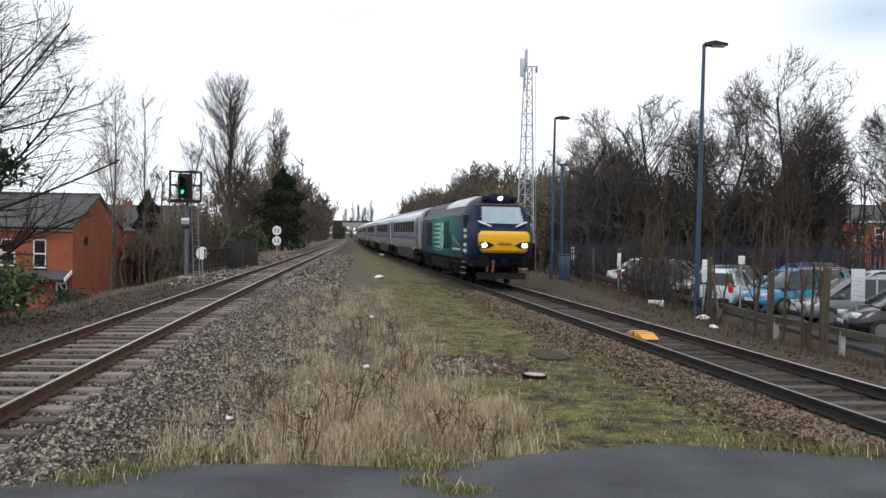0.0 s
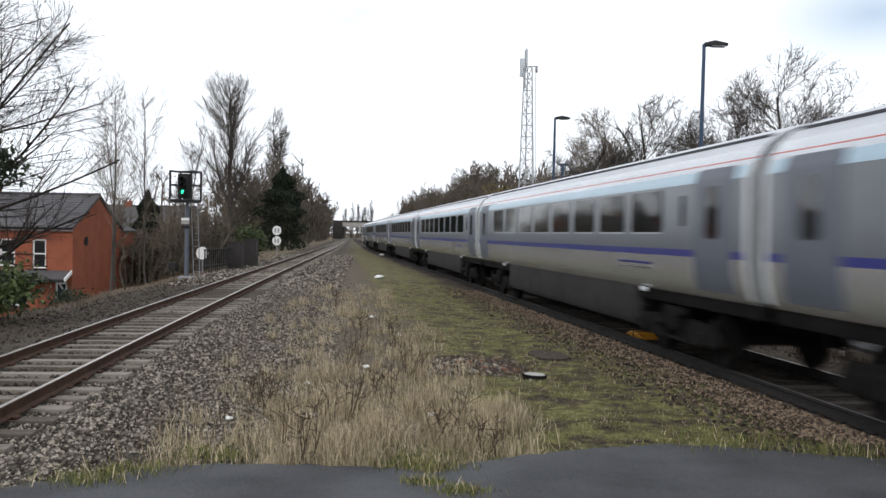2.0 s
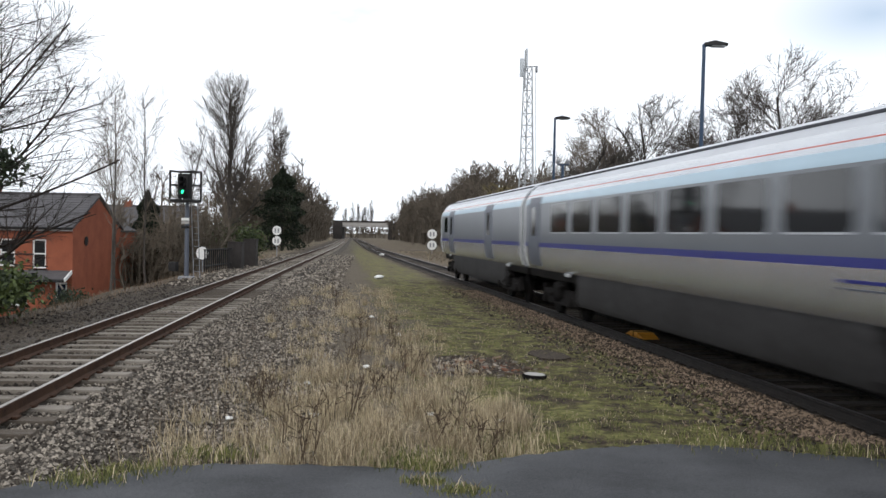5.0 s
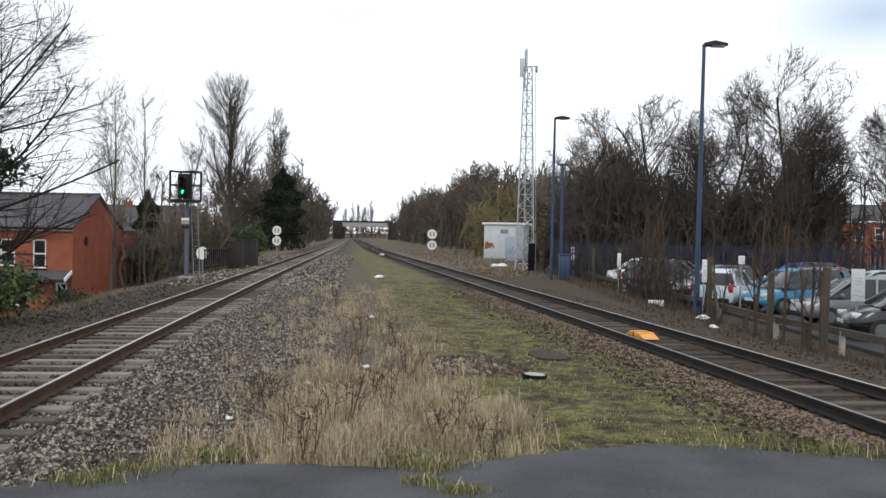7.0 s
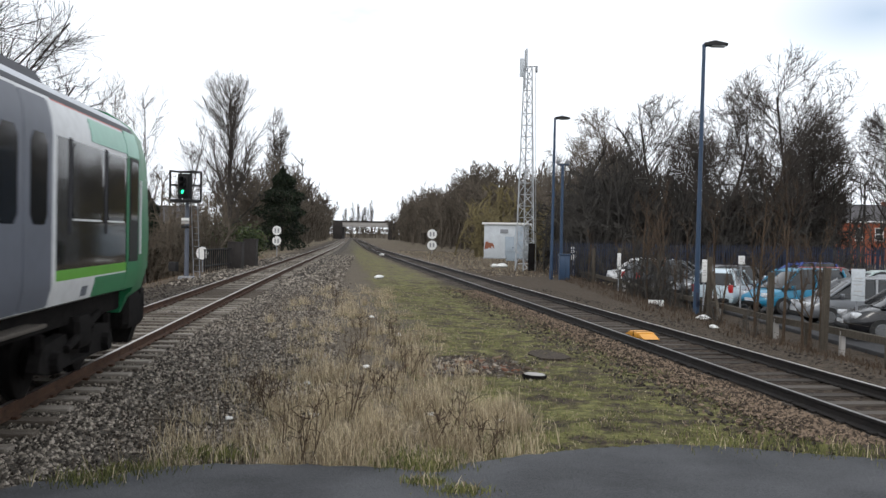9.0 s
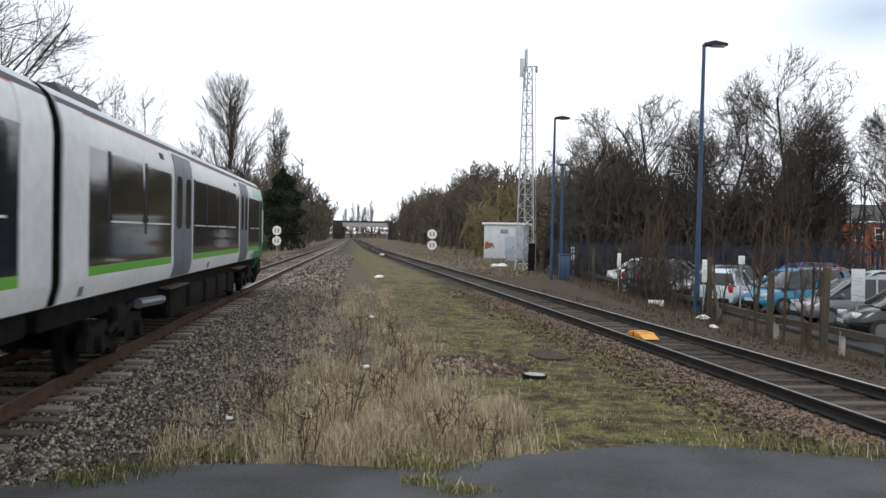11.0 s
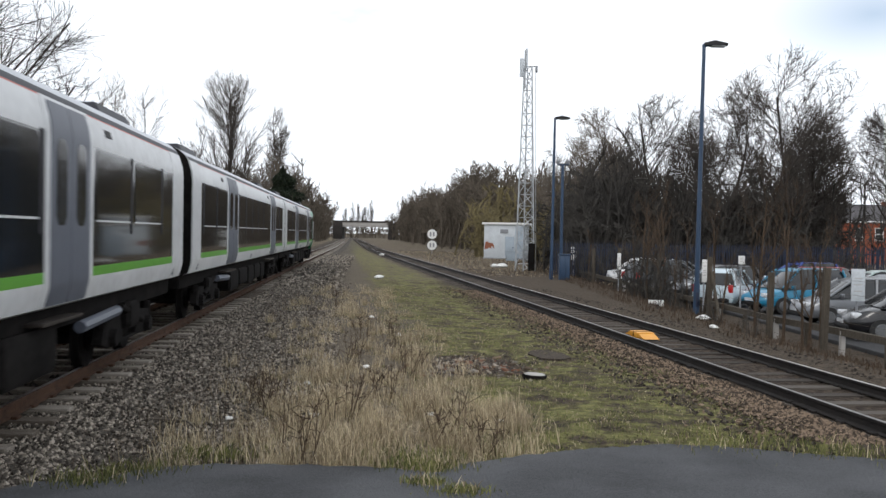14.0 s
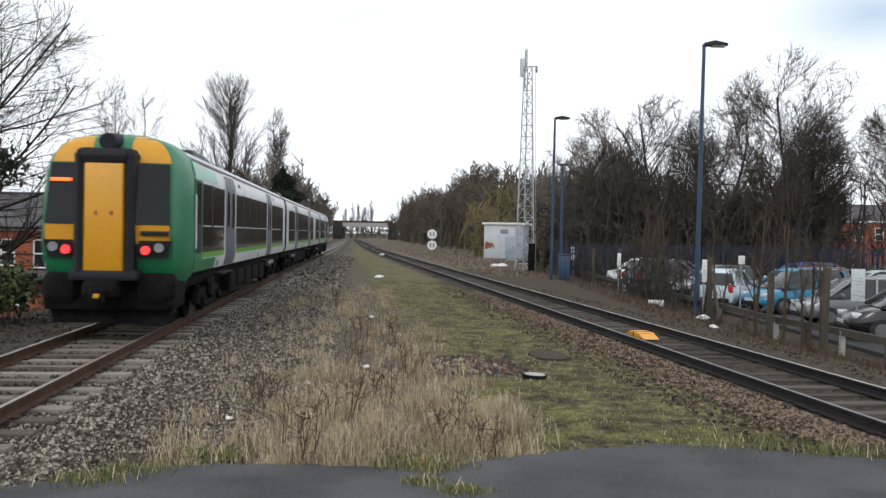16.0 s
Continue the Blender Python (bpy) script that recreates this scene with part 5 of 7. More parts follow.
def edge_grass():
    """Green and straw tufts that stand in the cracks of the ramp's edge."""
    for nm, cnt, h0, h1, m, seed in (("edge_grass", 2600, 0.03, 0.13, "grass", 21), ("edge_straw", 260, 0.04, 0.2, "straw", 22)):
        rng = np.random.RandomState(seed)
        v, f = [], []
        for i in range(cnt):
            x, y = reg_edge(rng)
            z = -0.235 + max(0.0, 8.3 - y) * 0.07 - 0.02
            a, h = rng.uniform(0, 6.28), rng.uniform(h0, h1)
            dx, dy = math.cos(a) * h * 0.5, math.sin(a) * h * 0.5
            k = len(v)
            w = 0.0035
            mx, my, mz = x + dx * 0.4, y + dy * 0.4, z + h * 0.65
            v += [(x - w, y, z), (x + w, y, z), (mx - w, my, mz), (mx + w, my, mz), (x + dx, y + dy, z + h * 0.9)]
            f += [(k, k + 1, k + 3), (k, k + 3, k + 2), (k + 2, k + 3, k + 4)]
        stuff_mesh(nm, v, f, m, "tufts of grass along the cracked tarmac edge", "grass")


edge_grass()


# ---- trees ----
def cones(segs, n=3, tip=False):
    """Tapered n-sided tubes, or pointed cones, for a list of (p0, p1, r0, r1)."""
    s = np.array([(*a, *b, r, q) for a, b, r, q in segs])
    p0, p1, r0, r1 = s[:, 0:3], s[:, 3:6], s[:, 6:7], s[:, 7:8]
    d = p1 - p0
    d /= np.maximum(1e-9, np.linalg.norm(d, axis=1, keepdims=True))
    ref = np.where(np.abs(d[:, 2:3]) < 0.9, [[0, 0, 1.0]], [[1.0, 0, 0]])
    u = np.cross(d, ref)
    u /= np.linalg.norm(u, axis=1, keepdims=True)
    w = np.cross(d, u)
    rings = []
    if tip:
        for i in range(n):
            a = 2 * math.pi * i / n
            rings.append(p0 + (u * math.cos(a) + w * math.sin(a)) * r0)
        v = np.stack(rings + [p1], 1).reshape(-1, 3)
        b = np.arange(len(s))[:, None] * (n + 1)
        return v, np.concatenate([b + [i, (i + 1) % n, n] for i in range(n)])
    for p, r in ((p0, r0), (p1, r1)):
        for i in range(n):
            a = 2 * math.pi * i / n
            rings.append(p + (u * math.cos(a) + w * math.sin(a)) * r)
    v = np.stack(rings, 1).reshape(-1, 3)
    b = np.arange(len(s))[:, None] * 2 * n
    f = []
    for i in range(n):
        j = (i + 1) % n
        f += [b + [i, j, n + j], b + [i, n + j, n + i]]
    return v, np.concatenate(f)


def both(thick, fine):
    """Tubes for the limbs and pointed cones for the twigs, in one mesh."""
    v0, f0 = cones(thick, 3)
    v1, f1 = cones(fine, 3, True)
    return np.concatenate([v0, v1]), np.concatenate([f0, f1 + len(v0)])


def egg(centre, radii, lumps, rim=0.45):
    """Points that fill an egg-shaped crown in loose clumps."""
    def fill(rs, n):
        def inside(k):
            p = rs.normal(size=(k, 3))
            p /= np.linalg.norm(p, axis=1, keepdims=True)
            p *= rs.uniform(0.05, 1, (k, 1)) ** rim
            return p * radii + centre
        c = inside(lumps)
        near = c[rs.randint(lumps, size=n // 2)] + rs.normal(size=(n // 2, 3)) * np.array(radii) * 0.17
        return np.concatenate([near, inside(n - n // 2)])
    return fill


def colonize(seed, feet, bole, crown, n, step, up, tip, twigs, twig):
    """Branches that grow from the feet towards the points of a crown, each as thick as what it bears."""
    rs = np.random.RandomState(seed)
    att = crown(rs, n)
    P, par = [], []
    for fx, fy in feet:
        k = max(1, int(bole / step))
        for j in range(k + 1):
            par.append(len(P) - 1 if j else -1)
            P.append(np.array((fx, fy, -0.03 * bole + bole * j / k)) + (rs.normal(size=3) * (0.12 * step, 0.12 * step, 0) if j else 0))
    own = np.zeros(len(att), int)
    far = np.full(len(att), 1e9)
    fresh = list(range(len(P)))
    kids = {}
    for it in range(110):
        for j in fresh:
            d = np.linalg.norm(att - P[j], axis=1)
            m = d < far
            own[m], far[m] = j, d[m]
        keep = far > step * 1.15
        att, own, far = att[keep], own[keep], far[keep]
        if not len(att):
            break
        fresh = []
        for j in np.unique(own):
            if kids.get(j, 0) > 3:
                continue
            v = att[own == j] - P[j]
            v = (v / np.linalg.norm(v, axis=1, keepdims=True)).mean(0) + (0, 0, up) + rs.normal(size=3) * 0.08
            if par[j] >= 0:
                v = v + (P[j] - P[par[j]]) * (0.9 / step)
            kids[j] = kids.get(j, 0) + 1
            par.append(int(j))
            P.append(P[j] + v / max(1e-6, np.linalg.norm(v)) * step)
            fresh.append(len(P) - 1)
        if not fresh:
            break
    area = np.zeros(len(P))
    for j in range(len(P) - 1, -1, -1):
        area[j] = max(area[j], tip ** 2.1)
        if par[j] >= 0:
            area[par[j]] += area[j]
    rad = area ** (1 / 2.1)
    thick, thin, fine = [], [], []
    for j in range(len(P)):
        if par[j] < 0:
            continue
        i = par[j]
        r0 = min(rad[i], rad[j] * 1.5)
        (thick if rad[j] > tip * 4 or P[j][2] < bole else thin).append((tuple(P[i]), tuple(P[j]), r0, rad[j]))
        if rad[j] < tip * 3.2:
            d = (P[j] - P[i]) / step
            for e in range(twigs):
                w = d * 0.8 + rs.normal(size=3) * 0.55 + (0, 0, 0.15 + 0.4 * up)
                q = P[i] + (P[j] - P[i]) * rs.uniform(0.1, 1)
                fine.append((tuple(q), tuple(q + w / np.linalg.norm(w) * twig * rs.uniform(0.5, 1.3)), tip * 0.75, 0))
    return thick, thin, fine


def arc_tree(seed, H, crown, r, spec, tip, bare=0.2, lead=0.85):
    """A leader with limbs that arch out and turn up inside an egg-shaped crown (height of its middle, half width, half height).
    spec: for each order of branches (number at a step, angle off the parent, length, turn towards the light, steps)."""
    rng = random.Random(seed)
    cz, rx, rz = crown
    thick, thin, fine = [], [], []

    def spread(p, d, length, w, level):
        n, ang, ln, up, steps = spec[level]
        last = level == len(spec) - 1
        bend = Vector((rng.gauss(0, 1), rng.gauss(0, 1), rng.gauss(0, 0.6))) * (0.07 if level else 0.01)
        for i in range(steps):
            d = (d + bend + Vector((rng.gauss(0, 0.04), rng.gauss(0, 0.04), up))).normalized()
            q = p + d * (length / steps)
            out = (q.x * q.x + q.y * q.y) / (rx * rx) + (q.z - cz) ** 2 / (rz * rz)
            if out > 1.0 + 0.25 * rng.random() and level:
                return
            w1 = max(tip * 0.8, w * (0.84 if level else 0.88))
            if last:
                fine.append((tuple(p), tuple(q), tip * 0.8, 0))
            else:
                (thick if w > tip * 4 else thin).append((tuple(p), tuple(q), w, w1))
            if not last and not (level == 0 and q.z < H * bare):
                for k in range(spec[level + 1][0]):
                    a = radians(spec[level + 1][1] * rng.uniform(0.6, 1.3))
                    sv = d.orthogonal().normalized()
                    sv.rotate(Matrix.Rotation(rng.uniform(0, 6.283), 3, d))
                    c = d * math.cos(a) + sv * math.sin(a)
                    spread(p.lerp(q, rng.random()), c, spec[level + 1][2] * rng.uniform(0.7, 1.2) * (1.1 - 0.35 * i / steps), max(tip, w1 * 0.52), level + 1)
            p, w = q, w1

    spread(Vector((0, 0, -0.3)), Vector((0, 0, 1)), H * lead, r, 0)
    return thick, thin, fine


ASH = ((0, 0, 0, 0.1, 9), (4, 52, 5.6, 0.05, 6), (2, 42, 2.2, 0.07, 3), (2, 45, 0.95, 0.12, 2), (2, 48, 0.46, 0.1, 1))
SPRAY = ((0, 0, 0, 0.1, 10), (5, 68, 4.6, 0.06, 6), (2, 38, 1.7, 0.04, 3), (2, 34, 0.85, 0.04, 2), (2, 30, 0.45, 0.03, 1))
FASTIGIATE = ((0, 0, 0, 0.1, 12), (3, 37, 7.6, 0.09, 7), (2, 26, 2.8, 0.06, 3), (1, 24, 1.6, 0.05, 2), (2, 24, 1.0, 0.05, 1))
WISPY = ((0, 0, 0, 0.1, 11), (3, 38, 3.2, 0.09, 5), (2, 36, 1.2, 0.05, 3), (3, 40, 0.55, 0.03, 1))
BELT = ((0, 0, 0, 0.1, 6), (2, 46, 0.36, 0.06, 4), (2, 42, 0.16, 0.07, 2), (2, 45, 0.095, 0.08, 1))


def crown_tree(name, label, at, limbs, m, bark, group=""):
    thick, thin, fine = limbs
    root = thing(name, label, "tree", at, group)
    v, f = cones(thick, 6)
    stuff_mesh("trunk", v, f, bark, "", "", "", root, True)
    v, f = both(thin, fine)
    stuff_mesh("crown", v, f, m, "", "", "", root)
    return root


def grow(rng, p, d, length, r, depth, prm, out, level=0):
    steps = 4 if level == 0 else (3 if depth > 0 else 1)
    for i in range(steps):
        w = prm["wobble"] * (0.4 if level == 0 else 1.0)
        d = (d + Vector((rng.uniform(-w, w), rng.uniform(-w, w), rng.uniform(-w, w) + prm["up"]))).normalized()
        q = p + d * (length / steps)
        r1 = max(prm["rmin"] * 0.6, r * (0.80 if depth else 0.6))
        out.append((tuple(p), tuple(q), r, r1, level))
        p, r = q, r1
        if depth > 0 and not (level == 0 and i < prm["bare"]):
            for k in range(prm["kids"]):
                ang = radians(prm["angle"] * rng.uniform(0.6, 1.3))
                side_v = d.orthogonal().normalized()
                side_v.rotate(Matrix.Rotation(rng.uniform(0, 6.283), 3, d))
                c = (d * math.cos(ang) + side_v * math.sin(ang)).normalized()
                f = (1.0 - 0.55 * i / steps) if level == 0 else (1.0 - 0.4 * i / steps)
                grow(rng, p, c, length * prm["ratio"] * f * rng.uniform(0.7, 1.15), max(prm["rmin"], r * 0.55), depth - 1, prm, out, level + 1)


SLENDER = dict(wobble=0.16, up=0.14, angle=34, kids=1, ratio=0.45, rmin=0.012, bare=1)


def tree_mesh(seed, height, r, depth, prm, base=0.55):
    rng = random.Random(seed)
    segs = []
    grow(rng, Vector((0, 0, -0.3)), Vector((0, 0, 1)), height * base, r, depth, prm, segs)
    top = max(s[1][2] for s in segs)
    k = height / top
    return [(tuple(c * k for c in a), tuple(c * k for c in b), q0, q1, lv) for a, b, q0, q1, lv in segs]


def tree(name, label, seed, height, r, depth, prm, m, at, bark="bark", base=0.55, category="tree", group=""):
    segs = tree_mesh(seed, height, r, depth, prm, base)
    root = thing(name, label, category, at, group)
    stem = [s for s in segs if s[4] == 0]
    rings = [[(p[0] + w * math.cos(k * 1.0472), p[1] + w * math.sin(k * 1.0472), p[2]) for k in range(6)] for p, w in [(stem[0][0], stem[0][2])] + [(s[1], s[3]) for s in stem]]
    part("trunk", MB().loft(rings), bark, root)
    last = max(s[4] for s in segs)
    v, f = both([s[:4] for s in segs if 0 < s[4] < last], [s[:4] for s in segs if s[4] == last])
    stuff_mesh("crown", v, f, m, "", "", "", root)
    return root


def at_ground(x, y, rz=0, s=1.0):
    return pose(x, y, ground_z(x, y) - 0.1, 0, 0, rz) @ Matrix.Diagonal((s, s, s, 1))


def leaves(name, pts, size, m, parent, seed):
    """Small bent leaf triangles round the given points."""
    rng = np.random.RandomState(seed)
    p = np.asarray(pts)
    n = len(p)
    a = rng.normal(size=(n, 3))
    a /= np.linalg.norm(a, axis=1, keepdims=True)
    b = np.cross(a, rng.normal(size=(n, 3)))
    b /= np.linalg.norm(b, axis=1, keepdims=True)
    s = size * rng.uniform(0.6, 1.4, (n, 1))
    v = np.stack([p - b * s * 0.5, p + a * s - 0.1 * s, p + b * s * 0.5, p - a * s], 1).reshape(-1, 3)
    k = np.arange(n)[:, None] * 4
    f = np.concatenate([k + [0, 1, 2], k + [0, 2, 3]])
    return stuff_mesh(name, v, f, m, "", "", "", parent)


# left of the line
edge = crown_tree("bare_tree", "bare spreading tree with an ivy-clad trunk on the embankment", at_ground(-12.5, 23.5), arc_tree(6, 10.2, (5.6, 4.0, 4.9), 0.2, SPRAY, 0.0052), "bark_dark", "bark_dark")
rs = np.random.RandomState(3)
pts = []
for c, rad, cnt in (((0.9, -0.3, 4.6), 0.7, 350), ((0.2, 0, 3.4), 0.8, 800), ((1.5, -0.2, 4.4), 0.5, 250), ((0, 0, 1.8), 0.7, 600)):
    pts.append(rs.normal(size=(cnt, 3)) * rad * 0.5 + c)
ivy = leaves("ivy", np.concatenate(pts), 0.09, "ivy", edge, 4)
for i, (x, y, h, w, sd) in enumerate(((-17.9, 50, 12.6, 1.6, 31), (-18.5, 58, 13.8, 2.4, 33), (-20.0, 57, 12.6, 1.7, 34), (-16.4, 59, 10.6, 1.5, 35))):
    crown_tree("slender_tree", "slender bare tree with fine upright branches", at_ground(x, y, 40 * i), arc_tree(sd, h, (h * 0.66, w, h * 0.36), 0.10, WISPY, 0.008, 0.34, 0.95), "bark" if i % 2 else "bark_pale", "bark", "slender trees by the house")
crown_tree("poplar_tree", "tall bare poplar with dense upright branches", at_ground(-25.7, 110, 20), arc_tree(41, 21.0, (12.4, 5.4, 9.2), 0.42, FASTIGIATE, 0.017, 0.14, 0.9), "bark", "bark", "poplars")
crown_tree("poplar_tree", "narrow bare poplar behind a dark conifer", at_ground(-26.7, 150, 120), arc_tree(42, 22.0, (12.4, 2.4, 10.2), 0.36, FASTIGIATE, 0.022, 0.14, 0.92), "bark", "bark", "poplars")


def conifer(x, y, h, w, seed, label):
    root = thing("conifer", label, "tree", at_ground(x, y))
    mb = MB().cyl((0, 0, 0), (0, 0, h * 0.95), 0.16, 0.02, 8)
    part("trunk", mb, "bark_dark", root)
    r = np.random.RandomState(seed)
    n = 9000
    t = r.uniform(0, 1, n) ** 0.8
    lump = 0.8 + 0.3 * np.sin(t * 31) * r.uniform(0.4, 1, n)
    prof = np.where(t < 0.55, 0.85 + 0.15 * t / 0.55, 1.0 - (np.maximum(0, t - 0.55) / 0.45) ** 1.3)
    a = r.uniform(0, 6.283, n)
    rad = w / 2 * prof * lump * np.sqrt(r.uniform(0.35, 1.0, n)) * (1 + 0.18 * np.sin(a * 3 + t * 9))
    leaves("crown", np.stack([rad * np.cos(a), rad * np.sin(a), 0.2 + t * (h - 0.3)], 1), 0.17, "conifer", root, seed)


conifer(-19.6, 113, 10.3, 6.6, 51, "dense dark evergreen conifer beside the railway")
conifer(-21.3, 67, 8.0, 3.4, 52, "dark evergreen conifer behind a brick house")


def shrub(x, y, h, w, seed, m, label, n=3500, size=0.07):
    root = thing("shrub", label, "shrub", at_ground(x, y))
    r = np.random.RandomState(seed)
    rng = random.Random(seed)
    segs = []
    for i in range(24):
        a, l = rng.uniform(0, 6.28), rng.uniform(0.3, 1) * w / 2
        segs.append(((0.1 * math.cos(a), 0.1 * math.sin(a), 0), (l * math.cos(a), l * math.sin(a), h * rng.uniform(0.6, 1)), 0.02, 0.006))
    v, f = cones(segs, 4)
    stuff_mesh("stems", v, f, "bark", "", "", "", root)
    c = np.array([s[1] for s in segs])
    p = c[r.randint(len(c), size=n)] * (1, 1, 0.8) + r.normal(size=(n, 3)) * (w * 0.16, w * 0.16, h * 0.16)
    p[:, 2] = np.abs(p[:, 2])
    leaves("foliage", p, size, m, root, seed)


shrub(-10.6, 21.5, 1.5, 1.9, 61, "shrub", "yellow-green evergreen shrub on the embankment")
shrub(-12.0, 23.0, 1.6, 2.0, 62, "ivy", "dark green shrub on the embankment")
shrub(-17.6, 72, 3.4, 3.2, 63, "shrub", "green evergreen shrub behind the signal", 3000, 0.12)
shrub(-14.8, 70, 2.6, 2.4, 64, "shrub", "green evergreen shrub behind a dark railing", 2500, 0.12)
shrub(-20.3, 50.5, 1.8, 2.0, 65, "ivy", "low dark shrub by the brick house")


def thicket_variant(seed, spread, n, tip):
    """A rounded clump of arching stems one metre high; tip: twig radius as a share of the height."""
    rng = random.Random(seed)
    feet = [(rng.gauss(0, 0.16), rng.gauss(0, 0.16)) for k in range(5)]
    thick, thin, fine = colonize(seed, feet, 0.05, egg((0, 0, 0.48), (spread, spread, 0.50), 12), n, 0.07, 0.12, tip, 3, 0.13)
    return both(thick + thin, fine)


def scatter(name, variants, places, m, label, category="woods"):
    vs, fs, k = [], [], 0
    for i, (x, y, z, s, sz, a) in enumerate(places):
        v, f = variants[i % len(variants)]
        c, sn = math.cos(a), math.sin(a)
        vs.append((v @ np.array([[c, sn, 0], [-sn, c, 0], [0, 0, 1]])) * (s, s, sz) + (x, y, z))
        fs.append(f + k)
        k += len(v)
    stuff_mesh(name, np.concatenate(vs), np.concatenate(fs), m, label, category)


THICK = [thicket_variant(70 + i, 0.42, 34, 0.0095) for i in range(4)]
FINE = [thicket_variant(75 + i, 0.40, 60, 0.005) for i in range(5)]


def wood_variant(seed, slim):
    """A small distant tree one metre high."""
    thick, thin, fine = arc_tree(seed, 1.0, (0.58, 0.17 if slim else 0.27, 0.44), 0.014, BELT, 0.0042, 0.12)
    return both(thick + thin, fine)


WOOD = [wood_variant(80 + i, i % 2) for i in range(6)]
YOUNG = [wood_variant(86 + i, True) for i in range(4)]


def row(n, seed, fn):
    r = random.Random(seed)
    out = []
    for i in range(n):
        x, y, h = fn(r, i / n)
        s = h * r.uniform(0.85, 1.15)
        out.append((x, y, ground_z(x, y) - 0.1, s, s * r.uniform(0.85, 1.1), r.uniform(0, 6.28)))
    return out


def left_belt(r, t):
    y = 121 + 222 * t ** 1.2
    return tx(TRACK_L, y) - 5.0 - r.uniform(0, 10), y, r.uniform(11.0, 15.5) if r.random() < 0.8 else 17


def right_belt(r, t):
    y = 96 + 250 * t ** 1.3
    off = r.uniform(0, 14)
    h = 12.0 + 0.25 * off + 4.0 * min(1.0, max(0, (y - 96) / 90))
    return tx(TRACK_R, y) + 13.5 + off, y, h


def scaled_thick(places, k):
    return [(x, y, z, s * k, sz * k, a) for x, y, z, s, sz, a in places]


scatter("woods_beyond", WOOD, row(115, 91, left_belt), "thicket", "belt of bare brown trees along the railway")
scatter("woods_beyond", WOOD, row(160, 92, right_belt), "thicket", "belt of bare brown trees along the railway")
scatter("undergrowth", THICK, scaled_thick(row(36, 93, left_belt), 0.5), "thicket", "brown undergrowth below the tree belt")
scatter("undergrowth", THICK, scaled_thick(row(85, 94, right_belt), 0.66), "thicket", "brown undergrowth below the tree belt")
scatter("thicket", FINE, row(95, 95, lambda r, t: (tx(TRACK_L, 62 + 44 * t) - (7.0 + 3.5 * t) - r.uniform(0, 9), 62 + 40 * t, r.uniform(4.5, 6.6))), "pale_twigs", "tangled bare thicket behind the signal")
scatter("thicket", FINE, row(40, 96, lambda r, t: (-22.5 + 6.3 * t, 62 + r.uniform(0, 8), r.uniform(4, 6.8))), "pale_twigs", "tangled bare thicket by the house")
scatter("thicket", FINE, row(150, 97, lambda r, t: (8.0 + 17 * t, 56.5 + r.uniform(0, 11), r.uniform(4.0, 7.4) + 0.8 * math.sin(t * 9) - 0.9 * max(0, t - 0.75) * 4)), "dark_twigs", "dark bare thicket behind the car park")
scatter("thicket", YOUNG, row(26, 98, lambda r, t: (9.5 + 16 * t, 60 + r.uniform(0, 14), r.uniform(6.0, 8.6))), "dark_twigs", "bare young trees behind the car park")
scatter("thicket", YOUNG, row(16, 108, lambda r, t: (24.5 + 12 * t, 60 + r.uniform(0, 14), r.uniform(6.0, 8.0))), "dark_twigs", "sparse bare young trees by a brick house")
scatter("woods_beyond", WOOD, row(34, 109, lambda r, t: (10 + 24 * t, 70 + r.uniform(0, 14), r.uniform(8.5, 11.5))), "dark_twigs", "bare trees crowding behind the car park")
scatter("low_thicket", FINE, row(30, 110, lambda r, t: (7.6 + 25 * t, 53.4 + r.uniform(0, 1.0), r.uniform(1.4, 3.0))), "dark_twigs", "bare scrub along the palisade fence")
scatter("catkin_shrubs", THICK, row(34, 99, lambda r, t: (4.5 + 9 * t + r.uniform(-1, 1), 98 + r.uniform(-6, 10), r.uniform(5, 8.4))), "catkin", "yellowish budding shrubs behind the white hut")
scatter("low_thicket", FINE, row(9, 100, lambda r, t: (7.6 + r.uniform(-0.4, 0.5), 22 + 36 * t, r.uniform(0.6, 1.1))), "dark_twigs", "scrubby bare saplings along the fence")
scatter("sapling_growth", FINE, row(8, 101, lambda r, t: (8.4 + r.uniform(-0.3, 0.3), 34 + 7 * t, r.uniform(2.0, 3.0))), "dark_twigs", "dense bare saplings along the fence")
scatter("far_woods", WOOD, row(40, 105, lambda r, t: (-120 + 150 * t, 440 + r.uniform(0, 40), r.uniform(5, 7.5))), "thicket", "distant woods beyond the bridge")
scatter("far_undergrowth", THICK, row(40, 106, lambda r, t: (-72 + 62 * t, 425 + r.uniform(0, 10), r.uniform(6, 8.5))), "thicket", "distant undergrowth beyond the bridge")
# Unseen trees, added behind the camera so that panes mirror something dark.
scatter("woods_behind", WOOD, row(36, 107, lambda r, t: (-50 + 100 * t, -45 - r.uniform(0, 25), r.uniform(9, 14)) if abs(-50 + 100 * t - 2) > 14 else (30 * (1 if t > 0.5 else -1) + r.uniform(-6, 6), -30 - r.uniform(0, 30), 12)), "thicket", "unseen bare trees added behind the camera to be mirrored in glass")
for i, (x, h) in enumerate(((-45.5, 14), (-42.6, 17), (-40.2, 16), (-36.6, 20), (-34.4, 18.5), (-38.4, 13))):
    crown_tree("poplar_tree", "distant bare poplar beyond the bridge", at_ground(x, 430 + 3 * i, 50 * i), arc_tree(140 + i, h, (h * 0.55, 1.5, h * 0.5), 0.3, FASTIGIATE[:4], 0.045, 0.1, 0.92), "bark", "bark", "poplars")
scatter("far_trees", WOOD, row(9, 102, lambda r, t: (-70 + 26 * t, 420 + r.uniform(0, 20), r.uniform(9, 13))), "thicket", "distant bare trees beyond the bridge")
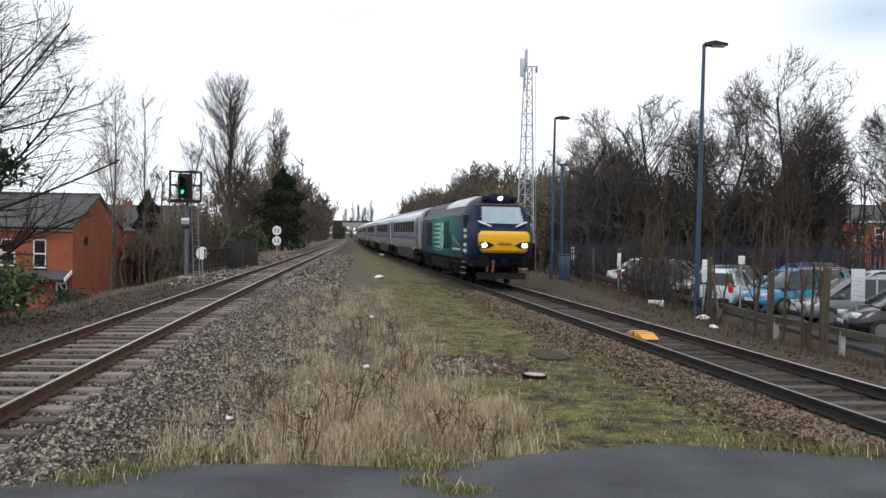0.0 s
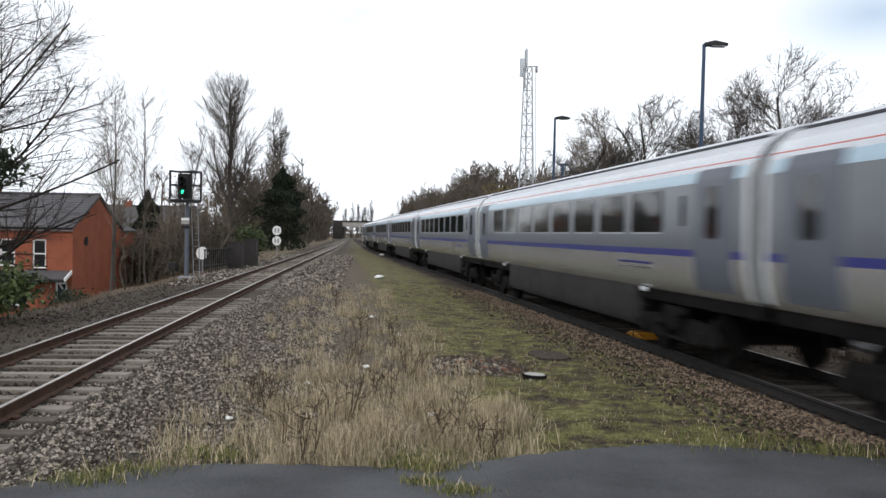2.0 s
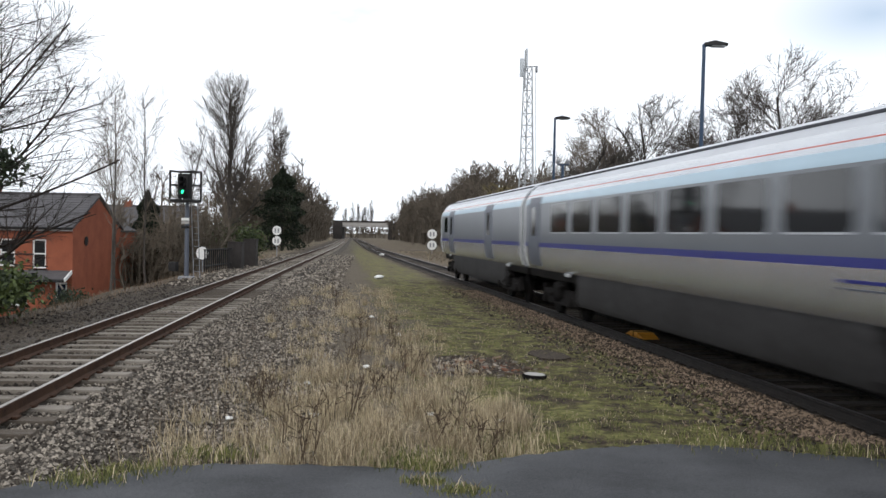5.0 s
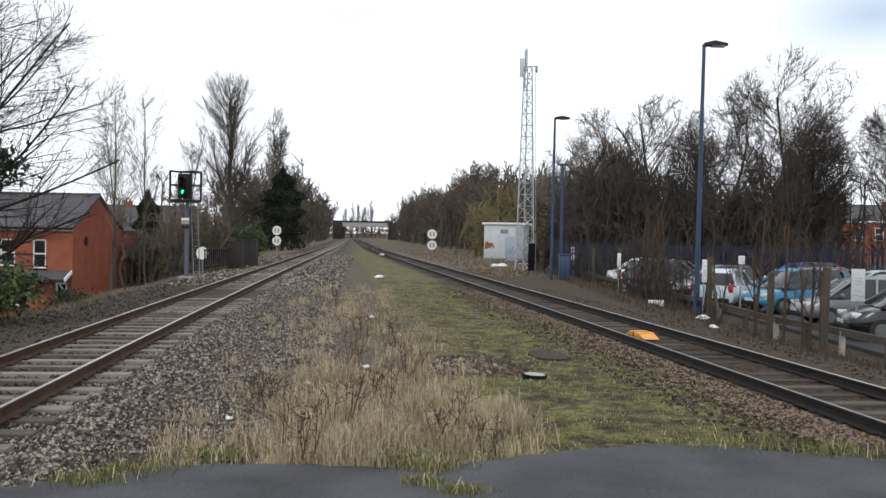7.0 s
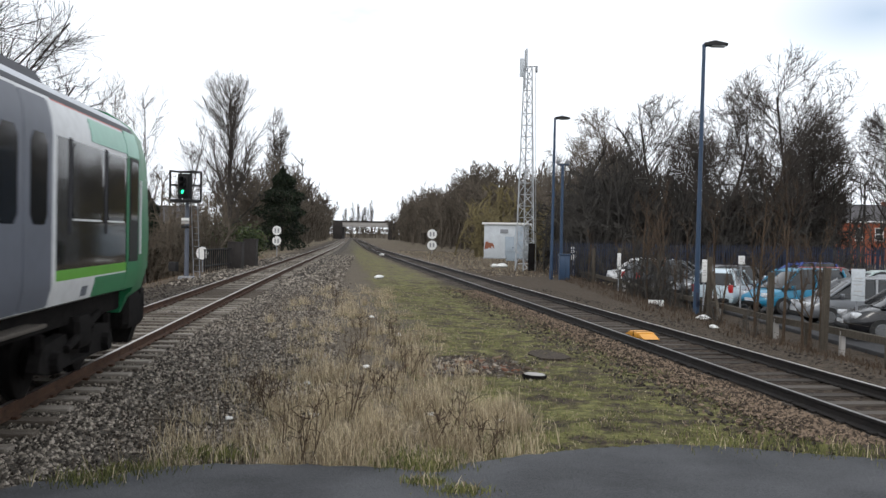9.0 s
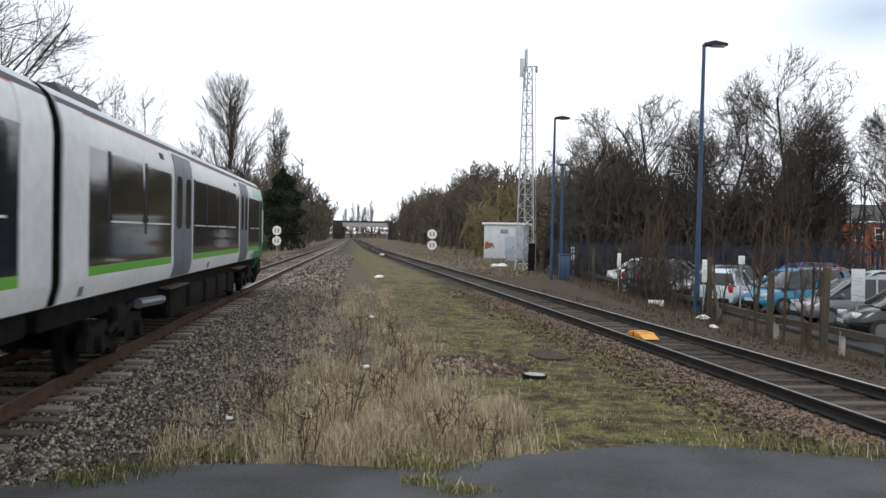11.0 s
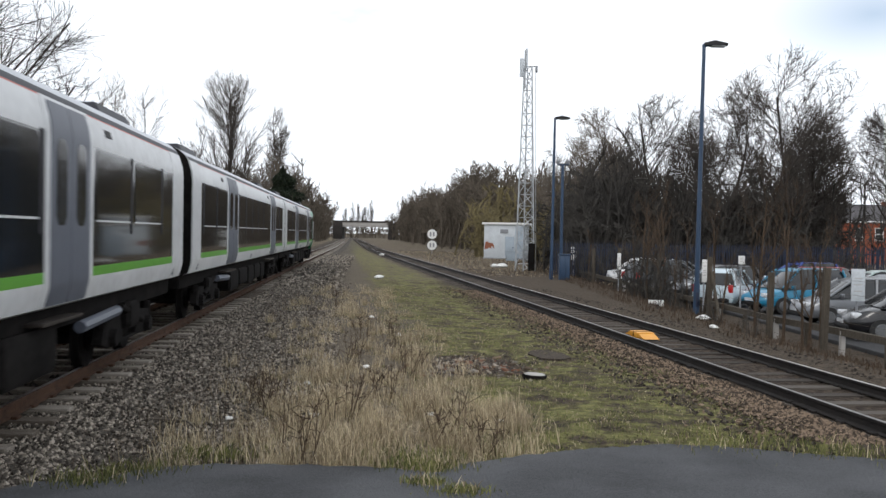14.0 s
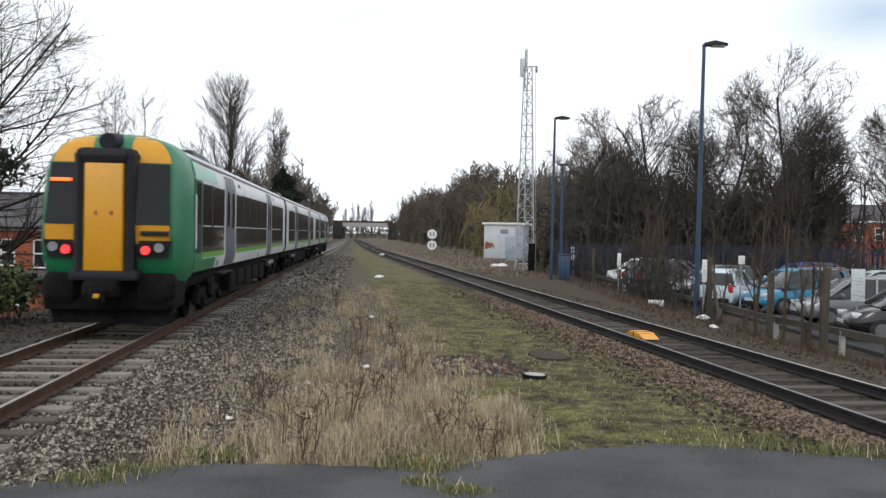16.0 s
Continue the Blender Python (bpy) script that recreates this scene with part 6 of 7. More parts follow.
scatter("back_woods", WOOD, row(26, 103, lambda r, t: (-70 + 44 * t, 95 + r.uniform(0, 60), r.uniform(5, 8))), "thicket", "distant bare trees behind the houses")
scatter("back_woods", WOOD, row(26, 104, lambda r, t: (62 + 60 * t, 90 + r.uniform(0, 60), r.uniform(6, 9))), "thicket", "distant bare trees behind the car park")

CAR_PARK_TREES = (
    ("pale bare rounded tree behind the car park", 111, 12.6, 76, 13.4, 3.0, "bark_pale"),
    ("bare tree with a rounded crown behind the car park", 112, 14.5, 62, 12.3, 3.0, "bark"),
    ("large bare tree with a wide rounded crown", 113, 21.3, 57, 14.2, 5.0, "bark"),
    ("bare tree at the edge of the car park", 115, 28.3, 58, 11.6, 3.0, "bark"),
    ("bare tree half hidden behind a larger one", 114, 17.2, 63, 11.2, 2.7, "bark"),
    ("bare tree leaning over the undergrowth", 117, 24.6, 62, 10.8, 2.6, "bark"),
)
for i, (lab, sd, x, y, h, w, m) in enumerate(CAR_PARK_TREES):
    crown_tree("bare_tree", lab, at_ground(x, y, 50 * i), arc_tree(sd, h, (h * 0.62, w, h * 0.40), 0.2, ASH, 0.0125, 0.16), m, "bark_dark" if m == "bark" else "bark", "trees behind the car park")
crown_tree("bare_tree", "bare tree rising over the distant belt of woods", at_ground(5.2, 160, 30), arc_tree(116, 15.0, (9.6, 5.4, 5.6), 0.3, ASH, 0.03), "thicket", "thicket")
TREES = [o for o in bpy.data.objects if o.get("group") == "trees behind the car park"]
for k, (i, x, y, rz, sc) in enumerate(((4, 23.8, 60, 40, 1.0), (1, 17.6, 59, 210, 0.94), (0, 10.6, 80, 130, 0.86), (1, 11.6, 66, 300, 0.78), (3, 26.5, 66, 10, 0.92), (5, 18.4, 68, 60, 1.0))):
    copy_thing(TREES[i], at_ground(x, y, rz, sc))
for i, (x, y, h) in enumerate(((8.9, 24.2, 4.4), (8.6, 25.5, 3.4), (8.4, 35.0, 5.0), (8.1, 38.0, 5.2), (9.0, 22.8, 3.0))):
    tree("sapling", "thin bare sapling growing through the fence", 120 + i, h, 0.055, 3, dict(SLENDER, rmin=0.007, kids=2), "weed", at_ground(x, y, 70 * i), "weed", 0.6, "sapling", "saplings by the fence")


SAPS = [o for o in bpy.data.objects if o.get("group") == "saplings by the fence"]
rs = random.Random(77)
for i in range(16):
    y = (22.3, 23.4, 24.9, 26.4, 27.5, 31, 33.5, 34.4, 35.6, 36.7, 37.6, 39.0, 40.2, 41.5, 46, 53)[i]
    copy_thing(SAPS[i % 5], at_ground(8.7 + rs.uniform(-0.5, 0.6), y, rs.uniform(0, 360), rs.uniform(0.7, 1.05)))


def dead_weeds():
    """Tall brown seed-head stalks that stand out of the dry grass."""
    rng = random.Random(6)
    for x, y, h in ((-1.35, 9.2, 0.75), (-1.15, 11.2, 0.6), (-2.1, 11.6, 0.5), (-2.45, 12.4, 0.55), (0.05, 10.0, 0.5), (-1.5, 15.5, 0.7), (-0.5, 15.0, 0.55), (-3.1, 28.0, 1.0), (0.55, 9.6, 0.4), (-0.75, 12.6, 0.5), (-1.0, 18.5, 0.7), (-1.6, 20.0, 0.6)):
        segs = []
        for i in range(9):
            b = Vector((rng.gauss(0, 0.1), rng.gauss(0, 0.1), 0))
            t = b + Vector((rng.gauss(0, 0.12), rng.gauss(0, 0.12), h * rng.uniform(0.6, 1)))
            segs.append((tuple(b), tuple(t), 0.006, 0.003))
            for k in range(5):
                p = b.lerp(t, rng.uniform(0.4, 1))
                segs.append((tuple(p), tuple(p + Vector((rng.gauss(0, 0.07), rng.gauss(0, 0.07), rng.uniform(0.02, 0.12)))), 0.004, 0.005))
        v, f = cones(segs, 3)
        ob = stuff_mesh("dead_weed", v, f, "weed", "brown dead weed stalks standing in dry grass", "weed", "")
        ob.matrix_basis = pose(x, y, ground_z(x, y))


dead_weeds()


# ---- houses ----
def window_unit(parent, x0, x1, z0, z1, y):
    """White sash window in a wall that faces -y."""
    w = part("window", MB().box(x0, y + 0.02, z0, x1, y + 0.06, z1), "glass", parent, "dark glazed sash window")
    t = 0.09
    for a in ((x0, z0, x0 + t, z1), (x1 - t, z0, x1, z1), (x0 + t, z1 - t, x1 - t, z1), (x0 + t, z0, x1 - t, z0 + t), (x0 + t, (z0 + z1) / 2 - 0.04, x1 - t, (z0 + z1) / 2 + 0.04)):
        part("frame", MB().box(a[0], y - 0.03, a[1], a[2], y + 0.03, a[3], 0.01), "upvc", w)
    part("sill", MB().box(x0 - 0.12, y - 0.1, z0 - 0.12, x1 + 0.12, y + 0.02, z0, 0.015), "upvc", w)
    part("lintel", MB().box(x0 - 0.1, y - 0.02, z1, x1 + 0.1, y + 0.02, z1 + 0.2, 0.01), "brick", w)


def wall_with_holes(x0, x1, z0, z1, y, holes, t=0.25):
    """A wall facing -y, as boxes round its openings."""
    out = []
    xs = sorted({x0, x1} | {h[0] for h in holes} | {h[1] for h in holes})
    for a, b in zip(xs, xs[1:]):
        cuts = sorted([(h[2], h[3]) for h in holes if h[0] <= a and b <= h[1]])
        z = z0
        for c, d in cuts:
            out.append(MB().box(a, y, z, b, y + t, c))
            z = d
        out.append(MB().box(a, y, z, b, y + t, z1))
    return out


def house(label, m, seed=0):
    """Two-storey end of a brick terrace: x 0 is the gable corner, the front faces -y."""
    root = thing("brick_house", label, "house", m)
    L, D, E, R = -13.0, 8.0, 5.15, 7.1
    holes = [(-2.35, -1.55, 2.75, 4.45), (-4.25, -3.35, 2.85, 4.45), (-0.98, -0.3, 0.0, 1.95), (-3.9, -2.6, 0.55, 1.95), (-8.3, -7.3, 2.8, 4.4), (-10.5, -9.6, 2.8, 4.4)]
    for piece in wall_with_holes(L, 0, -0.4, E, 0, holes):
        part("wall_panel", piece, "brick", root)
    part("back_wall", MB().box(L, D - 0.25, -0.4, 0, D, E), "brick", root)
    gable = [(0.25, -0.4), (D - 0.25, -0.4), (D - 0.25, E), (D / 2, R - 0.1), (0.25, E)]
    part("gable_wall", MB().prism(gable, "x", -0.25, 0.003), "brick", root)
    part("gable_wall", MB().prism(gable, "x", L, L + 0.25), "brick", root)
    for (y0, y1) in ((-0.3, D / 2), (D + 0.3, D / 2)):
        z0 = E - 0.12
        v = [(L - 0.1, y0, z0), (0.12, y0, z0), (0.12, y1, R), (L - 0.1, y1, R)]
        v += [(a, b, c + 0.14) for a, b, c in v]
        roof = part("roof", MB().add(v, [(0, 1, 2, 3), (7, 6, 5, 4), (0, 4, 5, 1), (1, 5, 6, 2), (2, 6, 7, 3), (3, 7, 4, 0)]), "slate", root, "grey slate roof slope", sharp=0)
        n = 13
        for i in range(n):
            t = (i + 0.5) / n
            yy, zz = y0 + (y1 - y0) * t, z0 + 0.14 + (R - z0) * t
            part("slate_course", MB().box(L - 0.1, min(yy, yy + 0.02), zz - 0.012, 0.12, max(yy, yy + 0.02), zz + 0.02), "slate", roof)
    part("ridge", MB().box(L - 0.1, D / 2 - 0.12, R + 0.08, 0.12, D / 2 + 0.12, R + 0.22, 0.05), "slate", root)
    part("gutter", MB().cyl((L, -0.33, E - 0.05), (0.1, -0.33, E - 0.05), 0.07, n=8), "upvc" if seed else "black", root)
    part("fascia", MB().box(L, -0.2, E - 0.22, 0.05, -0.14, E - 0.02), "white" if seed else "bridge", root)
    window_unit(root, -2.35, -1.55, 2.75, 4.45, 0.1)
    window_unit(root, -4.25, -3.35, 2.85, 4.45, 0.1)
    window_unit(root, -3.9, -2.6, 0.55, 1.95, 0.1)
    window_unit(root, -8.3, -7.3, 2.8, 4.4, 0.1)
    window_unit(root, -10.5, -9.6, 2.8, 4.4, 0.1)
    d = part("door", MB().box(-0.88, 0.1, 0.0, -0.4, 0.15, 1.9, 0.01), "navy", root, "dark blue front door")
    for a in ((-0.98, 0, -0.88, 1.95), (-0.4, 0, -0.3, 1.95), (-0.88, 1.85, -0.4, 1.95)):
        part("door_frame", MB().box(a[0], 0.02, a[1], a[2], 0.18, a[3], 0.01), "upvc", d)
    # lean-to canopy along the front
    v = [(-5.6, -1.0, 2.12), (-0.05, -1.0, 2.12), (-0.05, 0.0, 2.55), (-5.6, 0.0, 2.55)]
    v += [(a, b, c + 0.1) for a, b, c in v]
    part("porch_canopy", MB().add(v, [(0, 1, 2, 3), (7, 6, 5, 4), (0, 4, 5, 1), (1, 5, 6, 2), (2, 6, 7, 3), (3, 7, 4, 0)]), "slate", root, "dark slate porch canopy", sharp=0)
    part("canopy_trim", MB().prism([(-1.03, 2.02), (-1.03, 2.24), (0.0, 2.68), (0.0, 2.46)], "x", -0.08, 0.0), "upvc", root)
    part("canopy_fascia", MB().box(-5.6, -1.03, 2.02, -0.05, -0.98, 2.14), "black", root)
    for x in (-0.5, -3.2):
        part("bracket", MB().cyl((x, 0, 1.5), (x, -0.9, 2.1), 0.05, n=6), "upvc", root)
    part("vent_plate", MB().cyl((0.0, 2.0, 4.35), (0.05, 2.0, 4.35), 0.28, n=14), "black", root, "dark round vent on the gable")
    # lower rear wing
    part("rear_wing", MB().box(-4.6, D, -0.4, 0.02, D + 4.8, 4.9, 0.02), "brick", root)
    v = [(-4.7, D, 6.2), (-4.7, D + 4.9, 6.2), (0.1, D + 4.9, 4.9), (0.1, D, 4.9)]
    v += [(a, b, c + 0.12) for a, b, c in v]
    part("wing_roof", MB().add(v, [(0, 1, 2, 3), (7, 6, 5, 4), (0, 4, 5, 1), (1, 5, 6, 2), (2, 6, 7, 3), (3, 7, 4, 0)]), "slate", root, sharp=0)
    for x in (-6.5, -12.4):
        c = part("chimney", MB().box(x - 0.35, D / 2 - 0.3, R - 0.3, x + 0.35, D / 2 + 0.3, R + 0.55, 0.03), "brick", root)
        for k in (-0.2, 0.2):
            part("chimney_pot", MB().cyl((x + k, D / 2, R + 0.55), (x + k, D / 2, R + 0.8), 0.11, 0.09, 10), "brick", c)
    return root


house("red brick end-of-terrace house with slate roof and white windows", pose(-21.5, 54.0, -3.15))
house("distant red brick terrace house behind bare trees", pose(-24.0, 86.0, -3.0, 0, 0, 0), 1)
house("distant red brick terrace house farther up the street", pose(-34.0, 84.0, -2.7, 0, 0, 0), 1)
house("distant red brick house beyond the car park trees", pose(60.0, 110.0, -0.7, 0, 0, -14), 1)


# ---- lineside things ----
def signal():
    x, y = -12.12, 44.0
    g = ground_z(x, y)
    root = thing("railway_signal", "colour light railway signal showing green on a grey mast", "railway signal", pose(x, y, g, 0, 0, -12))
    b = -g
    part("base", MB().box(-0.3, -0.3, -0.2, 0.3, 0.3, 0.08, 0.03), "grey", root)
    part("mast", MB().cyl((0, 0, 0), (0, 0, b + 4.1), 0.11, 0.095, 14), "door_grey", root)
    part("backboard", MB().box(-0.36, -0.3, b + 3.45, 0.36, -0.26, b + 4.62, 0.02), "black", root)
    h = part("lamp_head", MB().box(-0.28, -0.42, b + 3.5, 0.28, -0.28, b + 4.55, 0.04), "black", root)
    for k, z in enumerate((3.76, 4.05, 4.34)):
        part("hood", MB().cyl((0, -0.42, b + z), (0, -0.62, b + z + 0.01), 0.13, 0.13, 14, caps=False), "black", h)
        part("lens", MB().cyl((0, -0.41, b + z), (0, -0.44, b + z), 0.105, n=16), "green_light" if k == 0 else "louvre", h, "lit green lens" if k == 0 else "dark unlit lens")
    part("platform", MB().box(-0.66, -0.5, b + 3.28, 0.44, 0.55, b + 3.42, 0.01), "black", root, "dark maintenance platform")
    for px, py in ((-0.64, -0.48), (0.42, -0.48), (-0.64, 0.53), (0.42, 0.53)):
        part("cage_post", MB().cyl((px, py, b + 3.38), (px, py, b + 4.72), 0.055, n=6), "black", root)
    for z in (4.05, 4.7):
        part("cage_rail", MB().box(-0.66, 0.51, b + z, 0.44, 0.57, b + z + 0.08).box(-0.68, -0.5, b + z, -0.60, 0.55, b + z + 0.08).box(0.38, -0.5, b + z, 0.46, 0.55, b + z + 0.08), "black", root)
    part("cage_top", MB().box(-0.66, -0.5, b + 4.7, 0.44, -0.46, b + 4.74), "black", root)
    for k, (z, m) in enumerate(((2.42, "white"), (2.26, "bridge"), (2.06, "black"))):
        part("identity_plate", MB().box(-0.2, -0.2, b + z, 0.2, -0.16, b + z + 0.13, 0.01), m, root)
    for s in (-1, 1):
        part("ladder_rail", MB().cyl((0.38 + s * 0.16, 0.3, 0), (0.2 + s * 0.16, 0.3, b + 3.4), 0.02, n=6), "grey", root)
    for k in range(11):
        z = 0.3 + k * 0.3
        part("rung", MB().cyl((0.2, 0.3, z), (0.5, 0.3, z), 0.012, n=5), "grey", root)
    part("junction_box", MB().box(-0.85, -0.2, 0.3, -0.45, 0.1, 0.75, 0.03), "skirt", root)


signal()


def disc_sign(name, label, x, y, z, r, post=True, bars=1, discs=1, gap=0.0, turn=0):
    g = ground_z(x, y)
    root = thing(name, label, "sign", pose(x, y, g, 0, 0, turn))
    if post:
        part("post", MB().cyl((0, 0.04, -0.1), (0, 0.04, z - g + (gap if discs > 1 else 0)), 0.04, n=8), "grey", root)
    for k in range(discs):
        zz = z - g + k * gap
        part("rim", MB().cyl((0, 0.0, zz), (0, 0.03, zz), r, n=24), "black", root)
        d = part("disc", MB().cyl((0, -0.02, zz), (0, 0.01, zz), r * 0.9, n=24), "white", root)
        for b in range(bars):
            o = (b - (bars - 1) / 2) * r * 0.6
            part("figure_bar", MB().box(o - r * 0.16, -0.03, zz - r * 0.4, o + r * 0.16, -0.015, zz + r * 0.4), "grey", d)


disc_sign("speed_sign", "pair of round white speed signs on a post", -15.2, 85.0, 1.14, 0.47, True, 2, 2, 0.94, -8)
disc_sign("speed_sign", "pair of round white signs with dark bars", -1.25, 105.0, 0.75, 0.60, True, 2, 2, 1.25, 0)
disc_sign("lineside_sign", "oval white lineside sign on a short post", -13.45, 52.0, 0.70, 0.40, True, 0, 1, 0, -10)


def railing():
    root = thing("lineside_railing", "dark metal railing on the bridge parapet", "railing", pose(-13.0, 50.8, ground_z(-13.0, 50.8) + 0.1, 0, 0, -2))
    for k in range(16):
        part("bar", MB().box(-0.03, k * 0.42 - 0.03, -0.3, 0.03, k * 0.42 + 0.03, 1.15), "black", root)
    for z in (0.2, 1.1):
        part("rail", MB().box(-0.04, -0.1, z, 0.04, 6.5, z + 0.07, 0.01), "black", root)


railing()


def cabinet(x, y, w, d, h, m, label, turn=0):
    root = thing("equipment_cabinet", label, "cabinet", pose(x, y, ground_z(x, y) - 0.05, 0, 0, turn))
    part("body", MB().box(-w / 2, -d / 2, 0, w / 2, d / 2, h, 0.03), m, root)
    part("lid", MB().box(-w / 2 - 0.05, -d / 2 - 0.05, h, w / 2 + 0.05, d / 2 + 0.05, h + 0.07, 0.02), "bridge_dark" if m == "bridge_dark" else m, root)
    for s in (-1, 1):
        part("door", MB().box(s * w / 4 - w / 4 + 0.03, -d / 2 - 0.02, 0.08, s * w / 4 + w / 4 - 0.03, -d / 2 + 0.01, h - 0.06, 0.01), m, root)
    return root


cabinet(-12.6, 56.6, 0.85, 0.8, 1.6, "bridge_dark", "dark rusty brick-like equipment cabinet beside the track")
cabinet(-12.6, 61.0, 0.8, 0.8, 1.75, "bridge_dark", "dark equipment cabinet behind another one")
cabinet(6.45, 49.4, 0.55, 0.45, 1.35, "blue_post", "dark blue cabinet at the foot of a camera post")


def lamp_post(x, y, top, label, turn=0, lean=0.0):
    z = -0.75
    root = thing("street_lamp", label, "street lamp", pose(x, y, z, 0, lean, turn), group="blue lamp posts")
    h = top - z
    part("post", MB().cyl((0, 0, -0.1), (0, 0, 1.2), 0.11, 0.11, 14).cyl((0, 0, 1.2), (0, 0, h), 0.085, 0.06, 14), "blue_post", root)
    part("arm", MB().cyl((0, 0, h - 0.05), (0.35, 0, h + 0.03), 0.045, n=8), "blue_post", root)
    part("lantern", MB().loft([[(0.0, -0.08, h - 0.03), (0.0, 0.08, h - 0.03), (0.0, 0.06, h + 0.06), (0.0, -0.06, h + 0.06)], [(0.35, -0.2, h - 0.04), (0.35, 0.2, h - 0.04), (0.35, 0.12, h + 0.14), (0.35, -0.12, h + 0.14)], [(0.8, -0.12, h - 0.02), (0.8, 0.12, h - 0.02), (0.8, 0.07, h + 0.06), (0.8, -0.07, h + 0.06)]]), "black", root, "dark flat lantern")
    part("bowl", MB().box(0.25, -0.13, h - 0.07, 0.72, 0.13, h - 0.035, 0.015), "clear_lens", root)
    part("access_door", MB().box(-0.05, -0.118, 0.4, 0.05, -0.105, 0.9, 0.004), "blue_fence", root)


lamp_post(8.72, 31.9, 8.62, "tall blue lamp post with a flat lantern by the fence", 0, 0.5)
lamp_post(5.78, 49.5, 8.25, "tall blue lamp post with a flat dark lantern", 0, 0.3)


def camera_post():
    x, y = 6.35, 50.0
    root = thing("camera_post", "dark blue steel post with small cameras on top", "post", pose(x, y, -0.7))
    part("post", MB().cyl((0, 0, -0.1), (0, 0, 6.55), 0.09, 0.075, 12), "blue_post", root)
    part("cross_arm", MB().box(-0.3, -0.04, 6.5, 0.35, 0.04, 6.58, 0.01), "blue_post", root)
    for s in (-1, 1):
        part("camera_housing", MB().box(s * 0.26 - 0.09, -0.25, 6.58, s * 0.26 + 0.09, 0.15, 6.76, 0.03), "grey", root)


camera_post()


def lattice_mast():
    x, y, g = 5.35, 61.0, -0.6
    root = thing("lattice_mast", "galvanised lattice radio mast with panel antennas", "radio mast", pose(x, y, g))
    H = 13.6
    wide = lambda z: 0.62 - 0.36 * z / H
    legs = [(-1, -0.577), (1, -0.577), (0, 1.155)]
    for lx, ly in legs:
        part("leg", MB().cyl((lx * wide(0), ly * wide(0), 0), (lx * wide(H), ly * wide(H), H), 0.05, 0.04, 8), "galv", root)
    n = 18
    for k in range(n):
        z0, z1 = H * k / n, H * (k + 1) / n
        for i in range(3):
            a, b = legs[i], legs[(i + 1) % 3]
            if k % 2:
                a, b = b, a
            part("brace", MB().cyl((a[0] * wide(z0), a[1] * wide(z0), z0), (b[0] * wide(z1), b[1] * wide(z1), z1), 0.024, n=5), "galv", root)
            part("ring_bar", MB().cyl((a[0] * wide(z1), a[1] * wide(z1), z1), (b[0] * wide(z1), b[1] * wide(z1), z1), 0.02, n=5), "galv", root)
    for s in (-1, 1):
        part("ladder_rail", MB().cyl((0.62 + s * 0.12, -0.2, 0), (0.36 + s * 0.12, -0.1, H), 0.018, n=5), "galv", root)
    part("antenna_pole", MB().cyl((-0.2, -0.1, H - 1.4), (-0.2, -0.1, H + 1.1), 0.05, n=8), "galv", root)
    part("panel_antenna", MB().box(-0.55, -0.25, H - 0.65, -0.28, -0.08, H + 0.55, 0.04), "hut", root, "pale panel antenna")
    part("panel_antenna", MB().box(-0.16, -0.25, H - 0.1, -0.04, -0.12, H + 1.2, 0.03), "hut", root, "pale panel antenna")
    part("side_arm", MB().cyl((0, 0, H + 0.05), (0.6, -0.1, H + 0.05), 0.04, n=6), "galv", root)
    part("lamp", MB().box(0.5, -0.2, H - 0.35, 0.62, 0, H + 0.08, 0.03), "grey", root)
    part("anti_climb_panel", MB().box(0.2, -0.5, 0.1, 0.62, -0.44, 2.1, 0.01), "under", root, "dark anti-climb guard")


lattice_mast()


def hut():
    root = thing("equipment_hut", "pale grey equipment hut with rust stains", "hut", pose(6.3, 92.0, ground_z(6.3, 92.0), 0, 0, -14))
    part("body", MB().box(-2.0, -1.5, 0, 2.0, 1.5, 3.35, 0.04), "hut", root)
    part("roof", MB().box(-2.2, -1.7, 3.35, 2.2, 1.7, 3.55, 0.04), "white", root)
    part("plinth", MB().box(-2.1, -1.6, -0.3, 2.1, 1.6, 0.12, 0.03), "grey", root)
    d = part("door", MB().box(0.1, -1.54, 0.15, 1.0, -1.49, 2.2, 0.02), "hut_blue", root)
    part("handle", MB().box(0.85, -1.6, 1.05, 0.92, -1.53, 1.2, 0.01), "black", d)
    # Blue-grey panel: the hut's shaded side put into a darker colour.
    part("side_panel", MB().box(1.1, -1.56, 0.1, 1.98, -1.49, 3.2, 0.02), "hut_blue", root)
    part("vent", MB().box(-0.4, -1.53, 2.5, 0.4, -1.49, 2.9, 0.01), "grey", root)
    for k in range(3):
        part("graffiti_patch", MB().prism([(-1.95 + 0.3 * k, 0.9 + 0.2 * k), (-1.55 + 0.3 * k, 1.0), (-1.6 + 0.3 * k, 1.75 - 0.2 * k), (-1.85 + 0.3 * k, 1.6)], "y", -1.508, -1.498), "rust", root, "rust-red graffiti patch")


hut()
cabinet(6.2, 84.0, 1.0, 0.6, 0.9, "hut_blue", "small pale blue-grey cabinet before the hut")


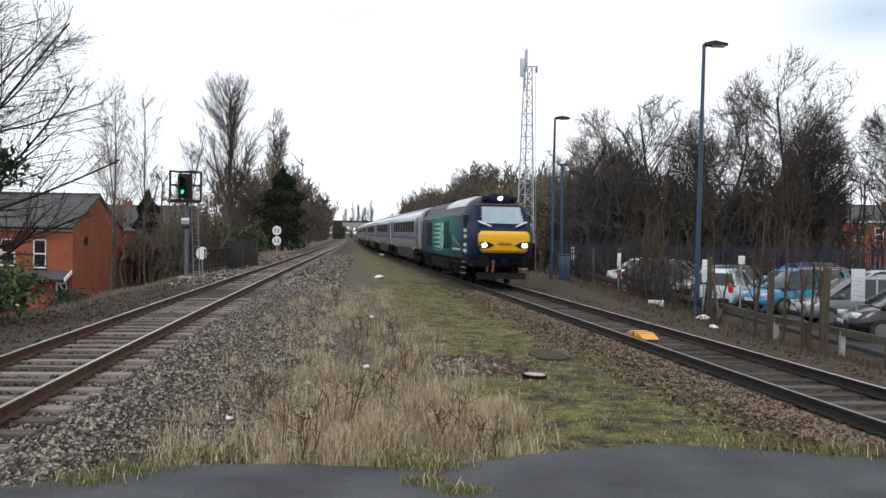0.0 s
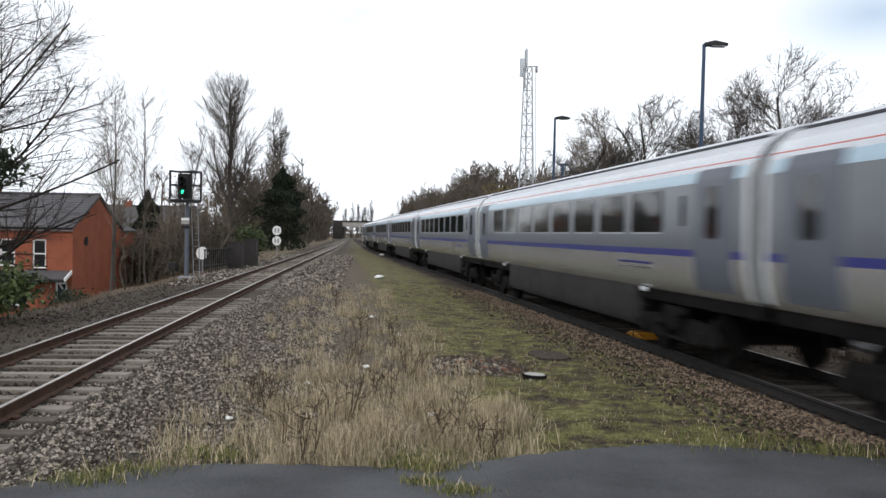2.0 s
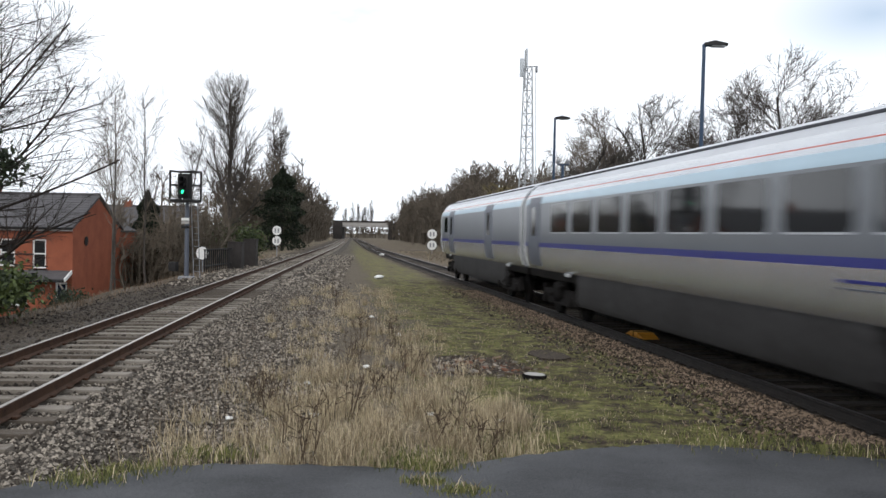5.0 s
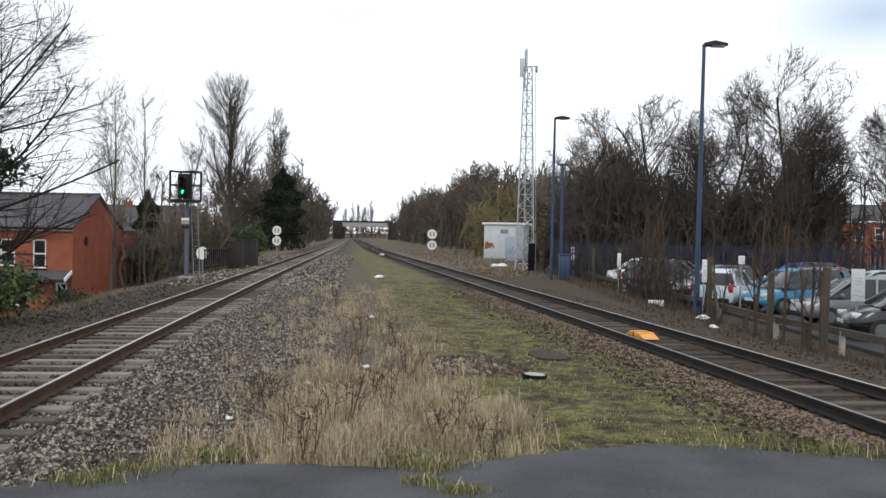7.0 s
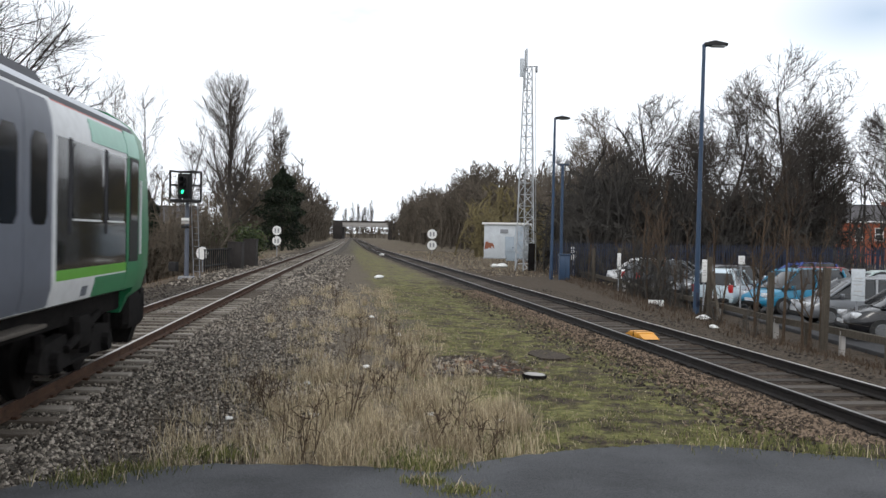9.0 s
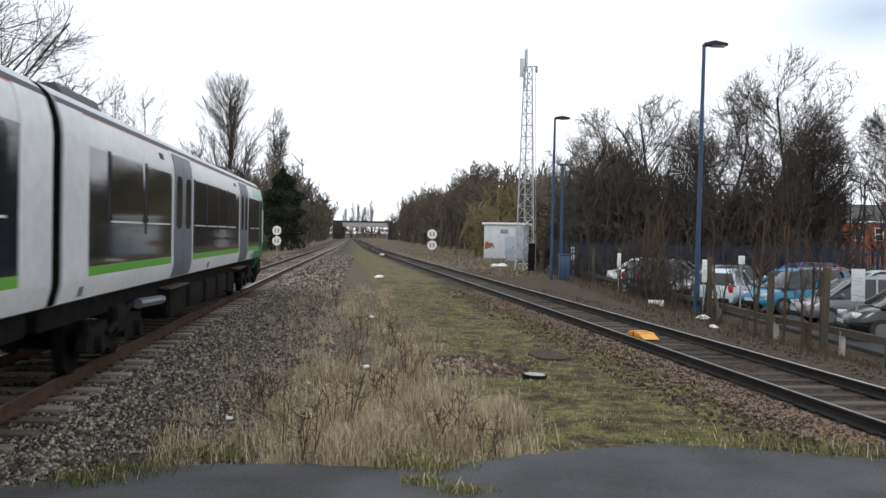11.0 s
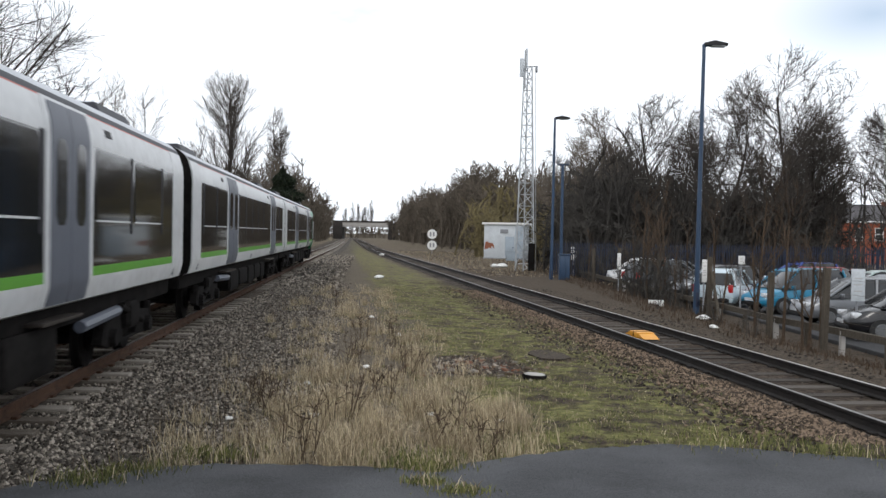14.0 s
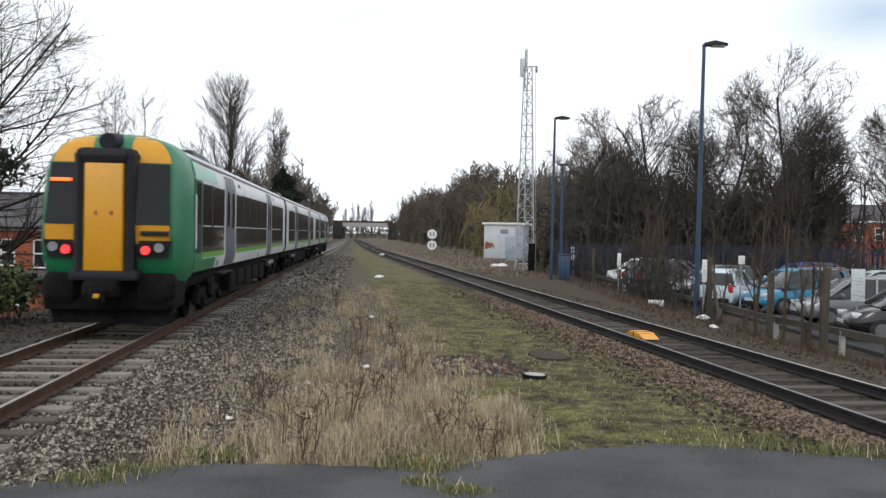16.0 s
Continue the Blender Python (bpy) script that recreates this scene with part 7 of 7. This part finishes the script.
def bridge():
    y = 352.0
    c = -32.9
    root = thing("road_bridge", "pale girder bridge over the railway on dark abutments", "bridge", pose(c, y, 0))
    part("girder", MB().box(-5.0, -4, 4.3, 12.4, -3.6, 6.0, 0.05), "bridge", root)
    part("girder", MB().box(-5.0, 3.6, 4.3, 12.4, 4, 6.0, 0.05), "bridge", root)
    part("deck", MB().box(-5.0, -3.6, 4.4, 12.4, 3.6, 4.8), "bridge_dark", root)
    part("parapet", MB().box(-14.0, -4.2, 6.0, 14.0, -3.5, 6.6, 0.05), "bridge_dark", root)
    part("abutment", MB().box(-8.4, -5, -0.6, -4.9, 5, 6.0, 0.1), "bridge_dark", root)
    part("abutment", MB().box(12.3, -5, -0.6, 15.5, 5, 6.0, 0.1), "bridge_dark", root)
    for k in range(9):
        part("stiffener", MB().box(-4.8 + 2.1 * k, -4.08, 4.35, -4.65 + 2.1 * k, -3.98, 5.95), "bridge", root)


bridge()


def magnet():
    y = 21.2
    root = thing("track_magnet", "yellow track magnet ramp between the rails", "track magnet", pose(tx(TRACK_R, y) - 0.05, y, Z_R - 0.16, 0, 0, math.degrees(-math.atan(tslope(TRACK_R, y)))))
    part("body", MB().box(-0.2, -0.4, 0.0, 0.2, 0.2, 0.13, 0.03), "yellow", root)
    part("end_ramp", MB().prism([(-0.75, 0.02), (-0.4, 0.02), (-0.4, 0.11)], "x", -0.18, 0.18), "yellow", root)
    part("end_ramp", MB().prism([(0.2, 0.02), (0.5, 0.02), (0.2, 0.11)], "x", -0.18, 0.18), "yellow", root)
    part("lid_seam", MB().box(-0.205, -0.12, 0.02, 0.205, -0.08, 0.135), "under", root)


magnet()


def small_things():
    x, y = 1.5, 14.85
    g = ground_z(x, y)
    root = thing("drain_cover", "raised drain cover with a worn white rim", "drain cover", pose(x, y, g + 0.05, 0, 3, 20))
    part("slab", MB().cyl((0, 0, -0.12), (0, 0, 0.02), 0.2, 0.2, 18), "under", root)
    part("rim", MB().cyl((0, 0, 0.02), (0, 0, 0.035), 0.17, 0.15, 18), "bridge", root)
    rng = random.Random(12)
    for x, y, s in ((-3.17, 46.5, 0.24), (-0.95, 20.6, 0.09), (-0.13, 11.6, 0.06), (-2.55, 11.2, 0.05), (-1.55, 11.4, 0.06), (0.75, 11.4, 0.04), (-1.25, 15.6, 0.07), (-2.0, 13.9, 0.05), (-1.9, 25, 0.08), (0.5, 8.5, 0.03), (2.8, 9.1, 0.03), (-6.2, 95, 0.3), (4.2, 66, 0.4), (3.7, 66.6, 0.32), (6.9, 23.6, 0.12), (7.6, 27.0, 0.2)):
        mb = MB()
        n = 7
        rings = []
        for k, (zz, rr) in enumerate(((0, 0.6), (0.3, 1.0), (0.6, 0.85), (0.8, 0.3))):
            rings.append([(s * rr * math.cos(6.283 * i / n) * rng.uniform(0.7, 1.3), s * rr * math.sin(6.283 * i / n) * rng.uniform(0.7, 1.3), s * zz) for i in range(n)])
        mb.loft(rings)
        ob = part("litter", mb, "white", None, "", 0)
        ob.matrix_basis = pose(x, y, ground_z(x, y))
        tagged(ob, "crumpled white litter lying on the ground", "litter", "scraps of litter")
    stick = MB()
    stick.cyl((0, 0, 0), (0.5, 0.1, 0.03), 0.02, 0.014, 6).cyl((0.5, 0.1, 0.03), (0.75, 0.02, 0.02), 0.014, 0.007, 6)
    ob = part("fallen_branch", stick, "bark_pale")
    ob.matrix_basis = pose(-3.35, 10.9, ground_z(-3.35, 10.9) + 0.05, 0, 0, -40)
    tagged(ob, "pale fallen branch lying on the ballast", "branch")


small_things()


def rubble():
    """Patch of broken reddish concrete sunk in the turf."""
    rng = random.Random(9)
    root = thing("rubble_patch", "patch of broken reddish rubble sunk in the turf", "rubble", pose(0.35, 15.9, ground_z(0.35, 15.9)))
    for i in range(150):
        x, y = rng.gauss(0, 0.6), rng.gauss(0, 0.6)
        s = rng.uniform(0.02, 0.08)
        p = part("rubble_piece", MB().box(-s, -s * 0.7, -0.05, s, s * 0.7, s * 0.3, 0.01), ("litterleaf", "red_leaf", "weed", "ballast_bed", "sleeper")[i % 5], root, sharp=0)
        p.matrix_basis = pose(x, y, ground_z(0.35 + x, 15.9 + y) - ground_z(0.35, 15.9) + 0.005, rng.uniform(-12, 12), rng.uniform(-12, 12), rng.uniform(0, 360))


rubble()


def slab():
    x, y = 2.05, 17.6
    ob = part("concrete_slab", MB().prism([(-0.35, -0.6), (0.0, -0.75), (0.25, -0.5), (0.32, 0.15), (0.05, 0.7), (-0.2, 0.55), (-0.4, 0.1)], "z", -0.1, 0.0), "dirt_bed")
    ob.matrix_basis = pose(x, y, ground_z(x, y) + 0.01, 0, 0, 12)
    tagged(ob, "flat worn grey slab sunk in the turf", "slab")


slab()


# ---- fence and car park ----
FENCE = [(9.6, 15.5), (9.35, 18.5), (9.05, 22.0), (8.6, 24.4), (8.55, 29.7), (8.4, 36.0), (8.2, 43.2), (8.1, 50.0), (8.0, 57.5)]


def fence_wires():
    root = thing("boundary_fence", "weathered post and wire fence along the car park", "fence")
    hts = [2.0, 1.95, 2.05, 1.75, 2.0, 1.9, 2.0, 1.9, 2.0]
    for (x, y), h in zip(FENCE, hts):
        g = ground_z(x, y)
        p = part("post", MB().box(-0.075, -0.075, -0.2, 0.075, 0.075, h, 0.02), "wood_post", root)
        p.matrix_basis = pose(x, y, g, 0, random.Random(y).uniform(-1.5, 1.5), 0)
    for s, (dx, dy) in ((-1, (0.35, 0.9)), (1, (0.35, -0.9))):
        x, y = FENCE[4]
        g = ground_z(x, y)
        part("strut", MB().cyl((x, y, g + 1.75), (x + dx * 0.2, y + dy, g), 0.055, n=8), "wood_post", root)
    for (x0, y0), (x1, y1) in zip(FENCE, FENCE[1:]):
        for k in range(6):
            z = 0.2 + k * 0.32
            part("wire", MB().cyl((x0, y0, ground_z(x0, y0) + z), (x1, y1, ground_z(x1, y1) + z), 0.004, n=4), "wood_post", root)


fence_wires()


def barrier():
    root = thing("knee_rail_barrier", "low pale timber rail round the car park edge", "barrier")
    pts = [(10.1, 13.0), (9.75, 18.0), (9.45, 21.9), (9.0, 25.0), (8.95, 30.0), (8.8, 37.0), (8.6, 44.0), (8.4, 58.0)]
    for (x0, y0), (x1, y1) in zip(pts, pts[1:]):
        z0, z1 = -0.62, -0.62
        n = max(2, int((y1 - y0) / 2.2))
        for k in range(n):
            t = k / n
            x, y = x0 + (x1 - x0) * t, y0 + (y1 - y0) * t
            part("stub_post", MB().box(x - 0.06, y - 0.06, -0.8, x + 0.06, y + 0.06, z0 + 0.5, 0.015), "bridge" if k == 0 else "wood_post", root)
        part("rail", MB().add([(x0 - 0.06, y0, z0 + 0.38), (x0 + 0.06, y0, z0 + 0.38), (x0 + 0.06, y0, z0 + 0.54), (x0 - 0.06, y0, z0 + 0.54), (x1 - 0.06, y1, z1 + 0.38), (x1 + 0.06, y1, z1 + 0.38), (x1 + 0.06, y1, z1 + 0.54), (x1 - 0.06, y1, z1 + 0.54)], [(3, 2, 1, 0), (4, 5, 6, 7), (0, 1, 5, 4), (1, 2, 6, 5), (2, 3, 7, 6), (3, 0, 4, 7)]), "wood_post", root)
    part("kerb", MB().box(7.4, 14.0, -0.55, 7.55, 22.5, -0.38, 0.02), "sleeper_dark", root)


barrier()


def notice(x, y, z0, z1, w, m="white", lab="plain white notice board on a fence post"):
    root = thing("notice_board", lab, "notice", pose(x, y, 0))
    b = part("board", MB().box(-w / 2, -0.02, z0, w / 2, 0.02, z1, 0.006), m, root)
    part("post", MB().cyl((0, 0.06, -0.75), (0, 0.06, z1), 0.03, n=6), "grey", root)
    n = 3
    for k in range(n):
        z = z0 + (z1 - z0) * (0.3 + 0.2 * k)
        part("text_bar", MB().box(-w * 0.3, -0.024, z, w * 0.3, -0.018, z + 0.02), "bridge", b)


notice(8.05, 57.3, 0.55, 1.35, 0.28)
notice(8.15, 43.0, 0.5, 1.25, 0.16)
notice(8.62, 30.6, 0.55, 1.3, 0.16)
notice(10.6, 33.0, 1.1, 1.4, 0.22)
notice(11.0, 24.6, 0.4, 1.25, 0.36, "hut", "pale grey sheet fixed to a fence post")
notice(8.5, 36.0, 0.9, 1.25, 0.22, "rust", "small rust-orange notice on a fence post")
notice(7.6, 33.0, -0.6, -0.22, 0.55, "white", "white board leaning at the foot of the bank")


def palisade():
    root = thing("palisade_fence", "faded blue steel palisade fence behind the car park", "fence")
    z0, y = -0.7, 55.0
    pale = MB().prism([(-0.033, 0.05), (0.033, 0.05), (0.033, 2.25), (0, 2.4), (-0.033, 2.25)], "y", -0.012, 0.012)
    first = None
    x = 6.5
    n = 0
    while x < 34 and n < 290:
        if first is None:
            first = part("pale", pale, "blue_fence", root)
            o = first
        else:
            o = first.copy()
            scene.collection.objects.link(o)
        o.matrix_basis = pose(x, y, z0)
        x += 0.145
        n += 1
    for z in (0.45, 1.9):
        part("rail", MB().box(6.4, y + 0.02, z0 + z, 34, y + 0.07, z0 + z + 0.06), "blue_fence", root)
    for k in range(11):
        part("post", MB().box(6.5 + 2.75 * k - 0.05, y + 0.03, z0 - 0.2, 6.5 + 2.75 * k + 0.05, y + 0.13, z0 + 2.2), "blue_fence", root)


palisade()


def car(paint, label, m, estate=False, tall=0.0):
    """A hatchback or estate; it faces +x, its wheels stand on z 0."""
    root = thing("parked_car", label, "car", m, "parked cars")
    L, W, Hb, Hr = (4.3, 0.86, 0.92, 1.45) if estate else (3.9, 0.85, 0.92, 1.47 + tall)
    h = L / 2
    # (x, half width, bottom, top) along the length
    rows = [(-h, 0.62, 0.42, 0.74), (-h + 0.08, 0.76, 0.30, 0.90), (-h + 0.5, W, 0.24, Hb + 0.02), (-0.6, W, 0.22, Hb), (0.7, W, 0.22, Hb - 0.03), (h - 0.75, W - 0.02, 0.24, 0.86), (h - 0.25, 0.78, 0.26, 0.72), (h - 0.05, 0.64, 0.32, 0.60), (h, 0.5, 0.38, 0.54)]
    rings = []
    for x, w, z0, z1 in rows:
        zm = z0 + (z1 - z0) * 0.55
        rings.append([(x, -w * 0.9, z0), (x, -w, z0 + 0.1), (x, -w, zm), (x, -w * 0.93, z1 - 0.05), (x, -w * 0.8, z1), (x, w * 0.8, z1), (x, w * 0.93, z1 - 0.05), (x, w, zm), (x, w, z0 + 0.1), (x, w * 0.9, z0)])
    part("body", MB().loft(rings), paint, root, sharp=45)
    back = -h + 0.12 if estate else -h + 0.18
    cab = [(back, 0.66, Hb - 0.02), (back + 0.22, 0.62, Hr - 0.12), (back + 0.45, 0.58, Hr), (0.15, 0.58, Hr), (0.5, 0.6, Hr - 0.1), (1.15, 0.7, Hb - 0.02)]
    low = Hb - 0.03
    g = MB()
    rr = []
    for x, w, z in cab:
        rr.append([(x, -0.78, low - 0.02), (x, -(0.78 + (w - 0.78) * 0.98), max(z - 0.05, low)), (x, -w * 0.9, max(z, low + 0.002)), (x, w * 0.9, max(z, low + 0.002)), (x, 0.78 + (w - 0.78) * 0.98, max(z - 0.05, low)), (x, 0.78, low - 0.02)])
    g.loft(rr)
    part("glasshouse", g, "glass", root, "dark tinted car windows", sharp=45)
    roof = MB().loft([[(x, -w * 0.96, z - 0.02), (x, -w * 0.8, z + 0.012), (x, w * 0.8, z + 0.012), (x, w * 0.96, z - 0.02)] for x, w, z in cab[1:5]])
    part("roof", roof, paint, root, sharp=45)
    for s in (-1, 1):
        for (xa, za, xb, zb) in ((1.12, Hb, 0.42, Hr - 0.06), (-0.25, Hb, -0.3, Hr - 0.02), (back + 0.1, Hb, back + 0.32, Hr - 0.04)):
            part("pillar", MB().cyl((xa, s * 0.775, za), (xb, s * 0.62, zb), 0.04, n=6), paint, root)
        for x in (-h + 0.75, h - 0.8):
            w = part("wheel", MB().cyl((0, -0.09, 0), (0, 0.09, 0), 0.30, n=20), "tyre", root, "black tyre")
            w.matrix_basis = pose(x, s * 0.78, 0.30)
            part("rim", MB().cyl((0, s * 0.085, 0), (0, s * 0.105, 0), 0.19, 0.17, 12), "rim", w)
        part("headlamp", MB().box(h - 0.35, s * 0.6 - 0.13, 0.60, h - 0.1, s * 0.6 + 0.13, 0.74, 0.04), "clear_lens", root)
        part("tail_lamp", MB().box(-h + 0.01, s * 0.66 - 0.09, 0.66, -h + 0.14, s * 0.66 + 0.09, 0.94, 0.03), "red_lens", root)
        part("mirror", MB().box(0.75, s * 0.93 - 0.08, 0.90, 0.87, s * 0.93 + 0.08, 1.02, 0.03), paint, root)
        part("door_seam", MB().box(-0.28, s * W - 0.004, 0.3, -0.265, s * W + 0.004, Hb - 0.1), "black", root)
    part("bumper", MB().box(h - 0.12, -0.6, 0.28, h + 0.02, 0.6, 0.42, 0.04), "black", root)
    part("bumper", MB().box(-h - 0.02, -0.62, 0.30, -h + 0.12, 0.62, 0.46, 0.04), "black", root)
    for x in (-h - 0.012, h + 0.012):
        part("plate", MB().box(x - 0.01, -0.26, 0.44, x + 0.012, 0.26, 0.54), "clear_lens", root)
    return root


CAR_Z = -0.62
CARS = [
    ("car_cyan", "bright blue hatchback parked in the car park", 12.8, 33.6, 196, False, 0.12),
    ("car_black", "black hatchback parked near the fence", 12.6, 24.6, 172, False, 0.0),
    ("car_silver", "silver-grey car parked beside a black one", 12.9, 28.8, 176, False, 0.0),
    ("car_ice", "pale blue-white car parked near the fence", 10.8, 35.6, 60, False, 0.0),
    ("car_blue", "blue hatchback parked at the back of the car park", 18.6, 48.0, 190, False, 0.0),
    ("car_red", "red car parked in the second row", 17.2, 41.0, 30, True, 0.0),
    ("car_pale", "pale green-silver car parked in the second row", 17.4, 37.0, 175, True, 0.1),
    ("car_white", "white hatchback parked at the far end", 11.2, 52.0, 185, False, 0.0),
    ("car_dark", "dark grey estate parked behind the saplings", 11.0, 45.5, 20, True, 0.0),
    ("car_dark", "dark blue-grey car parked behind the saplings", 11.8, 40.0, 195, False, 0.0),
    ("car_silver", "silver car parked at the far end of the row", 12.4, 49.5, 10, True, 0.0),
    ("car_silver", "silver car parked beyond the black one", 15.2, 31.6, 178, False, 0.0),
]
for paint, lab, x, y, rz, est, tall in CARS:
    car(paint, lab, pose(x, y, CAR_Z, 0, 0, rz), est, tall)


def motions():
    times = [0.5 * i for i in range(33)]
    for ob, back in LONG_TRAIN:
        walk(ob, [(t, vehicle_pose(LINE_R, long_train_front(t) + back, -1, 13.0, Z_R)) for t in times])
        for bg_ in [c for c in ob.children if c.name.split(".")[0] == "bogie"]:
            for ws in bg_.children:
                y0, r = ws.matrix_basis.translation.y, ws.matrix_basis.translation.z
                rows = []
                for k in range(1025):
                    t = k / 64
                    rows.append((t, pose(0, y0, r) @ Matrix.Rotation(radians(math.degrees((long_train_front(t) - long_train_front(0)) / r)), 4, "X")))
                walk(ws, rows)
    for ob, back, facing in DIESEL:
        walk(ob, [(t, vehicle_pose(LINE_L, diesel_front(t) - back, facing, 16.0, Z_L)) for t in times])
        for bg_ in [c for c in ob.children if c.name.split(".")[0] == "bogie"]:
            for ws in bg_.children:
                y0, r = ws.matrix_basis.translation.y, 0.42
                rows = []
                for k in range(481):
                    t = k / 30
                    turn = -facing * math.degrees((diesel_front(t) - diesel_front(0)) / r)
                    rows.append((t, pose(0, y0, r) @ Matrix.Rotation(radians(turn), 4, "X")))
                walk(ws, rows)


motions()
